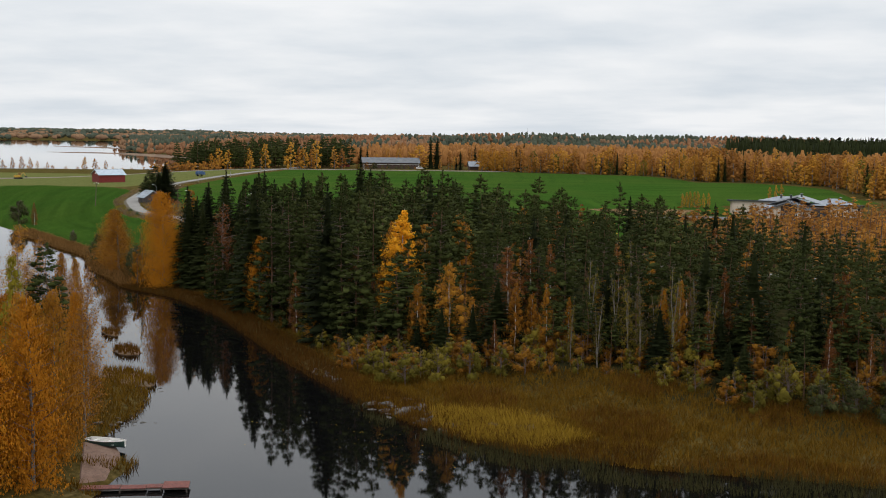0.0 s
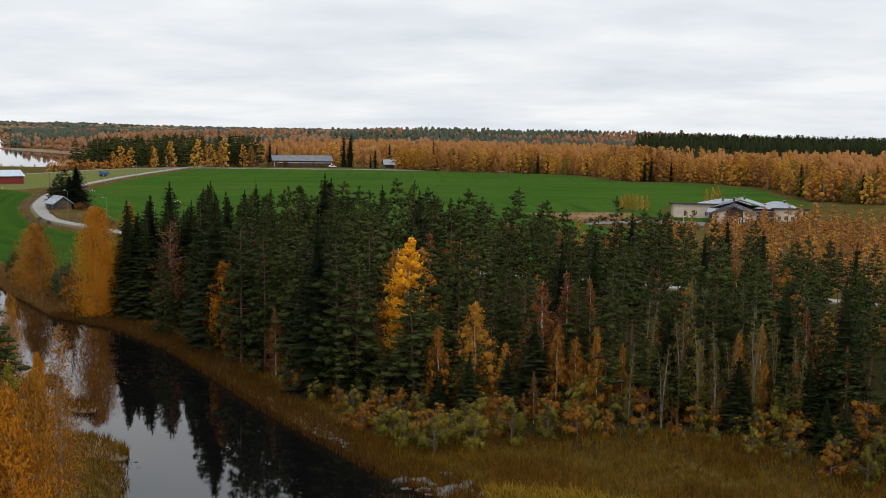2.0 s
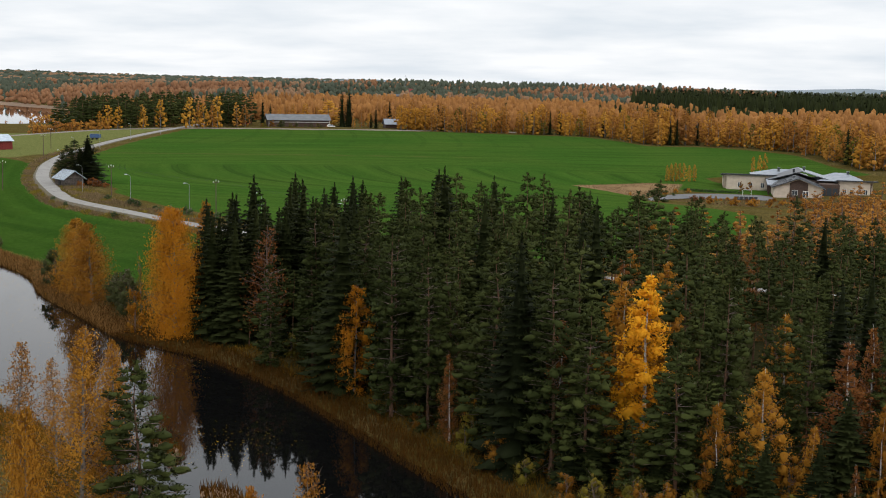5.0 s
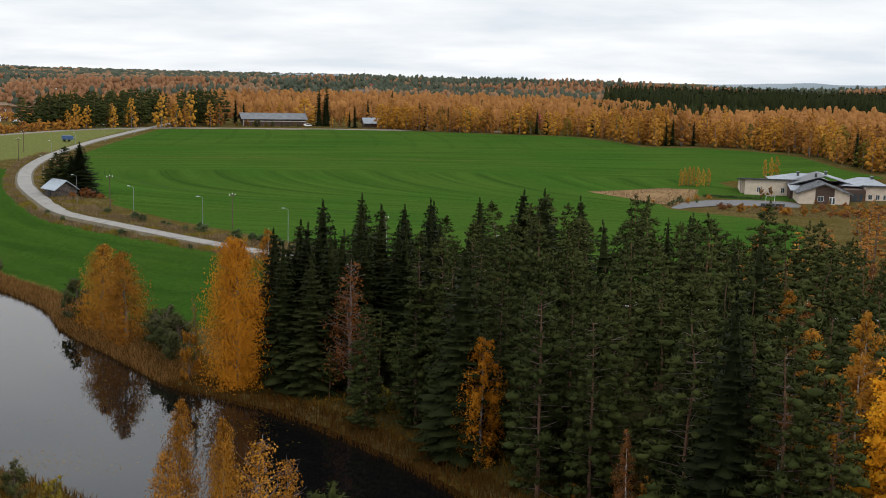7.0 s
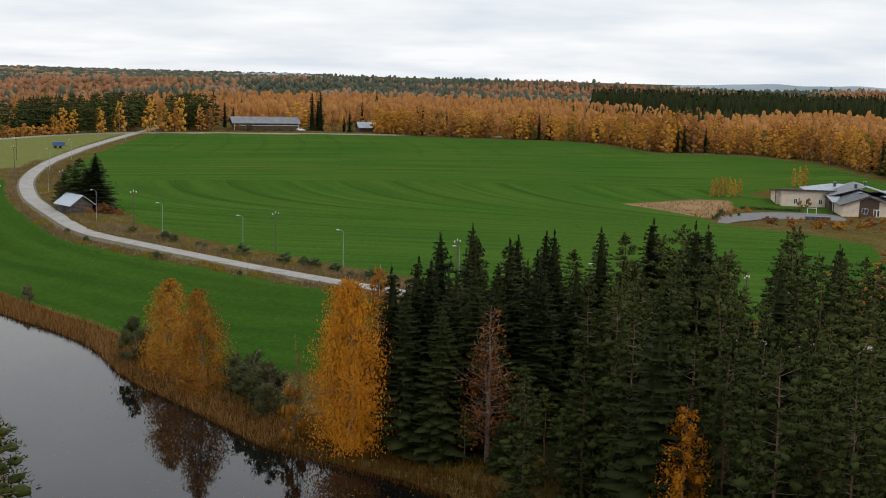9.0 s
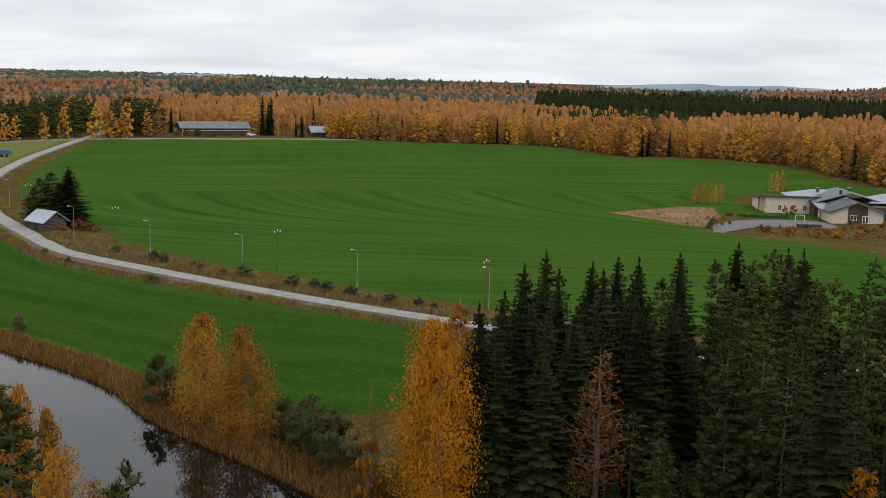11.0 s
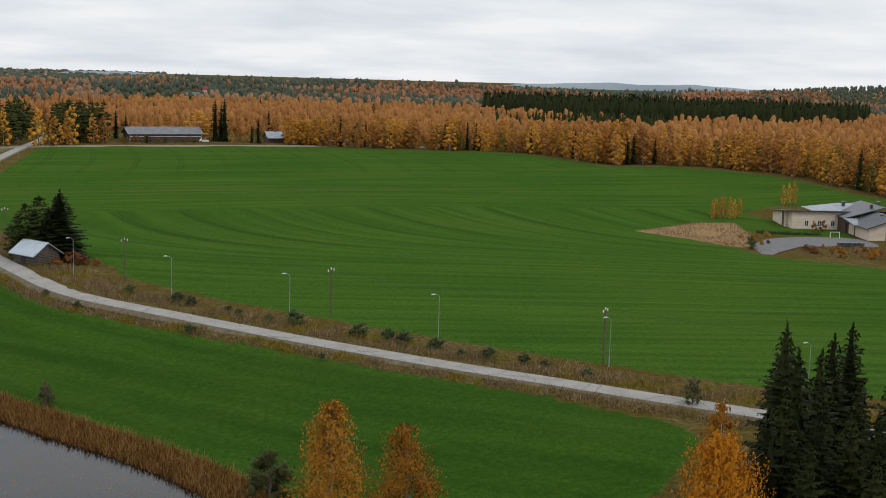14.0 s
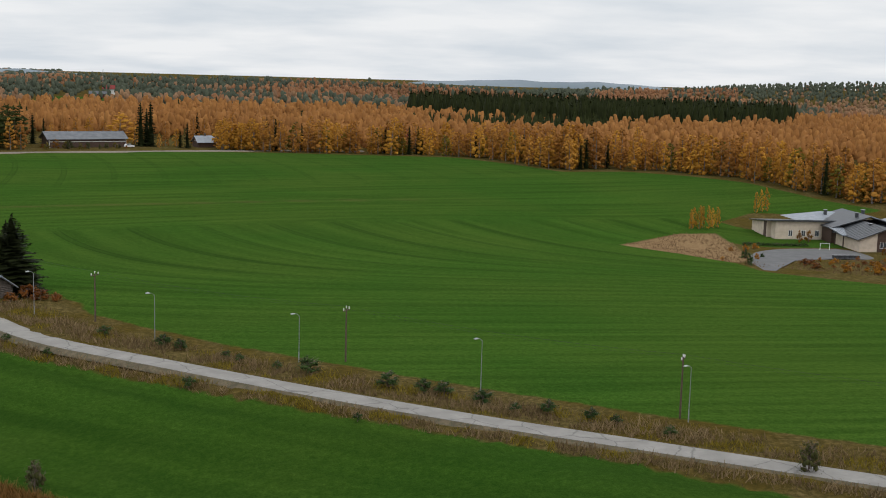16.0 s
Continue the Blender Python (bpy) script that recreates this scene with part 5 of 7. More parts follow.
def build_far_woods():
    g = np.random.default_rng(31)
    stand = [(92, 845), (120, 815), (136, 760), (200, 735), (262, 728), (330, 760), (372, 835), (345, 880), (290, 900), (210, 930), (150, 950), (112, 960)]
    ridge = [(-210, 1440), (-60, 1470), (120, 1500), (330, 1560), (330, 1610), (100, 1560), (-80, 1530), (-230, 1480)]
    glade = GLADE
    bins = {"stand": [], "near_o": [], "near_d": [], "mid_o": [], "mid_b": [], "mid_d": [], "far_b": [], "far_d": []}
    hs = {k: [] for k in bins}

    def sow(y0, y1, gap, tier):
        y = y0
        while y < y1:
            half_l, half_r = -0.80 * (y + 153) + 161 - 60, 0.56 * y + 60
            x = half_l
            while x < half_r:
                px, py = x + g.uniform(-0.5, 0.5) * gap, y + g.uniform(-0.5, 0.5) * gap
                x += gap
                yield px, py
            y += gap * (0.85 if tier == "near" else (2.8 if tier == "mid" else 1.0))

    for tier, y0, y1, gap in (("near", 480, 900, 8.6), ("mid", 900, 1850, 9.0), ("far", 1900, 4300, 42.0)):
        xy = np.array(list(sow(y0, y1, gap, tier)))
        lake = signed(LAKE, xy[:, 0], xy[:, 1])
        keep = lake < -6
        if tier == "far":
            keep &= xy[:, 0] < -0.20 * xy[:, 1] + 150
        # open land: fields, farmyard, stubble by the lake
        for poly, pad in ((FIELD_NORTH, 24), (FIELD_SOUTH, 10), (STUBBLE, 25), (glade, 0), (YARD, 4)):
            keep &= signed(poly, xy[:, 0], xy[:, 1]) < -pad
        keep &= along(ROAD, xy[:, 0], xy[:, 1]) > 12
        keep &= ~((xy[:, 0] < -150) & (xy[:, 1] < 800) & (lake > -290))
        keep &= np.maximum(signed(stand, xy[:, 0], xy[:, 1]), signed(ridge, xy[:, 0], xy[:, 1])) < 2
        xy = xy[keep]
        dark_in = np.maximum(signed(stand, xy[:, 0], xy[:, 1]), signed(ridge, xy[:, 0], xy[:, 1]))
        for (x, y), s in zip(xy, dark_in):
            v = noise.noise(Vector((x * 0.0035, y * 0.0050, 3.1))) + 0.22 * noise.noise(Vector((x * 0.012, y * 0.012, 8.0)))
            if tier == "near":
                if -200 < x < 12 and y < 600:
                    continue
                key = "near_d" if s > 0 or v < -0.60 or g.uniform() < 0.008 else ("mid_b" if v > 0.25 and y > 640 else "near_o")
            elif tier == "mid":
                key = "mid_d" if s > 0 or v < (-0.06 if y < 1350 else 0.06) or g.uniform() < 0.06 else ("mid_o" if v > 0.10 else "mid_b")
            else:
                key = "far_d" if v < 0.05 else "far_b"
            bins[key].append((x, y))
            base = 12.5 if key.endswith("d") else 11.0
            hs[key].append(base * g.uniform(0.8, 1.15) * (0.8 if x > 480 and y > 900 else 1.0))
    for poly, gap, seed, key in ((stand, 6.0, 61, "stand"), (ridge, 10.0, 62, "mid_d")):
        for x, y, d in scatter(poly, gap, seed):
            bins[key].append((x, y))
            hs[key].append((20.0 if key == "stand" else 9.5) * g.uniform(0.85, 1.12))
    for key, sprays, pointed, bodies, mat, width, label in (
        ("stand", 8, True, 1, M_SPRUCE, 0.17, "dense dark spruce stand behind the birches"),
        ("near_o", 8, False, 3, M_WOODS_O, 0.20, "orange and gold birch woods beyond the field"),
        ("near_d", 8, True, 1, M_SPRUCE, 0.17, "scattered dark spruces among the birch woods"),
        ("mid_o", 3, False, 2, M_HAZEWOOD_O, 0.28, "distant orange birch woods on low hills"),
        ("mid_b", 3, False, 2, M_HAZEWOOD_B, 0.28, "distant brown and ochre woods on low hills"),
        ("mid_d", 3, False, 2, M_HAZEWOOD_D, 0.26, "distant dark spruce woods on low hills"),
        ("far_b", 0, False, 1, M_HAZEWOOD_B, 0.75, "woods in faded autumn colour near the horizon"),
        ("far_d", 0, False, 1, M_HAZEWOOD_D, 0.75, "dark conifer woods near the horizon"),
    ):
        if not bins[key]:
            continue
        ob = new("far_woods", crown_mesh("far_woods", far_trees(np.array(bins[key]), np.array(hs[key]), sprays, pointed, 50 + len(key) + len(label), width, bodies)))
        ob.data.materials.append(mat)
        tagged(ob, label, "woods", kind="stuff")


YARD = [(-130, 500), (-100, 500), (-30, 528), (0, 532), (0, 560), (-40, 575), (-110, 575), (-140, 560)]
build_far_woods()


BUSH_SCRUB = Kind("heath_shrub", "low twiggy brown shrub", "shrub", M_TWIG, M_RUST, lambda g: broadleaf(g, 2, 1.2, 320, 0.16, 0.02, limbs=24, stems=4, top=0.05), 3, 2)
BUSH_SMALL = Kind("alder_shrub", "low orange-brown shrub", "shrub", M_TWIG, M_ORANGE, lambda g: broadleaf(g, 2, 1.2, 340, 0.16, 0.02, limbs=24, stems=4, top=0.05), 3, 2)
BUSH_GREEN = Kind("hedge_shrub", "low dark green hedge shrub", "shrub", M_TWIG, M_GREENBUSH, lambda g: broadleaf(g, 2, 1.2, 320, 0.16, 0.02, limbs=24, stems=4, top=0.05), 2, 2)


def build_far_details():
    """Grove by the road fork, farm trees, reed spits in the lake and pale hills at the horizon."""
    g = np.random.default_rng(77)
    grove = [(-162, 452), (-147, 459), (-135, 472), (-124, 486), (-112, 499), (-103, 512), (-104, 540), (-125, 570), (-165, 570), (-198, 520), (-184, 468)]
    for x, y, d in scatter(grove, 8.2, 12):
        if along(ROAD, np.array([x]), np.array([y]))[0] > 6:
            FAR_PINE.plant(x, y, g.uniform(14.5, 18), wide=g.uniform(1.1, 1.45), group="grove by the road fork")
    for x, y, h, kind in ((-150, 455, 12, BELT_GOLD), (-147, 459, 11, BELT_GOLD), (-153, 452, 9, BELT_GOLD), (-139, 470, 12, BELT), (-137, 467, 10, BELT_GOLD), (-131.5, 475, 14.5, BELT_GOLD), (-120, 484, 15.5, BELT_GOLD), (-117, 489, 13, BELT), (-114, 489, 12.5, BELT_GOLD),
                          (-109.5, 496, 16.5, BELT_GOLD), (-111, 493, 12, BELT), (-103.5, 509, 13, BELT), (-100, 512, 12, BELT), (-84, 545, 12, BELT), (-79, 552, 12, BELT_GOLD), (-73, 554, 11, BELT), (-60, 556, 11, BELT),
                          (-60, 566, 13, BELT), (-34, 556, 13, BELT), (-30, 560, 12, BELT), (-20, 556, 13, BELT), (-41, 545, 8, BELT_GOLD), (-46, 548, 11, BELT), (-90, 556, 10, BELT), (-16, 545, 12, BELT), (-9, 540, 12, BELT_GOLD), (-96, 560, 9, BELT), (-47.5, 536, 6.5, BELT)):
        kind.plant(x, y, h, wide=g.uniform(1.1, 1.4), group="farm trees")
    BELT_GOLD.plant(-66, 552, 14.5, wide=2.2, label="broad round golden tree behind the barn", group="farm trees")
    for i in range(13):
        k = i / 12
        kind = (BUSH_ORANGE, BUSH_OLIVE, WILLOW)[int(g.integers(3))]
        kind.plant(-92 + 32 * k + g.normal(0, 0.8), 515 + 13 * k + g.normal(0, 1.0), g.uniform(1.8, 4.6) * (1.1 - 0.5 * k), wide=1.1, label="autumn bush before the barn", group="barn bushes")
    for x, y, h in ((-56, 544, 19), (-51.8, 544, 19), (-54, 549, 16), (-35.8, 538, 11), (-39, 540, 8), (-33, 560, 14), (-102, 548, 13), (-97, 546, 11), (102, 490, 11), (121, 461, 12), (118, 458, 10)):
        FAR_SPRUCE.plant(x, y, h, wide=1.1, group="farm spruces")
    # birches round the school
    for x, y, h in ((114.8, 321, 5.6), (116.0, 323, 6.2), (117.4, 322, 6.8), (119.0, 324, 6.3), (120.6, 323, 6.6), (122.4, 325, 5.8), (124.2, 326, 6.0), (146, 352, 6.5), (148.5, 354, 7), (150.5, 355, 7.5)):
        BELT_GOLD.plant(x, y, h, wide=0.75, label="young orange birch beside the school yard", group="school birches")
    for x, y, h in ((138.5, 303.5, 3.2), (141.0, 303.5, 3.6), (165.5, 286, 2.2), (151, 282, 2.2), (155, 282.5, 1.8)):
        BUSH_ORANGE.plant(x, y, h, wide=0.8, label="clipped round bush with brown-orange leaves", group="school bushes")
    heath = [(110, 262), (116, 256), (126, 248), (140, 244), (156, 242), (186, 246), (190, 276), (158, 282), (148, 274), (136, 273), (126, 270), (118, 262)]
    for x, y, d in scatter(heath, 4.6, 19, 0.6):
        k = g.uniform()
        if k < 0.62:
            kind = BUSH_SMALL if k < 0.34 else BUSH_SCRUB
            kind.plant(x, y, g.uniform(0.7, 1.7) + (1.0 if y < 252 else 0), wide=g.uniform(1.0, 1.8), label="low autumn shrub in the dry grass", group="shrubs by the school")
    for x, y, h in ((113, 270, 1.6), (116, 274, 1.2), (108.5, 263, 1.8), (111, 272, 2.2), (114, 280, 1.2), (117, 287, 1.6), (121, 291, 1.5), (112, 284, 1.2), (103, 266, 1.0), (107, 259, 1.2)):
        (BUSH_SMALL if g.uniform() < 0.6 else BUSH_GREEN).plant(x, y, h, wide=g.uniform(0.9, 1.4), label="low autumn shrub in the dry grass", group="shrubs by the school")
    for i in range(14):
        BUSH_GREEN.plant(120.5 + 1.3 * i, 296.6 + 0.05 * i, g.uniform(0.8, 1.0), wide=2.0, label="low clipped green hedge shrub on the school lawn", group="school hedge")
    # hedge of golden willows along the lakeside road, birches and pines on the shore
    for i in range(30):
        k = i / 29
        BUSH_FAR.plant(-150 - 30 * k + g.uniform(-2, 2), 452 - 16 * k + g.uniform(-3, 3), g.uniform(3.5, 6.0), wide=g.uniform(1.0, 1.4), group="lakeside bushes")
    for i in range(22):
        k = i / 21
        BUSH_FAR.plant(-300 + 30 * k + g.uniform(-2, 2), 668 + 28 * k + g.uniform(-4, 4), g.uniform(5, 7.5), wide=g.uniform(1.0, 1.4), group="lakeside bushes")
    for x, y, h in ((-386, 586, 8), (-381, 590, 10), (-376, 594, 11), (-372, 598, 10), (-369, 602, 7), (-364, 607, 6), (-346, 626, 12), (-341, 632, 11), (-336, 638, 9), (-285, 684, 12), (-279, 690, 13), (-274, 694, 10)):
        BELT.plant(x, y, h * 0.8, wide=1.5, group="lakeside birches")
    for x, y, h in ((-405, 570, 15), (-399, 574, 14), (-394, 578, 15), (-389, 582, 13)):
        FAR_PINE.plant(x, y, h, wide=1.4, group="lakeside pines")
    for i in range(16):
        k = i / 15
        BUSH_FAR.plant(-388 + 88 * k + g.uniform(-2, 2), 578 + 86 * k + g.uniform(-2, 2), g.uniform(1.2, 2.6), wide=g.uniform(1.2, 1.9), group="lakeside bushes")


build_far_details()
M_SPIT = surface("reed_bed", (0.10, 0.055, 0.028), (0.19, 0.11, 0.055), 0.05, 0.95, c=(0.07, 0.05, 0.025), scale2=0.3)
# hazy_hill: the blue-grey is distance haze painted into the hills' colour
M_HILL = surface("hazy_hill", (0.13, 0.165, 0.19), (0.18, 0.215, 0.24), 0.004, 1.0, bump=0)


def mound(name, line, half, height, material, label, category):
    """A long low rise of round section along a line, tapering at both ends."""
    pts = np.array(smooth(line, 25))
    d = np.gradient(pts, axis=0)
    d /= np.linalg.norm(d, axis=1)[:, None]
    m, k, vs = len(pts), 7, []
    for i, ((x, y), (dx, dy)) in enumerate(zip(pts, d)):
        w = math.sin(math.pi * (i + 0.15) / (m - 0.7)) ** 0.5
        w = w * (0.8 + 0.35 * noise.noise(Vector((x * 0.011, y * 0.011, 0))))
        for j in range(k):
            a = math.pi * j / (k - 1)
            vs.append((x - dy * half * w * math.cos(a), y + dx * half * w * math.cos(a), -0.3 + (height * w + 0.3) * math.sin(a)))
    fs = [(i * k + j, i * k + j + 1, (i + 1) * k + j + 1, (i + 1) * k + j) for i in range(m - 1) for j in range(k - 1)]
    return tagged(link_mesh(name, vs, fs, material, smooth_faces=True), label, category, kind="structure")


mound("reed_spit", [(-690, 1080), (-600, 1085), (-520, 1030), (-440, 960), (-380, 900)], 26, 1.2, M_SPIT, "low brown reed spit reaching into the lake", "reeds")
mound("reed_spit", [(-900, 1400), (-830, 1400), (-740, 1330), (-660, 1260)], 16, 1.0, M_SPIT, "thin brown reed spit reaching into the lake", "reeds")
mound("backdrop_hill", [(-905, 3500), (-800, 3526), (-702, 3547), (-610, 3566), (-500, 3590)], 170, 20, M_HILL, "wooded hill at the horizon, pale blue from painted haze", "hill")
mound("backdrop_hill", [(-1400, 3350), (-1200, 3410), (-1000, 3470), (-820, 3520)], 200, 8, M_HILL, "low wooded rise at the horizon, pale from painted haze", "hill")
mound("backdrop_hill", [(430, 3900), (600, 3853), (850, 3807), (1090, 3746), (1300, 3690)], 300, 24, M_HILL, "wooded hill at the horizon, pale blue from painted haze", "hill")

# ---- buildings ----
M_CREAM = surface("cream_render", (0.50, 0.41, 0.32), (0.60, 0.50, 0.40), 0.8, 0.85, bump=0.1)
M_BROWNBOARD = surface("brown_boarding", (0.045, 0.026, 0.018), (0.08, 0.045, 0.03), 3, 0.8)
M_DARKROOF = surface("dark_roof_sheet", (0.03, 0.033, 0.038), (0.05, 0.054, 0.06), 1, 0.45, 0.0)
M_GREYROOF = surface("grey_roof_sheet", (0.17, 0.19, 0.215), (0.23, 0.25, 0.28), 0.8, 0.5, 0.0)
M_BARNROOF = surface("old_roof_sheet", (0.075, 0.08, 0.088), (0.12, 0.126, 0.135), 0.5, 0.6, 0.0)
M_TINROOF = surface("pale_tin_roof", (0.30, 0.36, 0.42), (0.42, 0.48, 0.54), 1.0, 0.4, 0.3)
M_REDWOOD = surface("red_ochre_boards", (0.13, 0.014, 0.012), (0.20, 0.026, 0.02), 2, 0.85)
M_OLDWOOD = surface("weathered_logs", (0.05, 0.04, 0.034), (0.11, 0.09, 0.075), 2, 0.9)
M_WHITEPAINT = surface("white_paint", (0.68, 0.67, 0.64), (0.8, 0.79, 0.76), 3, 0.6)
M_GALV = surface("galvanised_steel", (0.20, 0.21, 0.22), (0.30, 0.31, 0.32), 4, 0.6, 0.2)
M_LAMPGREY = surface("pale_grey_paint", (0.40, 0.41, 0.42), (0.5, 0.51, 0.52), 4, 0.5)
M_POLEWOOD = surface("tarred_pole", (0.06, 0.038, 0.026), (0.11, 0.07, 0.05), 2, 0.85)
M_STONE = surface("shore_stone", (0.045, 0.040, 0.035), (0.13, 0.118, 0.105), 1.6, 0.9, c=(0.055, 0.048, 0.03), scale2=4)
M_REDDECK = surface("red_stained_planks", (0.13, 0.035, 0.028), (0.22, 0.07, 0.05), 3, 0.75, c=(0.08, 0.03, 0.025), scale2=9)
M_BOATGREEN = surface("dark_green_hull", (0.015, 0.045, 0.04), (0.025, 0.065, 0.055), 3, 0.4)
M_BLUE = surface("blue_tarpaulin", (0.03, 0.07, 0.16), (0.05, 0.10, 0.22), 2, 0.6)
M_BLACK = surface("black_rubber", (0.012, 0.012, 0.012), (0.03, 0.03, 0.03), 4, 0.7)
M_YELLOWPAINT = surface("yellow_paint", (0.45, 0.26, 0.03), (0.55, 0.33, 0.05), 3, 0.5)


def glass_material():
    m, n, l, p = nodes_of("window_glass")
    p.inputs["Base Color"].default_value = (0.05, 0.06, 0.07, 1)
    p.inputs["Roughness"].default_value = 0.05
    return m


M_GLASS = glass_material()


def box(x0, x1, y0, y1, z0, z1):
    v = [(x, y, z) for z in (z0, z1) for y in (y0, y1) for x in (x0, x1)]
    return v, [(0, 2, 3, 1), (4, 5, 7, 6), (0, 1, 5, 4), (2, 6, 7, 3), (0, 4, 6, 2), (1, 3, 7, 5)]


def slab(corners, thick):
    """A sheet of some thickness under four or more corners."""
    k = len(corners)
    v = [tuple(c) for c in corners] + [(x, y, z - thick) for x, y, z in corners]
    return v, [tuple(range(k)), tuple(range(2 * k - 1, k - 1, -1))] + [(i, i + k, (i + 1) % k + k, (i + 1) % k) for i in range(k)]


def prism(profile, y0, y1):
    """An upright outline (x, z) drawn out along y."""
    k = len(profile)
    v = [(x, y0, z) for x, z in profile] + [(x, y1, z) for x, z in profile]
    return v, [tuple(range(k)), tuple(range(2 * k - 1, k - 1, -1))] + [(i, (i + 1) % k + 0, (i + 1) % k + k, i + k) for i in range(k)]


def thing(name, x, y, turn, label, category, z=None, group=""):
    e = new(name)
    e.matrix_world = pose(x, y, ground_at(x, y) if z is None else z, 0, 0, turn)
    return tagged(e, label, category, group)


def window(parent, x, y, z, w, h, frame=M_WHITEPAINT, depth=0.12, cross=True):
    """A window in a wall that faces -y, with its frame proud of the wall."""
    fr = merge([box(x - w / 2 - 0.07, x + w / 2 + 0.07, y - 0.05, y + 0.02, z - 0.07, z), box(x - w / 2 - 0.07, x + w / 2 + 0.07, y - 0.05, y + 0.02, z + h, z + h + 0.07),
                box(x - w / 2 - 0.07, x - w / 2, y - 0.05, y + 0.02, z, z + h), box(x + w / 2, x + w / 2 + 0.07, y - 0.05, y + 0.02, z, z + h)] + ([box(x - 0.035, x + 0.035, y - 0.045, y + 0.02, z, z + h)] if cross else []))
    ob = part("window", fr, frame, parent)
    part("pane", box(x - w / 2, x + w / 2, y - 0.015, y + 0.015, z, z + h), M_GLASS, ob)
    return ob


def seams(parent, a, b, c, d, count, material):
    """Standing seams of a sheet roof with eave a-b and ridge d-c."""
    a, b, c, d = (np.array(p, float) for p in (a, b, c, d))
    ps = []
    for i in range(count + 1):
        k = i / count
        p, q = a + (b - a) * k, d + (c - d) * k
        ps.append(limb(p + (0, 0, 0.03), q + (0, 0, 0.03), 0.035, 0.035, 4))
    part("roof_seam", merge(ps), material, parent)


def sloped(x0, x1, y0, y1, z0, za, zb):
    """A block whose top falls from za at y0 to zb at y1."""
    v = [(x0, y0, z0), (x1, y0, z0), (x0, y1, z0), (x1, y1, z0), (x0, y0, za), (x1, y0, za), (x0, y1, zb), (x1, y1, zb)]
    return v, box(0, 1, 0, 1, 0, 1)[1]


M_YARD = surface("school_yard_asphalt", (0.075, 0.074, 0.075), (0.105, 0.103, 0.103), 0.4, 0.9, c=(0.08, 0.08, 0.082), scale2=3)


def build_school():
    e = thing("school_building", 134.0, 309, -2, "low cream rendered school with dark fascias and grey roofs", "school", z=2.5)
    # wing_w: front at y = 0, x 0..20
    part("wall", merge([sloped(0, 20, 0, 15, -0.5, 5.0, 3.4), sloped(-1.0, 0, 3.5, 15, -0.5, 4.6, 3.4)]), M_CREAM, e, "cream rendered wall")
    part("brown_panel", box(-1.03, -0.98, 4.0, 6.0, -0.2, 4.4), M_BROWNBOARD, e, "dark brown boarded strip")
    part("fascia", box(-1.8, 21, -0.75, -0.45, 5.0, 5.42), M_DARKROOF, e)
    part("roof", slab([(-1.8, -0.45, 5.3), (21, -0.45, 5.3), (21, 15.5, 3.75), (-1.8, 15.5, 3.75)], 0.22), M_DARKROOF, e, "dark flat roof")
    hip = [(8, 3, 4.6), (27, 3, 4.6), (27, 18, 4.6), (8, 18, 4.6), (16, 10, 6.7), (20, 10, 6.7)]
    part("hipped_roof", (hip, [(0, 1, 5, 4), (1, 2, 5), (2, 3, 4, 5), (3, 0, 4)]), M_GREYROOF, e, "grey hipped sheet roof")
    for x in (4.2, 7.8, 11.6, 14.6):
        window(e, x, 0, 1.0, 1.0, 1.5)
    # hall behind the porch
    part("wall", box(13, 34, -6, 12, -0.5, 4.4), M_BROWNBOARD, e, "dark brown boarded wall")
    part("roof", slab([(12.4, -6.8, 4.2), (23.5, -6.8, 7.4), (23.5, 12, 7.4), (12.4, 12, 4.2)], 0.25), M_DARKROOF, e, "dark sheet roof")
    part("roof", slab([(23.5, -6.8, 7.4), (34.6, -6.8, 4.2), (34.6, 12, 4.2), (23.5, 12, 7.4)], 0.25), M_GREYROOF, e, "grey sheet roof")
    # porch roof and its posts
    part("porch_roof", slab([(12.2, -14.5, 3.3), (18, -14.5, 3.3), (18, -6, 4.3), (12.2, -6, 4.3)], 0.25), M_GREYROOF, e, "grey porch roof")
    seams(e, (12.2, -14.5, 3.3), (18, -14.5, 3.3), (18, -6, 4.3), (12.2, -6, 4.3), 8, M_DARKROOF)
    for x, y in ((12.8, -14), (15, -14), (12.8, -9)):
        part("post", box(x - 0.12, x + 0.12, y - 0.12, y + 0.12, -0.5, 3.1), M_BROWNBOARD, e)
    part("porch_wall", box(15.2, 17.6, -12, -6, -0.5, 3.2), M_BROWNBOARD, e)
    # gable that faces the river
    w0, w1, f = 14.0, 28.5, -21.0
    mid = (w0 + w1) / 2
    part("gable_wall", prism([(w0, -0.5), (w1, -0.5), (w1, 3.3), (mid, 5.8), (w0, 3.3)], f, -5), M_CREAM, e, "cream rendered gable wall")
    part("gable_panel", prism([(w0 + 4.6, -0.4), (w1 - 4.4, -0.4), (w1 - 4.4, 4.6), (mid, 5.65), (w0 + 4.6, 4.6)], f - 0.06, f + 0.02), M_BROWNBOARD, e, "dark brown boarded panel")
    for s, t in ((w0 - 0.9, 3.15), (w1 + 0.9, 3.15)):
        part("gable_roof", slab([(s, f - 0.9, t), (s, -5, t), (mid, -5, 6.15), (mid, f - 0.9, 6.15)], 0.22), M_GREYROOF if s > mid else M_DARKROOF, e, "sheet metal gable roof")
    seams(e, (w0 - 0.9, f - 0.9, 3.15), (w0 - 0.9, -5, 3.15), (mid, -5, 6.15), (mid, f - 0.9, 6.15), 12, M_DARKROOF)
    seams(e, (w1 + 0.9, f - 0.9, 3.15), (w1 + 0.9, -5, 3.15), (mid, -5, 6.15), (mid, f - 0.9, 6.15), 12, M_DARKROOF)
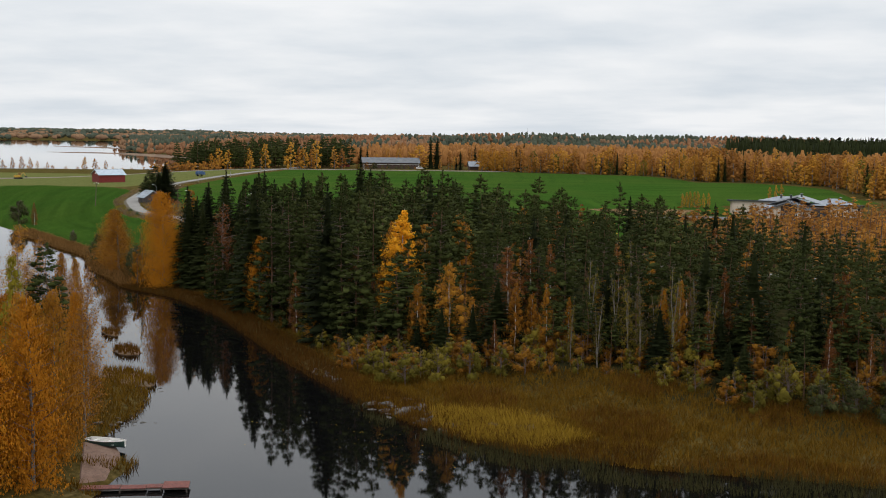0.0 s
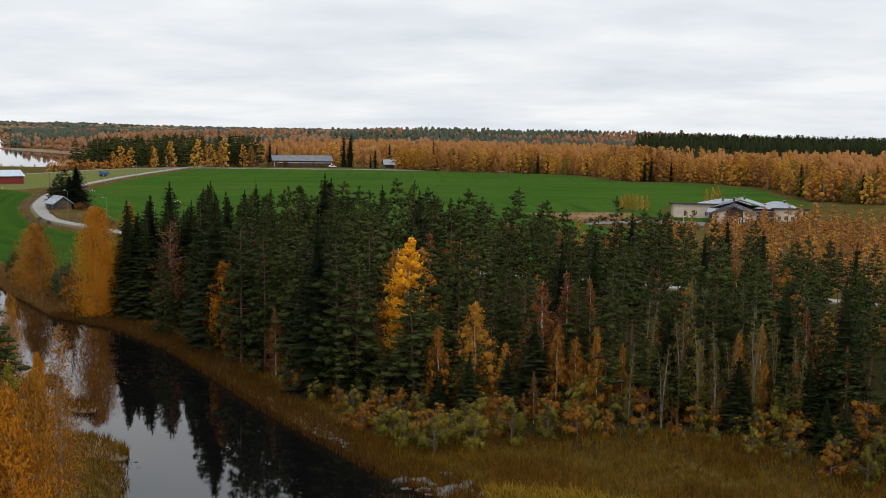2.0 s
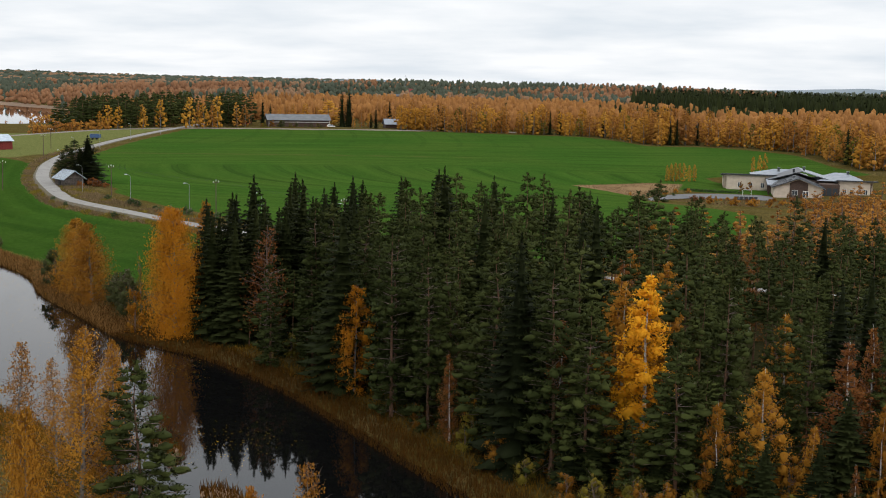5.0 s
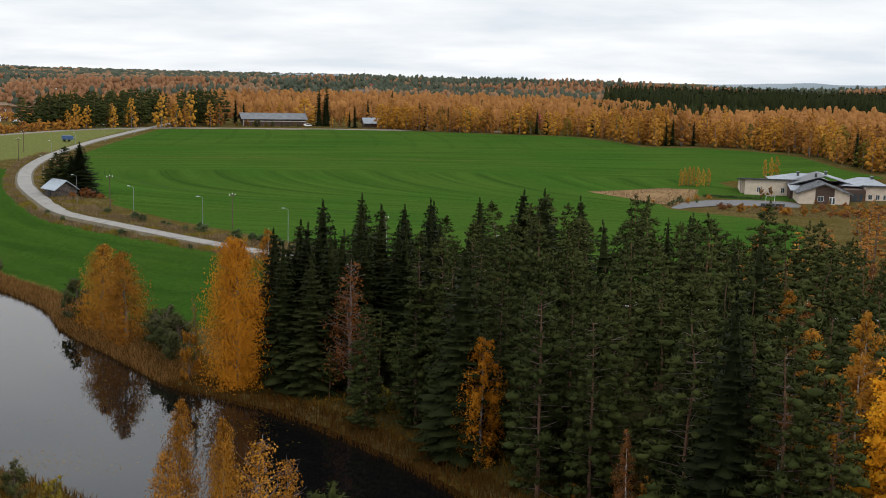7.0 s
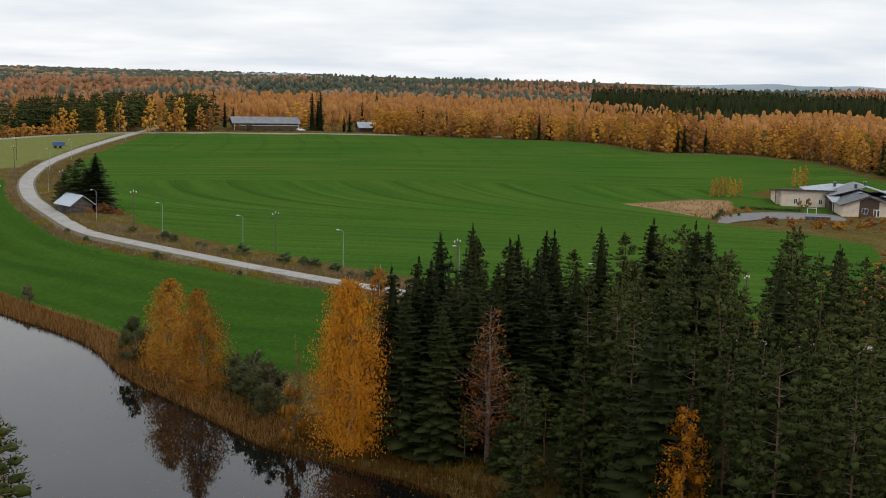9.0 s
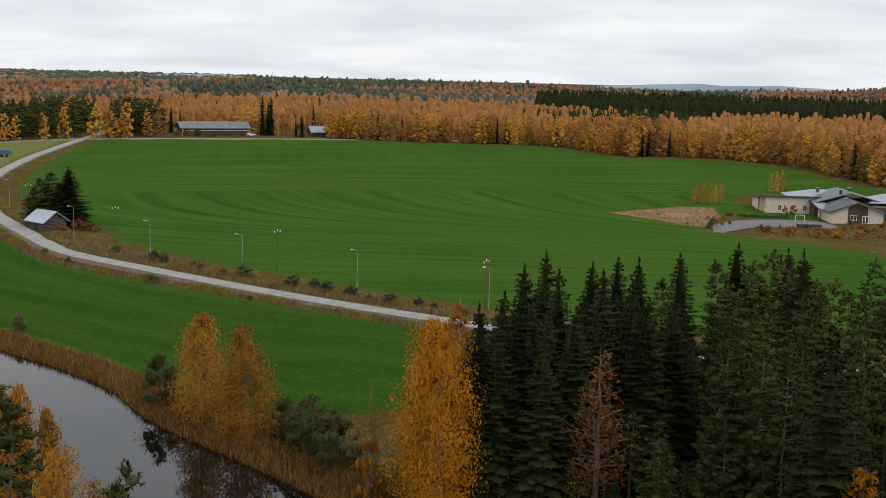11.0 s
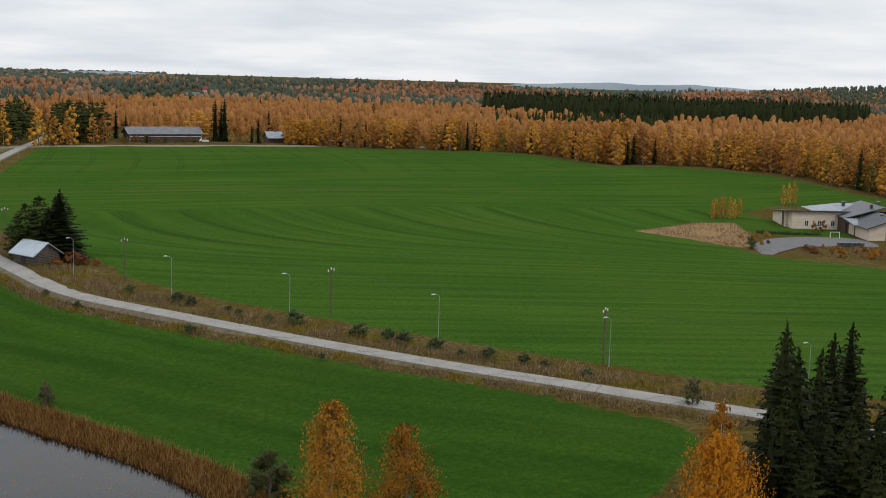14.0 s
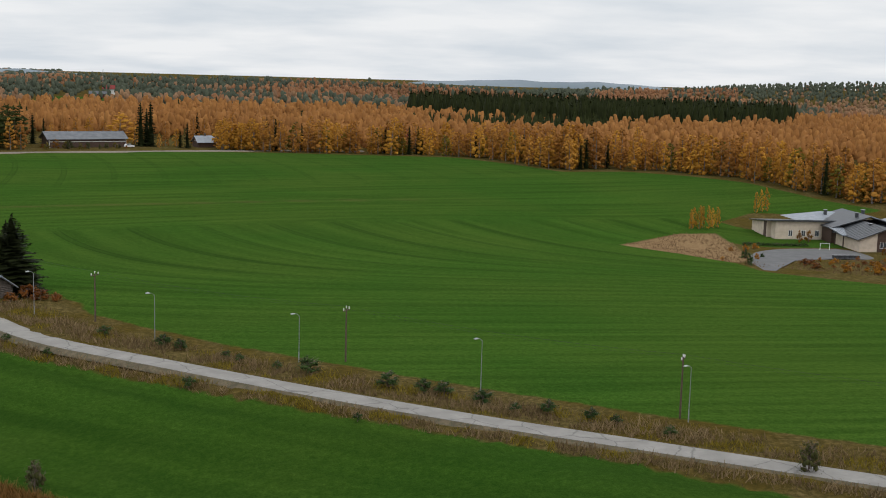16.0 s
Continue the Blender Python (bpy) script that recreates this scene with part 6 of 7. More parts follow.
    window(e, w0 + 6.2, f - 0.06, 0.9, 1.6, 1.4)
    door = part("door", box(w0 + 8.6, w0 + 10.4, f - 0.1, f - 0.05, -0.2, 2.2), M_WHITEPAINT, e, "white double door with glass")
    for x in (w0 + 9.05, w0 + 9.95):
        part("pane", box(x - 0.3, x + 0.3, f - 0.12, f - 0.1, 0.2, 2.0), M_GLASS, door)
    # link and wing_e
    part("link_wall", box(28.5, 34.5, -13, -4, -0.5, 3.9), M_BROWNBOARD, e, "brown boarded link wall")
    for x in (29.6, 31.4, 33.2):
        window(e, x, -13, 0.1, 1.3, 2.6, M_BROWNBOARD, cross=False)
    part("wall", merge([sloped(34.5, 44.0, -11, 6, -0.5, 4.9, 3.3), sloped(44.0, 45.2, -8, 6, -0.5, 4.6, 3.3)]), M_CREAM, e, "cream rendered wall")
    part("brown_panel", box(44.1, 44.7, -8.05, -7.98, -0.3, 4.0), M_BROWNBOARD, e)
    part("fascia", box(33.5, 46.2, -11.8, -11.5, 4.9, 5.3), M_DARKROOF, e)
    part("roof", slab([(33.5, -11.5, 5.2), (46.2, -11.5, 5.2), (46.2, 6.5, 3.65), (33.5, 6.5, 3.65)], 0.22), M_DARKROOF, e, "dark sheet roof")
    hip = [(28, -8, 4.6), (43, -8, 4.6), (43, 6, 4.6), (28, 6, 4.6), (34, -1, 6.9), (37.5, -1, 6.9)]
    part("hipped_roof", (hip, [(0, 1, 5, 4), (1, 2, 5), (2, 3, 4, 5), (3, 0, 4)]), M_GREYROOF, e, "grey hipped sheet roof")
    for x in (36.2, 38.4, 40.6, 42.6):
        window(e, x, -11, 1.0, 1.1, 1.4)
    for x, y, z, h in ((21.0, -3.0, 6.3, 1.5), (24.5, 1.0, 7.2, 1.0), (17.0, 8.0, 6.6, 0.7), (20.5, -12.5, 5.2, 0.9), (38, -2, 6.5, 0.8)):
        v = part("roof_vent", box(x - 0.35, x + 0.35, y - 0.35, y + 0.35, z - 0.6, z + h), M_DARKROOF, e)
        part("vent_cap", box(x - 0.5, x + 0.5, y - 0.5, y + 0.5, z + h, z + h + 0.12), M_GALV, v)


build_school()


def flat_patch(name, outline, material, lift, label, category):
    """A paved patch that lies on the ground."""
    c = (sum(p[0] for p in outline) / len(outline), sum(p[1] for p in outline) / len(outline))
    ring = smooth(list(outline) + [outline[0]], 3)[:-1]
    vs, fs = [], []
    rings = 6
    for r in range(1, rings + 1):
        for x, y in ring:
            px, py = c[0] + (x - c[0]) * r / rings, c[1] + (y - c[1]) * r / rings
            vs.append((px, py, ground_at(px, py) + lift - (0.25 if r == rings else 0)))
    vs.append((c[0], c[1], ground_at(*c) + lift))
    k = len(ring)
    for r in range(rings - 1):
        fs += [(r * k + i, (r + 1) * k + i, (r + 1) * k + (i + 1) % k, r * k + (i + 1) % k) for i in range(k)]
    fs += [(len(vs) - 1, i, (i + 1) % k) for i in range(k)]
    return tagged(link_mesh(name, vs, fs, material), label, category, kind="structure")


flat_patch("pavement", [(106.5, 251), (109, 250), (116, 262), (124, 271), (134, 274.5), (146, 276), (147, 291), (140, 294), (128, 292), (118, 284), (110, 268)], M_YARD, 0.20, "grey asphalt school yard and drive", "pavement")


def build_goal():
    e = thing("football_goal", 139.2, 290, 4, "white metal football goal on the school lawn", "goal")
    for x in (-1.3, 1.3):
        part("post", limb((x, 0, -0.1), (x, 0, 1.9), 0.06, 0.06, 6), M_WHITEPAINT, e)
    part("crossbar", limb((-1.3, 0, 1.9), (1.3, 0, 1.9), 0.06, 0.06, 6), M_WHITEPAINT, e)


build_goal()


def build_crates():
    first = thing("planter_box", 135, 275.3, 2, "dark grey planter box beside the school yard", "planter", group="planter boxes")
    part("body", box(-0.55, 0.55, -0.5, 0.5, 0, 0.95), M_DARKROOF, first)
    part("rim", merge([box(-0.62, 0.62, -0.57, -0.45, 0.95, 1.05), box(-0.62, 0.62, 0.45, 0.57, 0.95, 1.05)]), M_GALV, first)
    for i in range(1, 5):
        x, y = 135 + 1.4 * i, 275.3 + 0.05 * i
        copy_thing(first, pose(x, y, ground_at(x, y), 0, 0, 2))


build_crates()


def build_barn():
    turn = math.degrees(math.atan2(14, 29))
    e = thing("barn", -91, 524.5, turn, "long dark wooden farm barn with a grey sheet roof", "barn")
    n, w = 32.5, 11
    part("wall", merge([box(0, n, 0.0, 0.25, -0.5, 2.3), box(0, n, 0.0, 0.25, 2.6, 3.9), box(0, n, w - 0.25, w, -0.5, 3.9)]), M_BROWNBOARD, e, "dark brown boarded wall")
    part("window_strip", box(0.2, n - 0.2, 0.06, 0.14, 2.3, 2.6), M_WHITEPAINT, e, "pale strip of wall vents")
    for x in (0.0, n - 0.25):
        part("gable", (lambda d: ([(x + 0.25 * (0 if a == 0 else 1), px, pz) for px, a, pz in [(p[0], 0, p[1]) for p in d] + [(p[0], 1, p[1]) for p in d]],
                                  [(0, 1, 2, 3, 4), (9, 8, 7, 6, 5)] + [(i, (i + 1) % 5, (i + 1) % 5 + 5, i + 5) for i in range(5)]))([(0.25, -0.5), (w - 0.25, -0.5), (w - 0.25, 3.9), (w / 2, 6.1), (0.25, 3.9)]), M_BROWNBOARD, e)
    part("corner_board", merge([box(n - 0.05, n + 0.12, -0.06, 0.2, -0.5, 3.2), box(-0.12, 0.05, -0.06, 0.2, -0.5, 3.2)]), M_WHITEPAINT, e, "white corner board")
    part("roof", slab([(-1.2, -0.9, 3.55), (n + 1.0, -0.9, 3.55), (n + 1.0, w / 2, 6.35), (-1.2, w / 2, 6.35)], 0.18), M_BARNROOF, e, "grey corrugated sheet roof")
    part("roof", slab([(-1.2, w / 2, 6.35), (n + 1.0, w / 2, 6.35), (n + 1.0, w + 0.9, 3.55), (-1.2, w + 0.9, 3.55)], 0.18), M_BARNROOF, e, "grey corrugated sheet roof")
    part("ridge_cap", limb((-1.2, w / 2, 6.4), (n + 1.0, w / 2, 6.4), 0.14, 0.14, 6), M_GALV, e)


build_barn()


def gabled(name, x, y, turn, n, w, eave, ridge, wall, roof, label, category, over=0.6, group=""):
    """A small gabled house: length n along its ridge (local x), width w."""
    e = thing(name, x, y, turn, label, category, group=group)
    part("wall", merge([box(0, n, 0, 0.2, -0.4, eave), box(0, n, w - 0.2, w, -0.4, eave)]), wall, e)
    for a in (0.0, n - 0.2):
        prof = [(0.2, -0.4), (w - 0.2, -0.4), (w - 0.2, eave), (w / 2, ridge - 0.15), (0.2, eave)]
        v = [(a, p, q) for p, q in prof] + [(a + 0.2, p, q) for p, q in prof]
        part("gable", (v, [(4, 3, 2, 1, 0), (5, 6, 7, 8, 9)] + [(i, (i + 1) % 5, (i + 1) % 5 + 5, i + 5) for i in range(5)]), wall, e)
    drop = (ridge - eave) / (w / 2) * over
    part("roof", slab([(-over, -over, eave - drop), (n + over, -over, eave - drop), (n + over, w / 2, ridge), (-over, w / 2, ridge)], 0.14), roof, e)
    part("roof", slab([(-over, w / 2, ridge), (n + over, w / 2, ridge), (n + over, w + over, eave - drop), (-over, w + over, eave - drop)], 0.14), roof, e)
    return e


shed = gabled("shed", -49.3, 201.6, -40, 6.2, 5.2, 2.1, 3.9, M_OLDWOOD, M_TINROOF, "weathered log shed with a pale tin roof by the road", "shed", 0.7)
seams(shed, (-0.7, -0.7, 1.65), (6.9, -0.7, 1.65), (6.9, 2.6, 3.95), (-0.7, 2.6, 3.95), 10, M_GALV)
for k in range(7):
    part("log", limb((0, -0.02, 0.1 + 0.3 * k), (6.2, -0.02, 0.1 + 0.3 * k), 0.14, 0.14, 6), M_OLDWOOD, shed)
    part("log", limb((6.24, 0, 0.1 + 0.3 * k), (6.24, 5.2, 0.1 + 0.3 * k), 0.14, 0.14, 6), M_OLDWOOD, shed)
# a black slab on the wall stands in for the shade inside the doorway
part("door", box(2.4, 3.6, -0.22, -0.02, -0.2, 1.7), M_BLACK, shed, "black slab painted as the shade of an open doorway")

red = gabled("red_barn", -133.5, 311, 52, 11.5, 9, 3.6, 5.6, M_REDWOOD, M_TINROOF, "red ochre wooden barn with a pale sheet roof", "barn", 0.6)
part("door", box(4.2, 7.0, -0.06, 0.0, -0.3, 2.6), M_REDWOOD, red)
win = part("window", box(-0.06, 0.0, 3.7, 5.3, 3.6, 4.3), M_WHITEPAINT, red, "small white gable window")
part("corner_board", merge([box(-0.08, 0.12, -0.08, 0.12, -0.4, 3.6), box(11.38, 11.58, -0.08, 0.12, -0.4, 3.6)]), M_REDWOOD, red)

house = gabled("house", -31.5, 543, 24, 8.5, 7, 2.6, 5.0, M_BROWNBOARD, M_GREYROOF, "small dark farmhouse with a grey gable roof", "house", 0.7)
win = part("window", box(-0.08, 0.0, 2.9, 4.1, 2.6, 3.5), M_WHITEPAINT, house, "white-framed gable window")
part("pane", box(-0.1, -0.08, 3.05, 3.95, 2.7, 3.4), M_GLASS, win)
part("chimney", box(4.0, 4.7, 3.2, 3.9, 4.4, 5.9), M_STONE, house)
for x, y, turn, n, w, eave, ridge, wall, roof, label in (
    (-118, 545, 15, 9, 7, 2.8, 4.6, M_REDWOOD, M_DARKROOF, "red farmhouse half hidden by trees"),
    (58, 590, 10, 10, 8, 4.5, 7.5, M_REDWOOD, M_REDWOOD, "red house among orange birches"),
    (28, 600, -10, 11, 8, 4.0, 6.8, M_REDWOOD, M_REDWOOD, "red-roofed house among orange birches"),
    (-176, 1236, 5, 16, 9, 3.4, 5.8, M_REDWOOD, M_DARKROOF, "long red farm building by a distant field"),
    (-170, 1290, 0, 13, 9, 6.0, 9.5, M_WHITEPAINT, M_REDWOOD, "distant white house with a red roof"),
    (-520, 1240, 20, 9, 7, 3.0, 5.0, M_WHITEPAINT, M_GREYROOF, "white cottage on the lake shore"),
):
    gabled("house", x, y, turn, n, w, eave, ridge, wall, roof, label, "house", group="farmhouses")


# ---- road furniture ----
def lamp_mesh(e, h, lean=0.0):
    part("pole", merge([limb((0, 0, -0.3), (0, 0, 1.4), 0.07, 0.065, 8), limb((0, 0, 1.4), (0.0, 0, h - 0.35), 0.05, 0.035, 8)]), M_GALV, e, "grey steel pole")
    part("bracket", merge([limb((0, 0, h - 0.4), (-0.45, 0, h - 0.05), 0.035, 0.03, 6), limb((-0.45, 0, h - 0.05), (-0.85, 0, h), 0.03, 0.03, 6)]), M_GALV, e)
    head = part("lamp_head", merge([box(-1.40, -0.80, -0.12, 0.12, h - 0.03, h + 0.07), box(-1.32, -0.88, -0.09, 0.09, h + 0.07, h + 0.11)]), M_LAMPGREY, e, "pale grey lamp head")
    part("lens", box(-1.36, -0.92, -0.09, 0.09, h - 0.06, h - 0.03), M_GLASS, head)


def build_lamps():
    first = thing("street_lamp", 26.1, 146.0, 36, "grey steel street lamp on the grassy verge", "street lamp", group="street lamps")
    lamp_mesh(first, 6.8)
    for x, y, turn in ((48, 131.5, 36), (3.9, 161.5, 36), (-16.3, 175, 36), (-35.5, 189, 50), (70, 118, 34), (-70, 246, 75), (-92, 300, 80), (-100, 338, 82), (-108, 385, 82), (-113, 430, 84)):
        copy_thing(first, pose(x, y, ground_at(x, y), 0, 0, turn))


build_lamps()


def pole_parts(e, h):
    part("pole", limb((0, 0, -0.4), (0, 0, h), 0.13, 0.09, 8), M_POLEWOOD, e, "tarred wooden pole")
    part("crossarm", box(-0.85, 0.85, -0.06, 0.06, h - 0.35, h - 0.23), M_POLEWOOD, e)
    for x in (-0.75, 0.0, 0.75):
        part("insulator", limb((x, 0, h - 0.23 + (0.23 if x == 0 else 0)), (x, 0, h + 0.10 + (0.23 if x == 0 else 0)), 0.06, 0.085, 6), M_WHITEPAINT, e, "white porcelain insulator")


POLES = [(91, 107), (47.5, 133.0), (10.2, 161.8), (-26, 185.5), (-58, 226)]


def tube(pts, r):
    """One thin closed skin along a line of points."""
    vs, fs = [], []
    for x, y, z in pts:
        vs += [(x, y, z + r), (x - r, y, z - r), (x + r, y, z - r)]
    for i in range(len(pts) - 1):
        fs += [(3 * i + j, 3 * i + (j + 1) % 3, 3 * i + 3 + (j + 1) % 3, 3 * i + 3 + j) for j in range(3)]
    return vs, fs


def build_poles():
    turn = 57
    first = thing("utility_pole", *POLES[1], turn, "wooden power line pole with white insulators", "utility pole", group="power line poles")
    pole_parts(first, 7.4)
    for x, y in POLES[:1] + POLES[2:] + [(-102, 297), (-115, 328), (-154, 494), (-60, 193)]:
        copy_thing(first, pose(x, y, ground_at(x, y), 0, 3 if (x, y) == (-60, 193) else 0, turn))
    for (ax, ay), (bx, by) in zip(POLES, POLES[1:]):
        e = thing("power_line", ax, ay, 0, "thin sagging overhead wires between the poles", "power line", z=0, group="power lines")
        for k in (-0.75, 0.0, 0.75):
            ox, oy = math.cos(radians(turn)) * k, math.sin(radians(turn)) * k
            za, zb = ground_at(ax, ay) + 7.5, ground_at(bx, by) + 7.5
            pts = []
            for i in range(13):
                t = i / 12
                pts.append(((bx - ax) * t + ox, (by - ay) * t + oy, za + (zb - za) * t - 2.6 * t * (1 - t) + (0.2 if k == 0 else 0)))
            part("wire", tube(pts, 0.005), M_BLACK, e)


build_poles()
SHED_SPRUCE = [(-42.0, 206.0, 19.6, SPRUCE, 1.9), (-45.4, 206.4, 18.6, PINE, 2.0), (-48.4, 207.2, 17.0, PINE, 2.1), (-51.0, 208.5, 14.5, PINE, 2.2), (-43.6, 204.6, 16.5, SPRUCE, 1.8), (-44, 211, 18.0, SPRUCE, 1.4)]
for x, y, top, kind, wide in SHED_SPRUCE:
    top_out(kind, x, y, top, wide, label="tall dark conifer behind the log shed")


def build_verge_bushes():
    g = np.random.default_rng(41)
    for x, y, h, kind in ((-23.7, 178.4, 1.3, M_GREENBUSH), (-14.8, 172.2, 1.6, 0), (-12.3, 170.0, 1.5, 0), (-5.9, 165, 0.9, 0), (-4, 163, 0.9, 0), (1, 159, 1.1, 0), (5.0, 156.8, 2.2, 0), (14.7, 149, 1.9, 0), (19.0, 146.2, 1.7, 0),
                          (21.3, 144.8, 1.7, 0), (25.6, 141.2, 1.7, 0), (28.8, 137.4, 0.9, 0), (32.5, 136, 1.6, 0), (37, 133.4, 1.4, 0), (39.6, 132, 1.0, 0), (44.3, 126.9, 1.0, 0), (-10, 151.5, 1.2, 0), (-30, 168.5, 1.1, 0), (-37, 176, 0.9, 0), (10, 135, 0.9, 0)):
        VERGE.plant(x, y, h, wide=g.uniform(1.3, 1.9), group="verge bushes")
    for x, y, top in ((-39, 202, 9.0), (-36.5, 200, 8.6), (-41, 199, 8.2), (-34, 199.5, 8.0)):
        top_out(BUSH_RUST, x, y, top, 1.3)
    top_out(VERGE_BIG, 54.5, 113.5, 9.0, 1.0, label="bare greyish willow bush beside the road")
    top_out(VERGE_BIG, -24, 126, 4.2, 0.8, label="bare greyish willow bush above the reeds")


VERGE = Kind("willow_shrub", "low dark green willow shrub on the road verge", "shrub", M_TWIG, M_GREENBUSH, lambda g: broadleaf(g, 2, 1.2, 1100, 0.085, 0.02, limbs=36, stems=6, top=0.05), 3, 2)
BUSH_RUST = Kind("bramble_bush", "low reddish-brown bramble thicket beside the shed", "bush", M_TWIG, M_RUST, lambda g: broadleaf(g, 2, 1.5, 900, 0.12, 0.02, limbs=40, stems=6, top=0.05), 2, 2)
VERGE_BIG = Kind("willow_bush", "bare greyish willow bush", "bush", M_TWIG, M_GREYLEAF, lambda g: broadleaf(g, 5, 2.4, 900, 0.12, 0.02, limbs=70, stems=7, bare=1, top=0.1), 1, 5)
build_verge_bushes()

# ---- river bank: boat, jetty, stones, reeds ----
def build_boat():
    e = thing("rowing_boat", 96.2, -49.6, -8, "white rowing boat with dark green hull at the beach", "boat", z=0.12)
    stations = []
    n = 9
    for i in range(n):
        k = i / (n - 1)
        half = 0.78 * (1 - (abs(k - 0.42) / 0.62) ** 2.6) if k > 0.02 else 0.52
        half = max(half, 0.05)
        stations.append((-2.3 + 4.6 * k, half, 0.05 + 0.30 * max(0, k - 0.6), 0.62 + 0.28 * k * k))
    vs, fs = [], []
    for x, hf, zk, zs in stations:
        vs += [(x, -hf, zs), (x, -hf * 0.85, zk + 0.2), (x, 0, zk), (x, hf * 0.85, zk + 0.2), (x, hf, zs)]
    for i in range(n - 1):
        fs += [(i * 5 + j, i * 5 + j + 1, i * 5 + j + 6, i * 5 + j + 5) for j in range(4)]
    fs.append((0, 1, 2, 3, 4))
    part("hull", (vs, fs), M_BOATGREEN, e, "dark green hull")
    inner = [(x, y * 0.93, z + 0.04) for x, y, z in vs]
    part("lining", (inner, fs), M_WHITEPAINT, e, "white inside")
    for s in (0, 4):
        part("gunwale", merge([limb(vs[i * 5 + s], vs[(i + 1) * 5 + s], 0.05, 0.05, 5) for i in range(n - 1)]), M_WHITEPAINT, e)
    for x in (-1.5, 0.0, 1.2):
        part("thwart", box(x - 0.14, x + 0.14, -0.62, 0.62, 0.42, 0.47), M_WHITEPAINT, e)


build_boat()


M_SAND = surface("reddish_beach_sand", (0.13, 0.075, 0.050), (0.20, 0.12, 0.085), 1.2, 0.95, c=(0.09, 0.055, 0.04), scale2=6)
flat_patch("beach", [(93.2, -46.6), (96.2, -47.6), (98.6, -50.8), (100.8, -55), (102.6, -60), (101.4, -62.5), (98.6, -58), (95.6, -53), (93.4, -49.5)], M_SAND, 0.16, "narrow beach of reddish sand beside the jetty", "beach")


def build_jetty():
    e = thing("jetty", 102.0, -63.0, 24, "red-brown stained plank jetty with an end platform", "jetty", z=0.32)
    for k, (x0, x1, dz) in enumerate(((0, 3.4, 0.0), (3.45, 5.6, -0.03), (5.65, 7.0, 0.02))):
        n = int((x1 - x0) / 0.16)
        for i in range(n):
            x = x0 + (x1 - x0) * i / n
            part("plank", box(x, x + 0.145, -0.55, 0.55, dz, dz + 0.05), M_REDDECK, e)
        part("bearer", merge([box(x0, x1, y - 0.06, y + 0.06, dz - 0.15, dz) for y in (-0.45, 0.45)]), M_OLDWOOD, e)
    for i in range(14):
        part("plank", box(7.05 + 0.16 * i, 7.195 + 0.16 * i, -1.0, 1.0, 0.10, 0.15), M_REDDECK, e)
    part("bearer", merge([box(7.05, 9.3, y - 0.06, y + 0.06, -0.05, 0.10) for y in (-0.85, 0, 0.85)]), M_OLDWOOD, e)
    for x, y in ((3.4, -0.5), (3.4, 0.5), (6.9, -0.5), (6.9, 0.5), (9.1, -0.9), (9.1, 0.9)):
        part("pile", limb((x, y, -1.6), (x, y, 0.1), 0.07, 0.07, 6), M_OLDWOOD, e)


build_jetty()


def stone_mesh(seed):
    g = np.random.default_rng(seed)
    bm = bmesh.new()
    bmesh.ops.create_icosphere(bm, subdivisions=2, radius=1)
    off = Vector(g.uniform(-9, 9, 3))
    for v in bm.verts:
        k = 1 + 0.45 * noise.noise(v.co * 1.1 + off) + 0.12 * noise.noise(v.co * 3 + off)
        v.co = Vector((v.co.x * k, v.co.y * k * 0.8, v.co.z * k * 0.6))
    me = bpy.data.meshes.new("shore_stone")
    bm.to_mesh(me)
    bm.free()
    me.materials.append(M_STONE)
    return me


def build_stones():
    g = np.random.default_rng(63)
    shapes = [stone_mesh(k) for k in range(6)]
    spots = [(x, y, r) for x, y, r in ((104.8, -11.6, 0.55), (124.2, -27.4, 0.6), (134.5, -31.0, 0.8), (133.0, -30.6, 0.7), (123.4, -28.3, 0.8))]
    for _ in range(46):
        k = g.uniform()
        spots.append((115.5 + 12 * k + g.normal(0, 1.4), -23.0 - 8.5 * k + g.normal(0, 1.5), g.uniform(0.3, 0.85)))
    for _ in range(14):
        k = g.uniform()
        spots.append((97 + 10 * k + g.normal(0, 0.5), -4.5 - 9 * k + g.normal(0, 0.5), g.uniform(0.2, 0.45)))
    for _ in range(12):
        spots.append((92.5 + g.normal(0, 1.6), -40 + g.normal(0, 1.0), g.uniform(0.2, 0.5)))
    for _ in range(6):
        spots.append((85.5 + g.normal(0, 1.2), -23.5 + g.normal(0, 0.8), g.uniform(0.2, 0.4)))
    for x, y, r in spots:
        ob = new("shore_stone", shapes[g.integers(6)])
        ob.matrix_world = Matrix.LocRotScale((x, y, max(ground_at(x, y), -0.1) + 0.12 * r), Euler((g.uniform(-0.2, 0.2), g.uniform(-0.2, 0.2), g.uniform(0, 6.28))), (r * g.uniform(0.9, 1.4), r, r * g.uniform(0.45, 0.8)))
        tagged(ob, "grey lichen-stained boulder in the shallows", "stone", "shore stones")


build_stones()
M_REED = leaf_material("dry_reeds", ((0.0, (0.042, 0.020, 0.005)), (0.5, (0.088, 0.038, 0.006)), (1.0, (0.18, 0.085, 0.014))), 0.8, 0.2)
M_SEDGE = leaf_material("yellow_sedge", ((0.0, (0.040, 0.023, 0.005)), (0.5, (0.098, 0.049, 0.005)), (1.0, (0.23, 0.130, 0.014))), 0.8, 0.2)
M_DRYGRASS = leaf_material("dry_grass", ((0.0, (0.05, 0.034, 0.016)), (0.5, (0.13, 0.090, 0.046)), (1.0, (0.28, 0.20, 0.115))), 0.8, 0.15, 0.3, 1.0, 0.12)
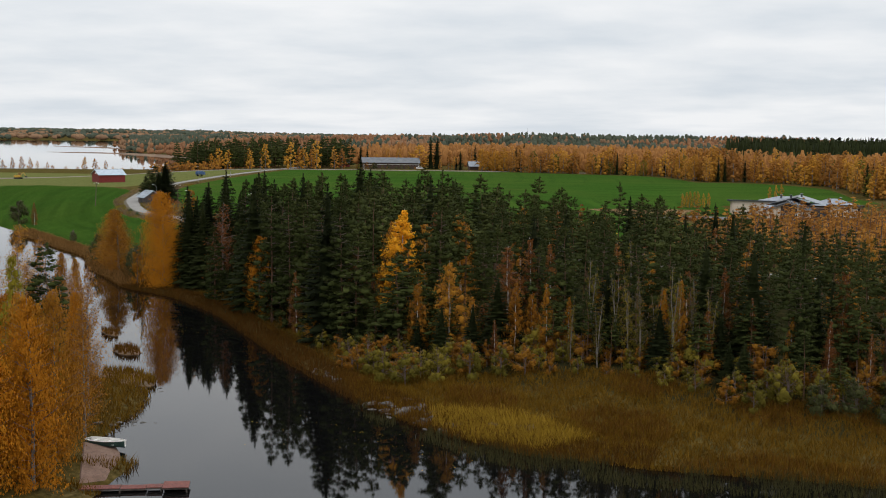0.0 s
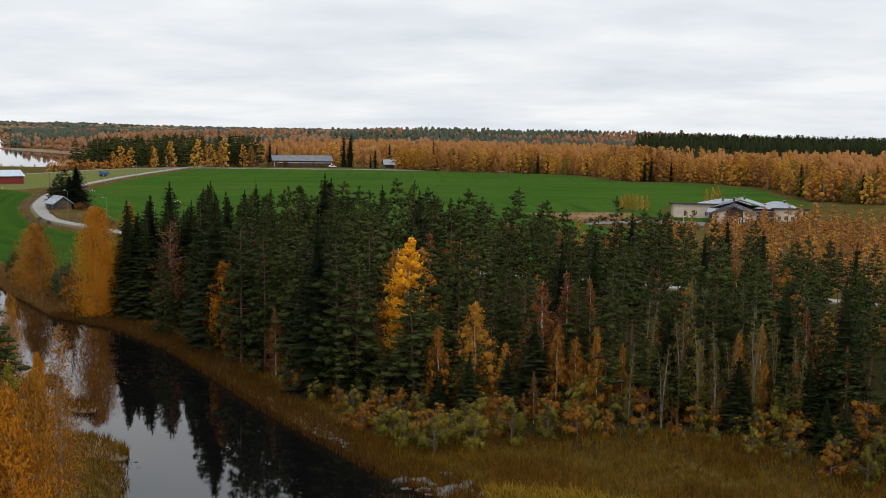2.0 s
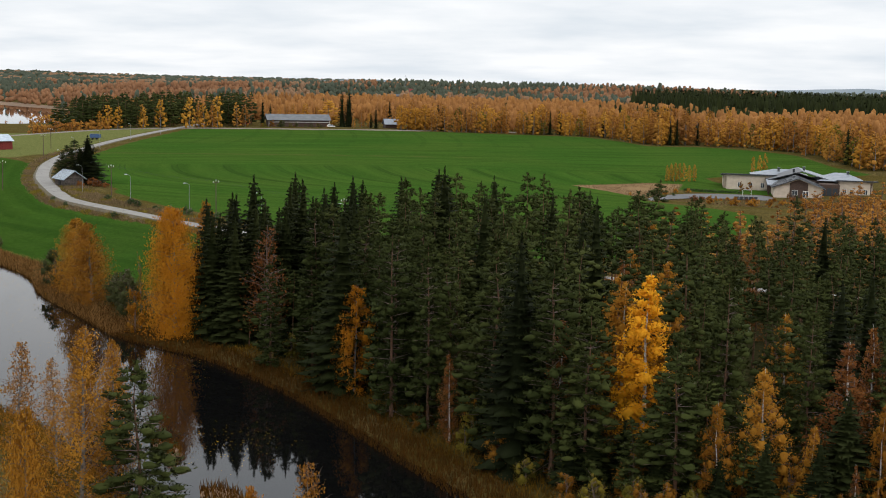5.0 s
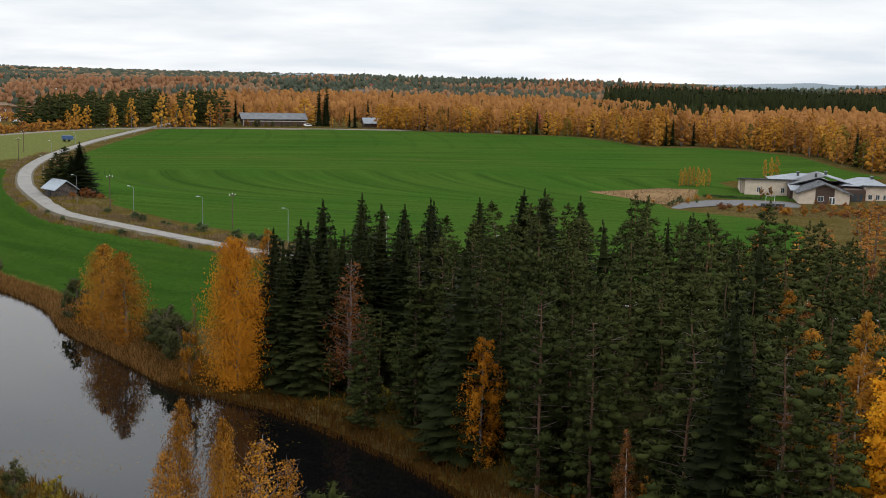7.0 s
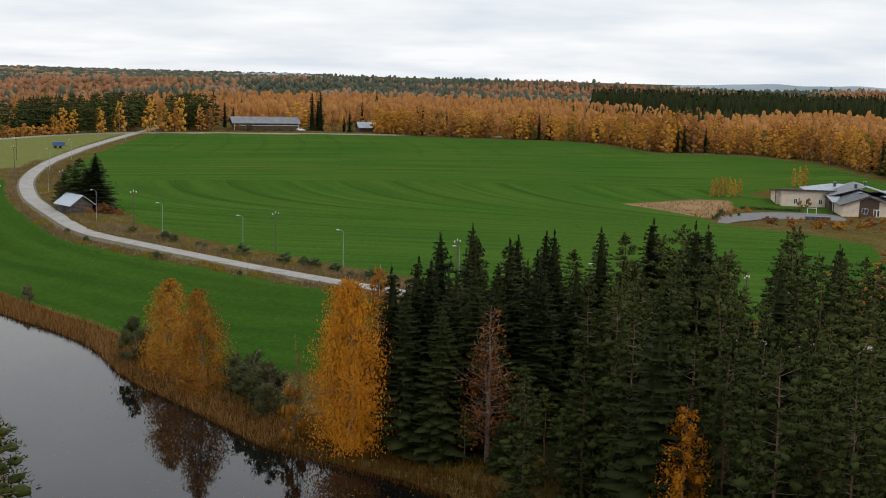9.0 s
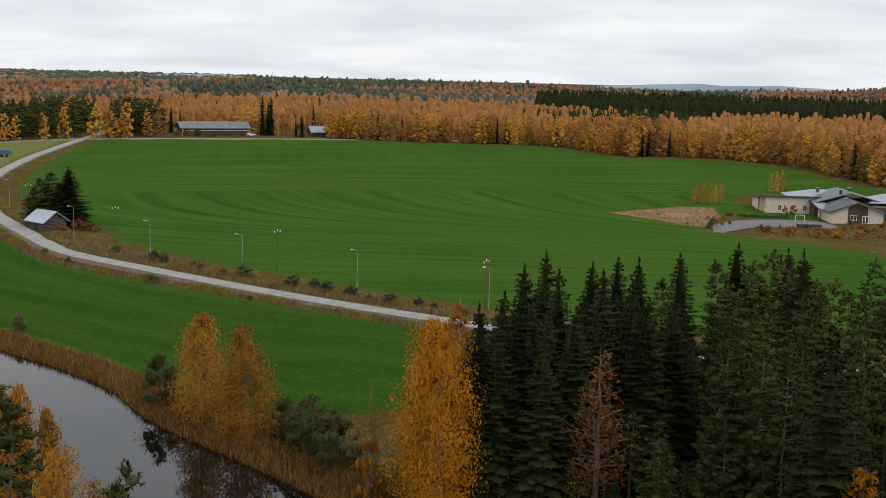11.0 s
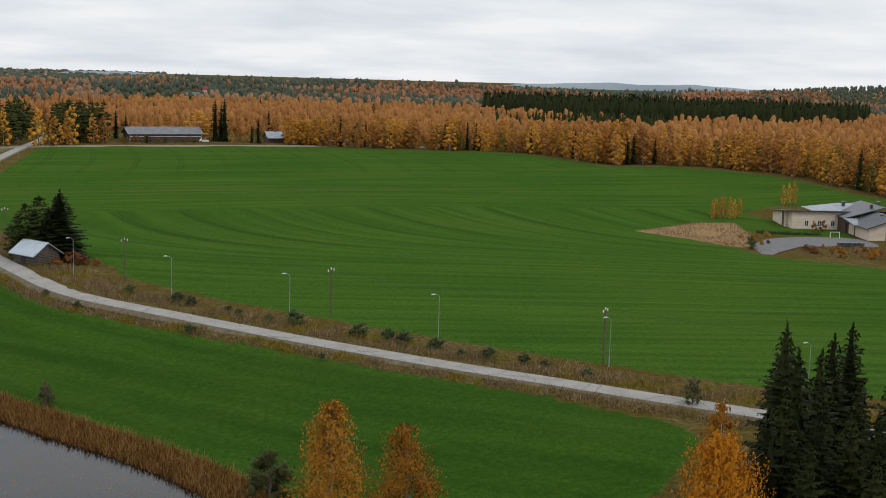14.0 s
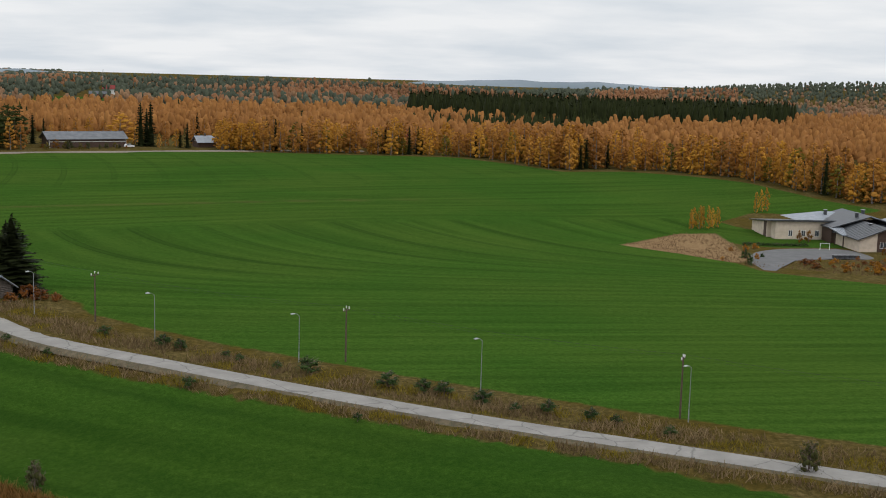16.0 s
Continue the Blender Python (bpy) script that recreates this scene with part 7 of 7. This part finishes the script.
M_STRAW = leaf_material("pale_straw", ((0.0, (0.10, 0.060, 0.030)), (0.5, (0.17, 0.108, 0.058)), (1.0, (0.25, 0.165, 0.095))), 0.8, 0.15, 0.2, 0.8, 0.1)
M_GOLDSEDGE = leaf_material("golden_sedge", ((0.0, (0.15, 0.085, 0.010)), (0.5, (0.30, 0.185, 0.020)), (1.0, (0.46, 0.30, 0.045))), 0.8, 0.2)
M_DRYREED = leaf_material("straw_reeds", ((0.0, (0.085, 0.042, 0.012)), (0.5, (0.19, 0.098, 0.030)), (1.0, (0.32, 0.185, 0.07))), 0.8, 0.2)
M_RUSH = leaf_material("dark_rushes", ((0.0, (0.02, 0.02, 0.008)), (0.5, (0.05, 0.045, 0.016)), (1.0, (0.10, 0.085, 0.03))), 0.8, 0.1)


def blades(xy, z, h, width, seed, lean=0.25):
    """Upright narrow blades, one for each place."""
    g = np.random.default_rng(seed)
    m = len(xy)
    az = g.uniform(0, 6.283, m)
    hh = h * g.uniform(0.55, 1.25, m)
    w = width * g.uniform(0.6, 1.4, m)
    base = np.column_stack([xy, z])
    a = base + np.column_stack([np.cos(az) * w, np.sin(az) * w, np.zeros(m) - 0.05])
    b = base - np.column_stack([np.cos(az) * w, np.sin(az) * w, np.zeros(m) + 0.05])
    tip = base + np.column_stack([g.normal(0, lean, m) * hh, g.normal(0, lean, m) * hh, hh])
    return np.stack([a, b, tip], 1).reshape(-1, 3), np.arange(3 * m).reshape(-1, 3)


def sown(poly, per, seed, keep=None):
    g = np.random.default_rng(seed)
    xs, ys = [p[0] for p in poly], [p[1] for p in poly]
    n = int((max(xs) - min(xs)) * (max(ys) - min(ys)) * per)
    a = np.column_stack([g.uniform(min(xs), max(xs), n), g.uniform(min(ys), max(ys), n)])
    a = a[signed(poly, a[:, 0], a[:, 1]) > 0]
    return a if keep is None else a[keep(a[:, 0], a[:, 1])]


def patchy(scale, level, seed):
    def keep(x, y):
        v = np.array([noise.noise(Vector((p * scale, q * scale, seed))) for p, q in zip(x, y)])
        return v > level
    return keep


def build_reeds():
    bank = smooth(BANK_FOREST[2:24], 4)
    strip_in = [(x + 4.0 * nx, y + 4.0 * ny) for (x, y), (nx, ny) in zip(bank, offsets_of(bank))]
    strip = [(x - 1.2 * nx, y - 1.2 * ny) for (x, y), (nx, ny) in zip(bank, offsets_of(bank))] + strip_in[::-1]
    a = sown(strip, 20, 71)
    v, f = blades(a, np.maximum(ground(a[:, 0], a[:, 1]), -0.05), 1.0, 0.04, 72)
    tagged(link_mesh("reeds", v, f, M_REED), "dry red-brown reeds along the river bank", "reeds", kind="stuff")
    bay = smooth(BANK_FOREST[2:11], 4)
    side = offsets_of(bay)
    strip = [(x - 1.0 * nx, y - 1.0 * ny) for (x, y), (nx, ny) in zip(bay, side)] + [(x + 4.5 * nx, y + 4.5 * ny) for (x, y), (nx, ny) in zip(bay, side)][::-1]
    a = sown(strip, 26, 88)
    v, f = blades(a, np.maximum(ground(a[:, 0], a[:, 1]), -0.05), 0.95, 0.05, 89, 0.4)
    tagged(link_mesh("reeds", v, f, M_DRYREED), "tall straw-coloured reeds round the bay", "reeds", kind="stuff")
    wide_strip = [(x + 3.0 * nx, y + 3.0 * ny) for (x, y), (nx, ny) in zip(bank, offsets_of(bank))] + [(x + 8.5 * nx, y + 8.5 * ny) for (x, y), (nx, ny) in zip(bank, offsets_of(bank))][::-1]
    a = sown(wide_strip, 14, 73, lambda x, y: signed(FIELD_SOUTH, x, y) < -0.3)
    v, f = blades(a, ground(a[:, 0], a[:, 1]), 0.65, 0.05, 74, 0.45)
    tagged(link_mesh("bank_grass", v, f, M_SEDGE), "tall yellowed grass on the river bank", "grass", kind="stuff")
    lawn = [(104, -8), (112, -11), (124, -10.5), (138, -10.5), (150, -14), (165, -17), (180, -21), (180, -40), (165, -38.5), (148, -39.5), (136, -38.5), (127, -34), (119, -28), (111, -20)]
    a = sown(lawn, 26, 75)
    v, f = blades(a, np.maximum(ground(a[:, 0], a[:, 1]), -0.05), 0.7, 0.05, 76, 0.45)
    tagged(link_mesh("sedge", v, f, M_SEDGE), "golden sedge meadow between wood and water", "grass", kind="stuff")
    a = sown(lawn, 20, 78, patchy(0.09, 0.05, 2.0))
    v, f = blades(a, np.maximum(ground(a[:, 0], a[:, 1]), -0.05), 0.9, 0.045, 79, 0.35)
    tagged(link_mesh("reeds", v, f, M_REED), "rust-brown reed patches in the sedge meadow", "reeds", kind="stuff")
    tuft = [(122, -25), (128, -26), (136, -29), (141, -33), (137, -37), (130, -35.5), (124, -31)]
    a = sown(tuft, 34, 86)
    v, f = blades(a, np.maximum(ground(a[:, 0], a[:, 1]), -0.05), 1.15, 0.06, 87, 0.4)
    tagged(link_mesh("sedge", v, f, M_GOLDSEDGE), "bright golden sedge tuft beside the stones", "grass", kind="stuff")
    wet = [(112, -22), (119, -28), (127, -34), (136, -38), (148, -39), (160, -37), (180, -39), (182, -46), (160, -45), (146, -46), (132, -42), (122, -35), (113, -27)]
    a = sown(wet, 16, 80, patchy(0.16, -0.16, 5.0))
    v, f = blades(a, np.full(len(a), -0.05), 0.95, 0.035, 81, 0.14)
    tagged(link_mesh("rushes", v, f, M_RUSH), "thin dark rushes standing in the shallows", "rushes", kind="stuff")
    near = smooth(BANK_NEAR[5:19], 4)
    side = offsets_of(near)
    strip = [(x - 0.5 * nx, y - 0.5 * ny) for (x, y), (nx, ny) in zip(near, side)] + [(x + 7 * nx, y + 7 * ny) for (x, y), (nx, ny) in zip(near, side)][::-1]
    a = sown(strip, 14, 82, lambda x, y: ((x - 96) ** 2 + (y + 51) ** 2 > 30) & (np.abs(y + 60) > 2.5))
    v, f = blades(a, ground(a[:, 0], a[:, 1]), 0.8, 0.05, 83, 0.4)
    tagged(link_mesh("bank_grass", v, f, M_SEDGE), "yellow-green grass on the near bank", "grass", kind="stuff")


def build_verge_grass():
    """Dry tufts along both sides of the road, in the heath by the school and at the field's edges."""
    g = np.random.default_rng(91)
    line = np.array(smooth(ROAD, 2.0))
    line = line[(line[:, 1] < 330) & (line[:, 0] < 75)]
    d = np.gradient(line, axis=0)
    d /= np.linalg.norm(d, axis=1)[:, None]
    nrm = np.column_stack([-d[:, 1], d[:, 0]])
    i = g.integers(0, len(line), 30000)
    side = np.where(g.uniform(size=30000) < 0.6, 1, -1)
    off = np.where(side > 0, g.uniform(2.9, 9.5, 30000), g.uniform(2.6, 5.4, 30000))
    a = line[i] + nrm[i] * (side * off)[:, None] + g.normal(0, 0.8, (30000, 2))
    a = a[(along(ROAD, a[:, 0], a[:, 1]) > 2.7) & (np.maximum(signed(FIELD_NORTH, a[:, 0], a[:, 1]), signed(FIELD_SOUTH, a[:, 0], a[:, 1])) < 0.8)]
    keep = patchy(0.11, -0.45, 4.0)(a[:, 0], a[:, 1])
    a = a[keep]
    green = patchy(0.16, 0.12, 9.0)(a[:, 0], a[:, 1])
    v, f = blades(a[~green], ground(a[~green, 0], a[~green, 1]) - 0.15, 0.75, 0.06, 92, 0.5)
    tagged(link_mesh("verge_grass", v, f, M_DRYGRASS), "dry straw-coloured grass tufts along the road verge", "grass", kind="stuff")
    v, f = blades(a[green], ground(a[green, 0], a[green, 1]) - 0.15, 0.55, 0.07, 93, 0.5)
    tagged(link_mesh("verge_grass", v, f, M_OLIVE), "green and yellow weeds along the road verge", "grass", kind="stuff")
    heath = [(84, 285), (96, 275), (105, 262), (108, 256), (116, 255), (126, 247), (140, 243), (156, 241), (188, 245), (190, 278), (158, 283), (148, 274), (136, 273), (126, 270), (118, 264), (112, 272), (118, 298), (120, 316), (108, 312), (97, 300)]
    a = sown(heath, 2.6, 94, patchy(0.10, -0.3, 6.0))
    v, f = blades(a, ground(a[:, 0], a[:, 1]) - 0.1, 0.45, 0.12, 95, 0.6)
    tagged(link_mesh("dry_grass", v, f, M_STRAW), "pale dry grass on the waste ground by the school", "grass", kind="stuff")


def offsets_of(line):
    """Unit normals on the right of a line's run, away from the river."""
    p = np.array(line)
    d = np.gradient(p, axis=0)
    d /= np.linalg.norm(d, axis=1)[:, None]
    return [(-dy, dx) for dx, dy in d]


build_reeds()
build_verge_grass()


def build_islet(x, y, a, b, turn, seed):
    """A tussock of grass in the river."""
    g = np.random.default_rng(seed)
    e = thing("grass_islet", x, y, turn, "small grassy tussock islet in the river", "islet", z=0.0, group="islets")
    vs, fs, k = [], [], 18
    for r, z in ((1.05, -0.4), (1.0, 0.12), (0.7, 0.3), (0.3, 0.38)):
        vs += [(a * r * math.cos(6.283 * i / k) * (1 + 0.1 * math.sin(3.3 * i + seed)), b * r * math.sin(6.283 * i / k) * (1 + 0.1 * math.cos(2.1 * i)), z) for i in range(k)]
    fs = [(r * k + i, r * k + (i + 1) % k, (r + 1) * k + (i + 1) % k, (r + 1) * k + i) for r in range(3) for i in range(k)] + [tuple(range(3 * k, 4 * k))]
    part("mound", (vs, fs), M_SPIT, e)
    n = int(a * b * 55)
    q = g.uniform(0, 6.283, n)
    rr = np.sqrt(g.uniform(0, 1, n))
    xy = np.column_stack([a * rr * np.cos(q), b * rr * np.sin(q)])
    part("grass", blades(xy, np.full(n, 0.15), 1.0, 0.08, seed + 1), M_SEDGE if seed % 2 else M_REED, e)


build_islet(80.5, -19.5, 6.0, 2.4, -35, 91)
build_islet(70.5, -3.5, 3.2, 1.6, -40, 92)
build_islet(60, 9, 3.0, 0.9, -42, 94)


def build_floating_leaves():
    g = np.random.default_rng(97)
    out = []
    for cx, cy, sx, sy, n in ((34, 42, 7, 5, 200), (47, 42, 4, 3, 110), (-6, 92, 6, 5, 300), (-16, 98, 9, 6, 700), (-22, 108, 7, 5, 500), (4, 78, 6, 6, 300), (10, 62, 12, 8, 260), (28, 27, 6, 2.0, 420), (66, 12, 3, 4, 160), (120, -38, 8, 4, 60)):
        out.append(np.column_stack([g.normal(cx, sx, n), g.normal(cy, sy, n)]))
    a = np.concatenate(out)
    a = a[signed(RIVER, a[:, 0], a[:, 1]) > 0.3]
    m = len(a)
    r, az = g.uniform(0.04, 0.11, m), g.uniform(0, 6.283, m)
    q = np.stack([np.column_stack([a[:, 0] + r * np.cos(az + k), a[:, 1] + r * np.sin(az + k) * 0.7, np.full(m, 0.012)]) for k in (0, 1.57, 3.14, 4.71)], 1).reshape(-1, 3)
    ob = link_mesh("floating_leaves", q, np.arange(4 * m).reshape(-1, 4), M_GOLDSEDGE)
    tagged(ob, "fallen yellow leaves drifting on the water", "leaves", kind="stuff")


build_floating_leaves()


# ---- machines left in the fields ----
def wheel(parent, x, y, r, w):
    t = part("wheel", limb((x, y - w / 2, r), (x, y + w / 2, r), r, r, 12), M_BLACK, parent)
    part("rim", limb((x, y - w / 2 - 0.02, r), (x, y + w / 2 + 0.02, r), r * 0.55, r * 0.55, 10), M_GALV, t)


def build_trailer():
    e = thing("farm_trailer", -121.5, 380, 20, "blue farm trailer parked in the stubble", "trailer")
    part("body", merge([box(-2.2, 2.2, -1.1, 1.1, 0.8, 1.0), box(-2.2, 2.2, -1.1, -1.0, 1.0, 2.1), box(-2.2, 2.2, 1.0, 1.1, 1.0, 2.1), box(-2.2, -2.1, -1, 1, 1.0, 2.1), box(2.1, 2.2, -1, 1, 1.0, 1.7)]), M_BLUE, e)
    part("load", merge([box(-2.0, 1.4, -0.95, 0.95, 1.05, 2.35)]), M_BLUE, e, "dark blue covered load")
    part("drawbar", limb((2.2, 0, 0.8), (3.6, 0, 0.55), 0.07, 0.05, 6), M_BLACK, e)
    for x in (-1.2, 0.6):
        for y in (-1.15, 1.15):
            wheel(e, x, y, 0.48, 0.3)


build_trailer()


def build_digger():
    e = thing("excavator", -199, 345, 10, "small yellow excavator standing on the stubble", "excavator")
    for y in (-0.9, 0.9):
        part("track", merge([box(-1.5, 1.5, y - 0.25, y + 0.25, 0.1, 0.75), limb((-1.5, y - 0.25, 0.42), (-1.5, y + 0.25, 0.42), 0.34, 0.34, 10), limb((1.5, y - 0.25, 0.42), (1.5, y + 0.25, 0.42), 0.34, 0.34, 10)]), M_BLACK, e)
    part("body", box(-1.7, 1.0, -1.1, 1.1, 0.85, 1.9), M_YELLOWPAINT, e)
    cab = part("cab", box(-0.2, 1.1, 0.1, 1.1, 1.9, 2.9), M_YELLOWPAINT, e)
    part("pane", box(-0.1, 1.12, 0.08, 1.12, 2.1, 2.7), M_GLASS, cab)
    part("boom", merge([limb((0.9, -0.3, 1.6), (2.6, -0.3, 3.2), 0.16, 0.14, 6), limb((2.6, -0.3, 3.2), (3.9, -0.3, 1.6), 0.13, 0.11, 6)]), M_YELLOWPAINT, e)
    part("bucket", box(3.6, 4.3, -0.65, 0.05, 0.9, 1.6), M_BLACK, e)


build_digger()


def build_car():
    e = thing("car", -60.0, 535.5, 30, "white car parked beside the barn", "car")
    side = [(-2.1, 0.35), (2.1, 0.35), (2.15, 0.8), (1.2, 0.95), (0.6, 1.45), (-1.3, 1.45), (-2.0, 0.95)]
    part("body", prism(side, -0.85, 0.85), M_WHITEPAINT, e)
    part("window", prism([(1.05, 0.97), (0.55, 1.38), (-1.2, 1.38), (-1.75, 0.97)], -0.87, 0.87), M_GLASS, e)
    for x in (-1.35, 1.35):
        for y in (-0.8, 0.8):
            wheel(e, x, y, 0.32, 0.2)


build_car()


def build_mast():
    e = thing("radio_mast", -173.4, 1317, 0, "thin grey lattice radio mast on the wooded ridge", "mast")
    h = 31
    for k in range(3):
        a = 2.094 * k
        part("leg", limb((1.3 * math.cos(a), 1.3 * math.sin(a), -1), (0.35 * math.cos(a), 0.35 * math.sin(a), h - 14), 0.12, 0.1, 5), M_GALV, e)
    for i in range(8):
        z0, z1 = i * 3.0, (i + 1) * 3.0
        r0, r1 = 1.3 - 0.95 * z0 / 24, 1.3 - 0.95 * z1 / 24
        for k in range(3):
            a, b = 2.094 * k, 2.094 * (k + 1)
            part("brace", limb((r0 * math.cos(a), r0 * math.sin(a), z0), (r1 * math.cos(b), r1 * math.sin(b), z1), 0.06, 0.06, 4), M_GALV, e)


build_mast()
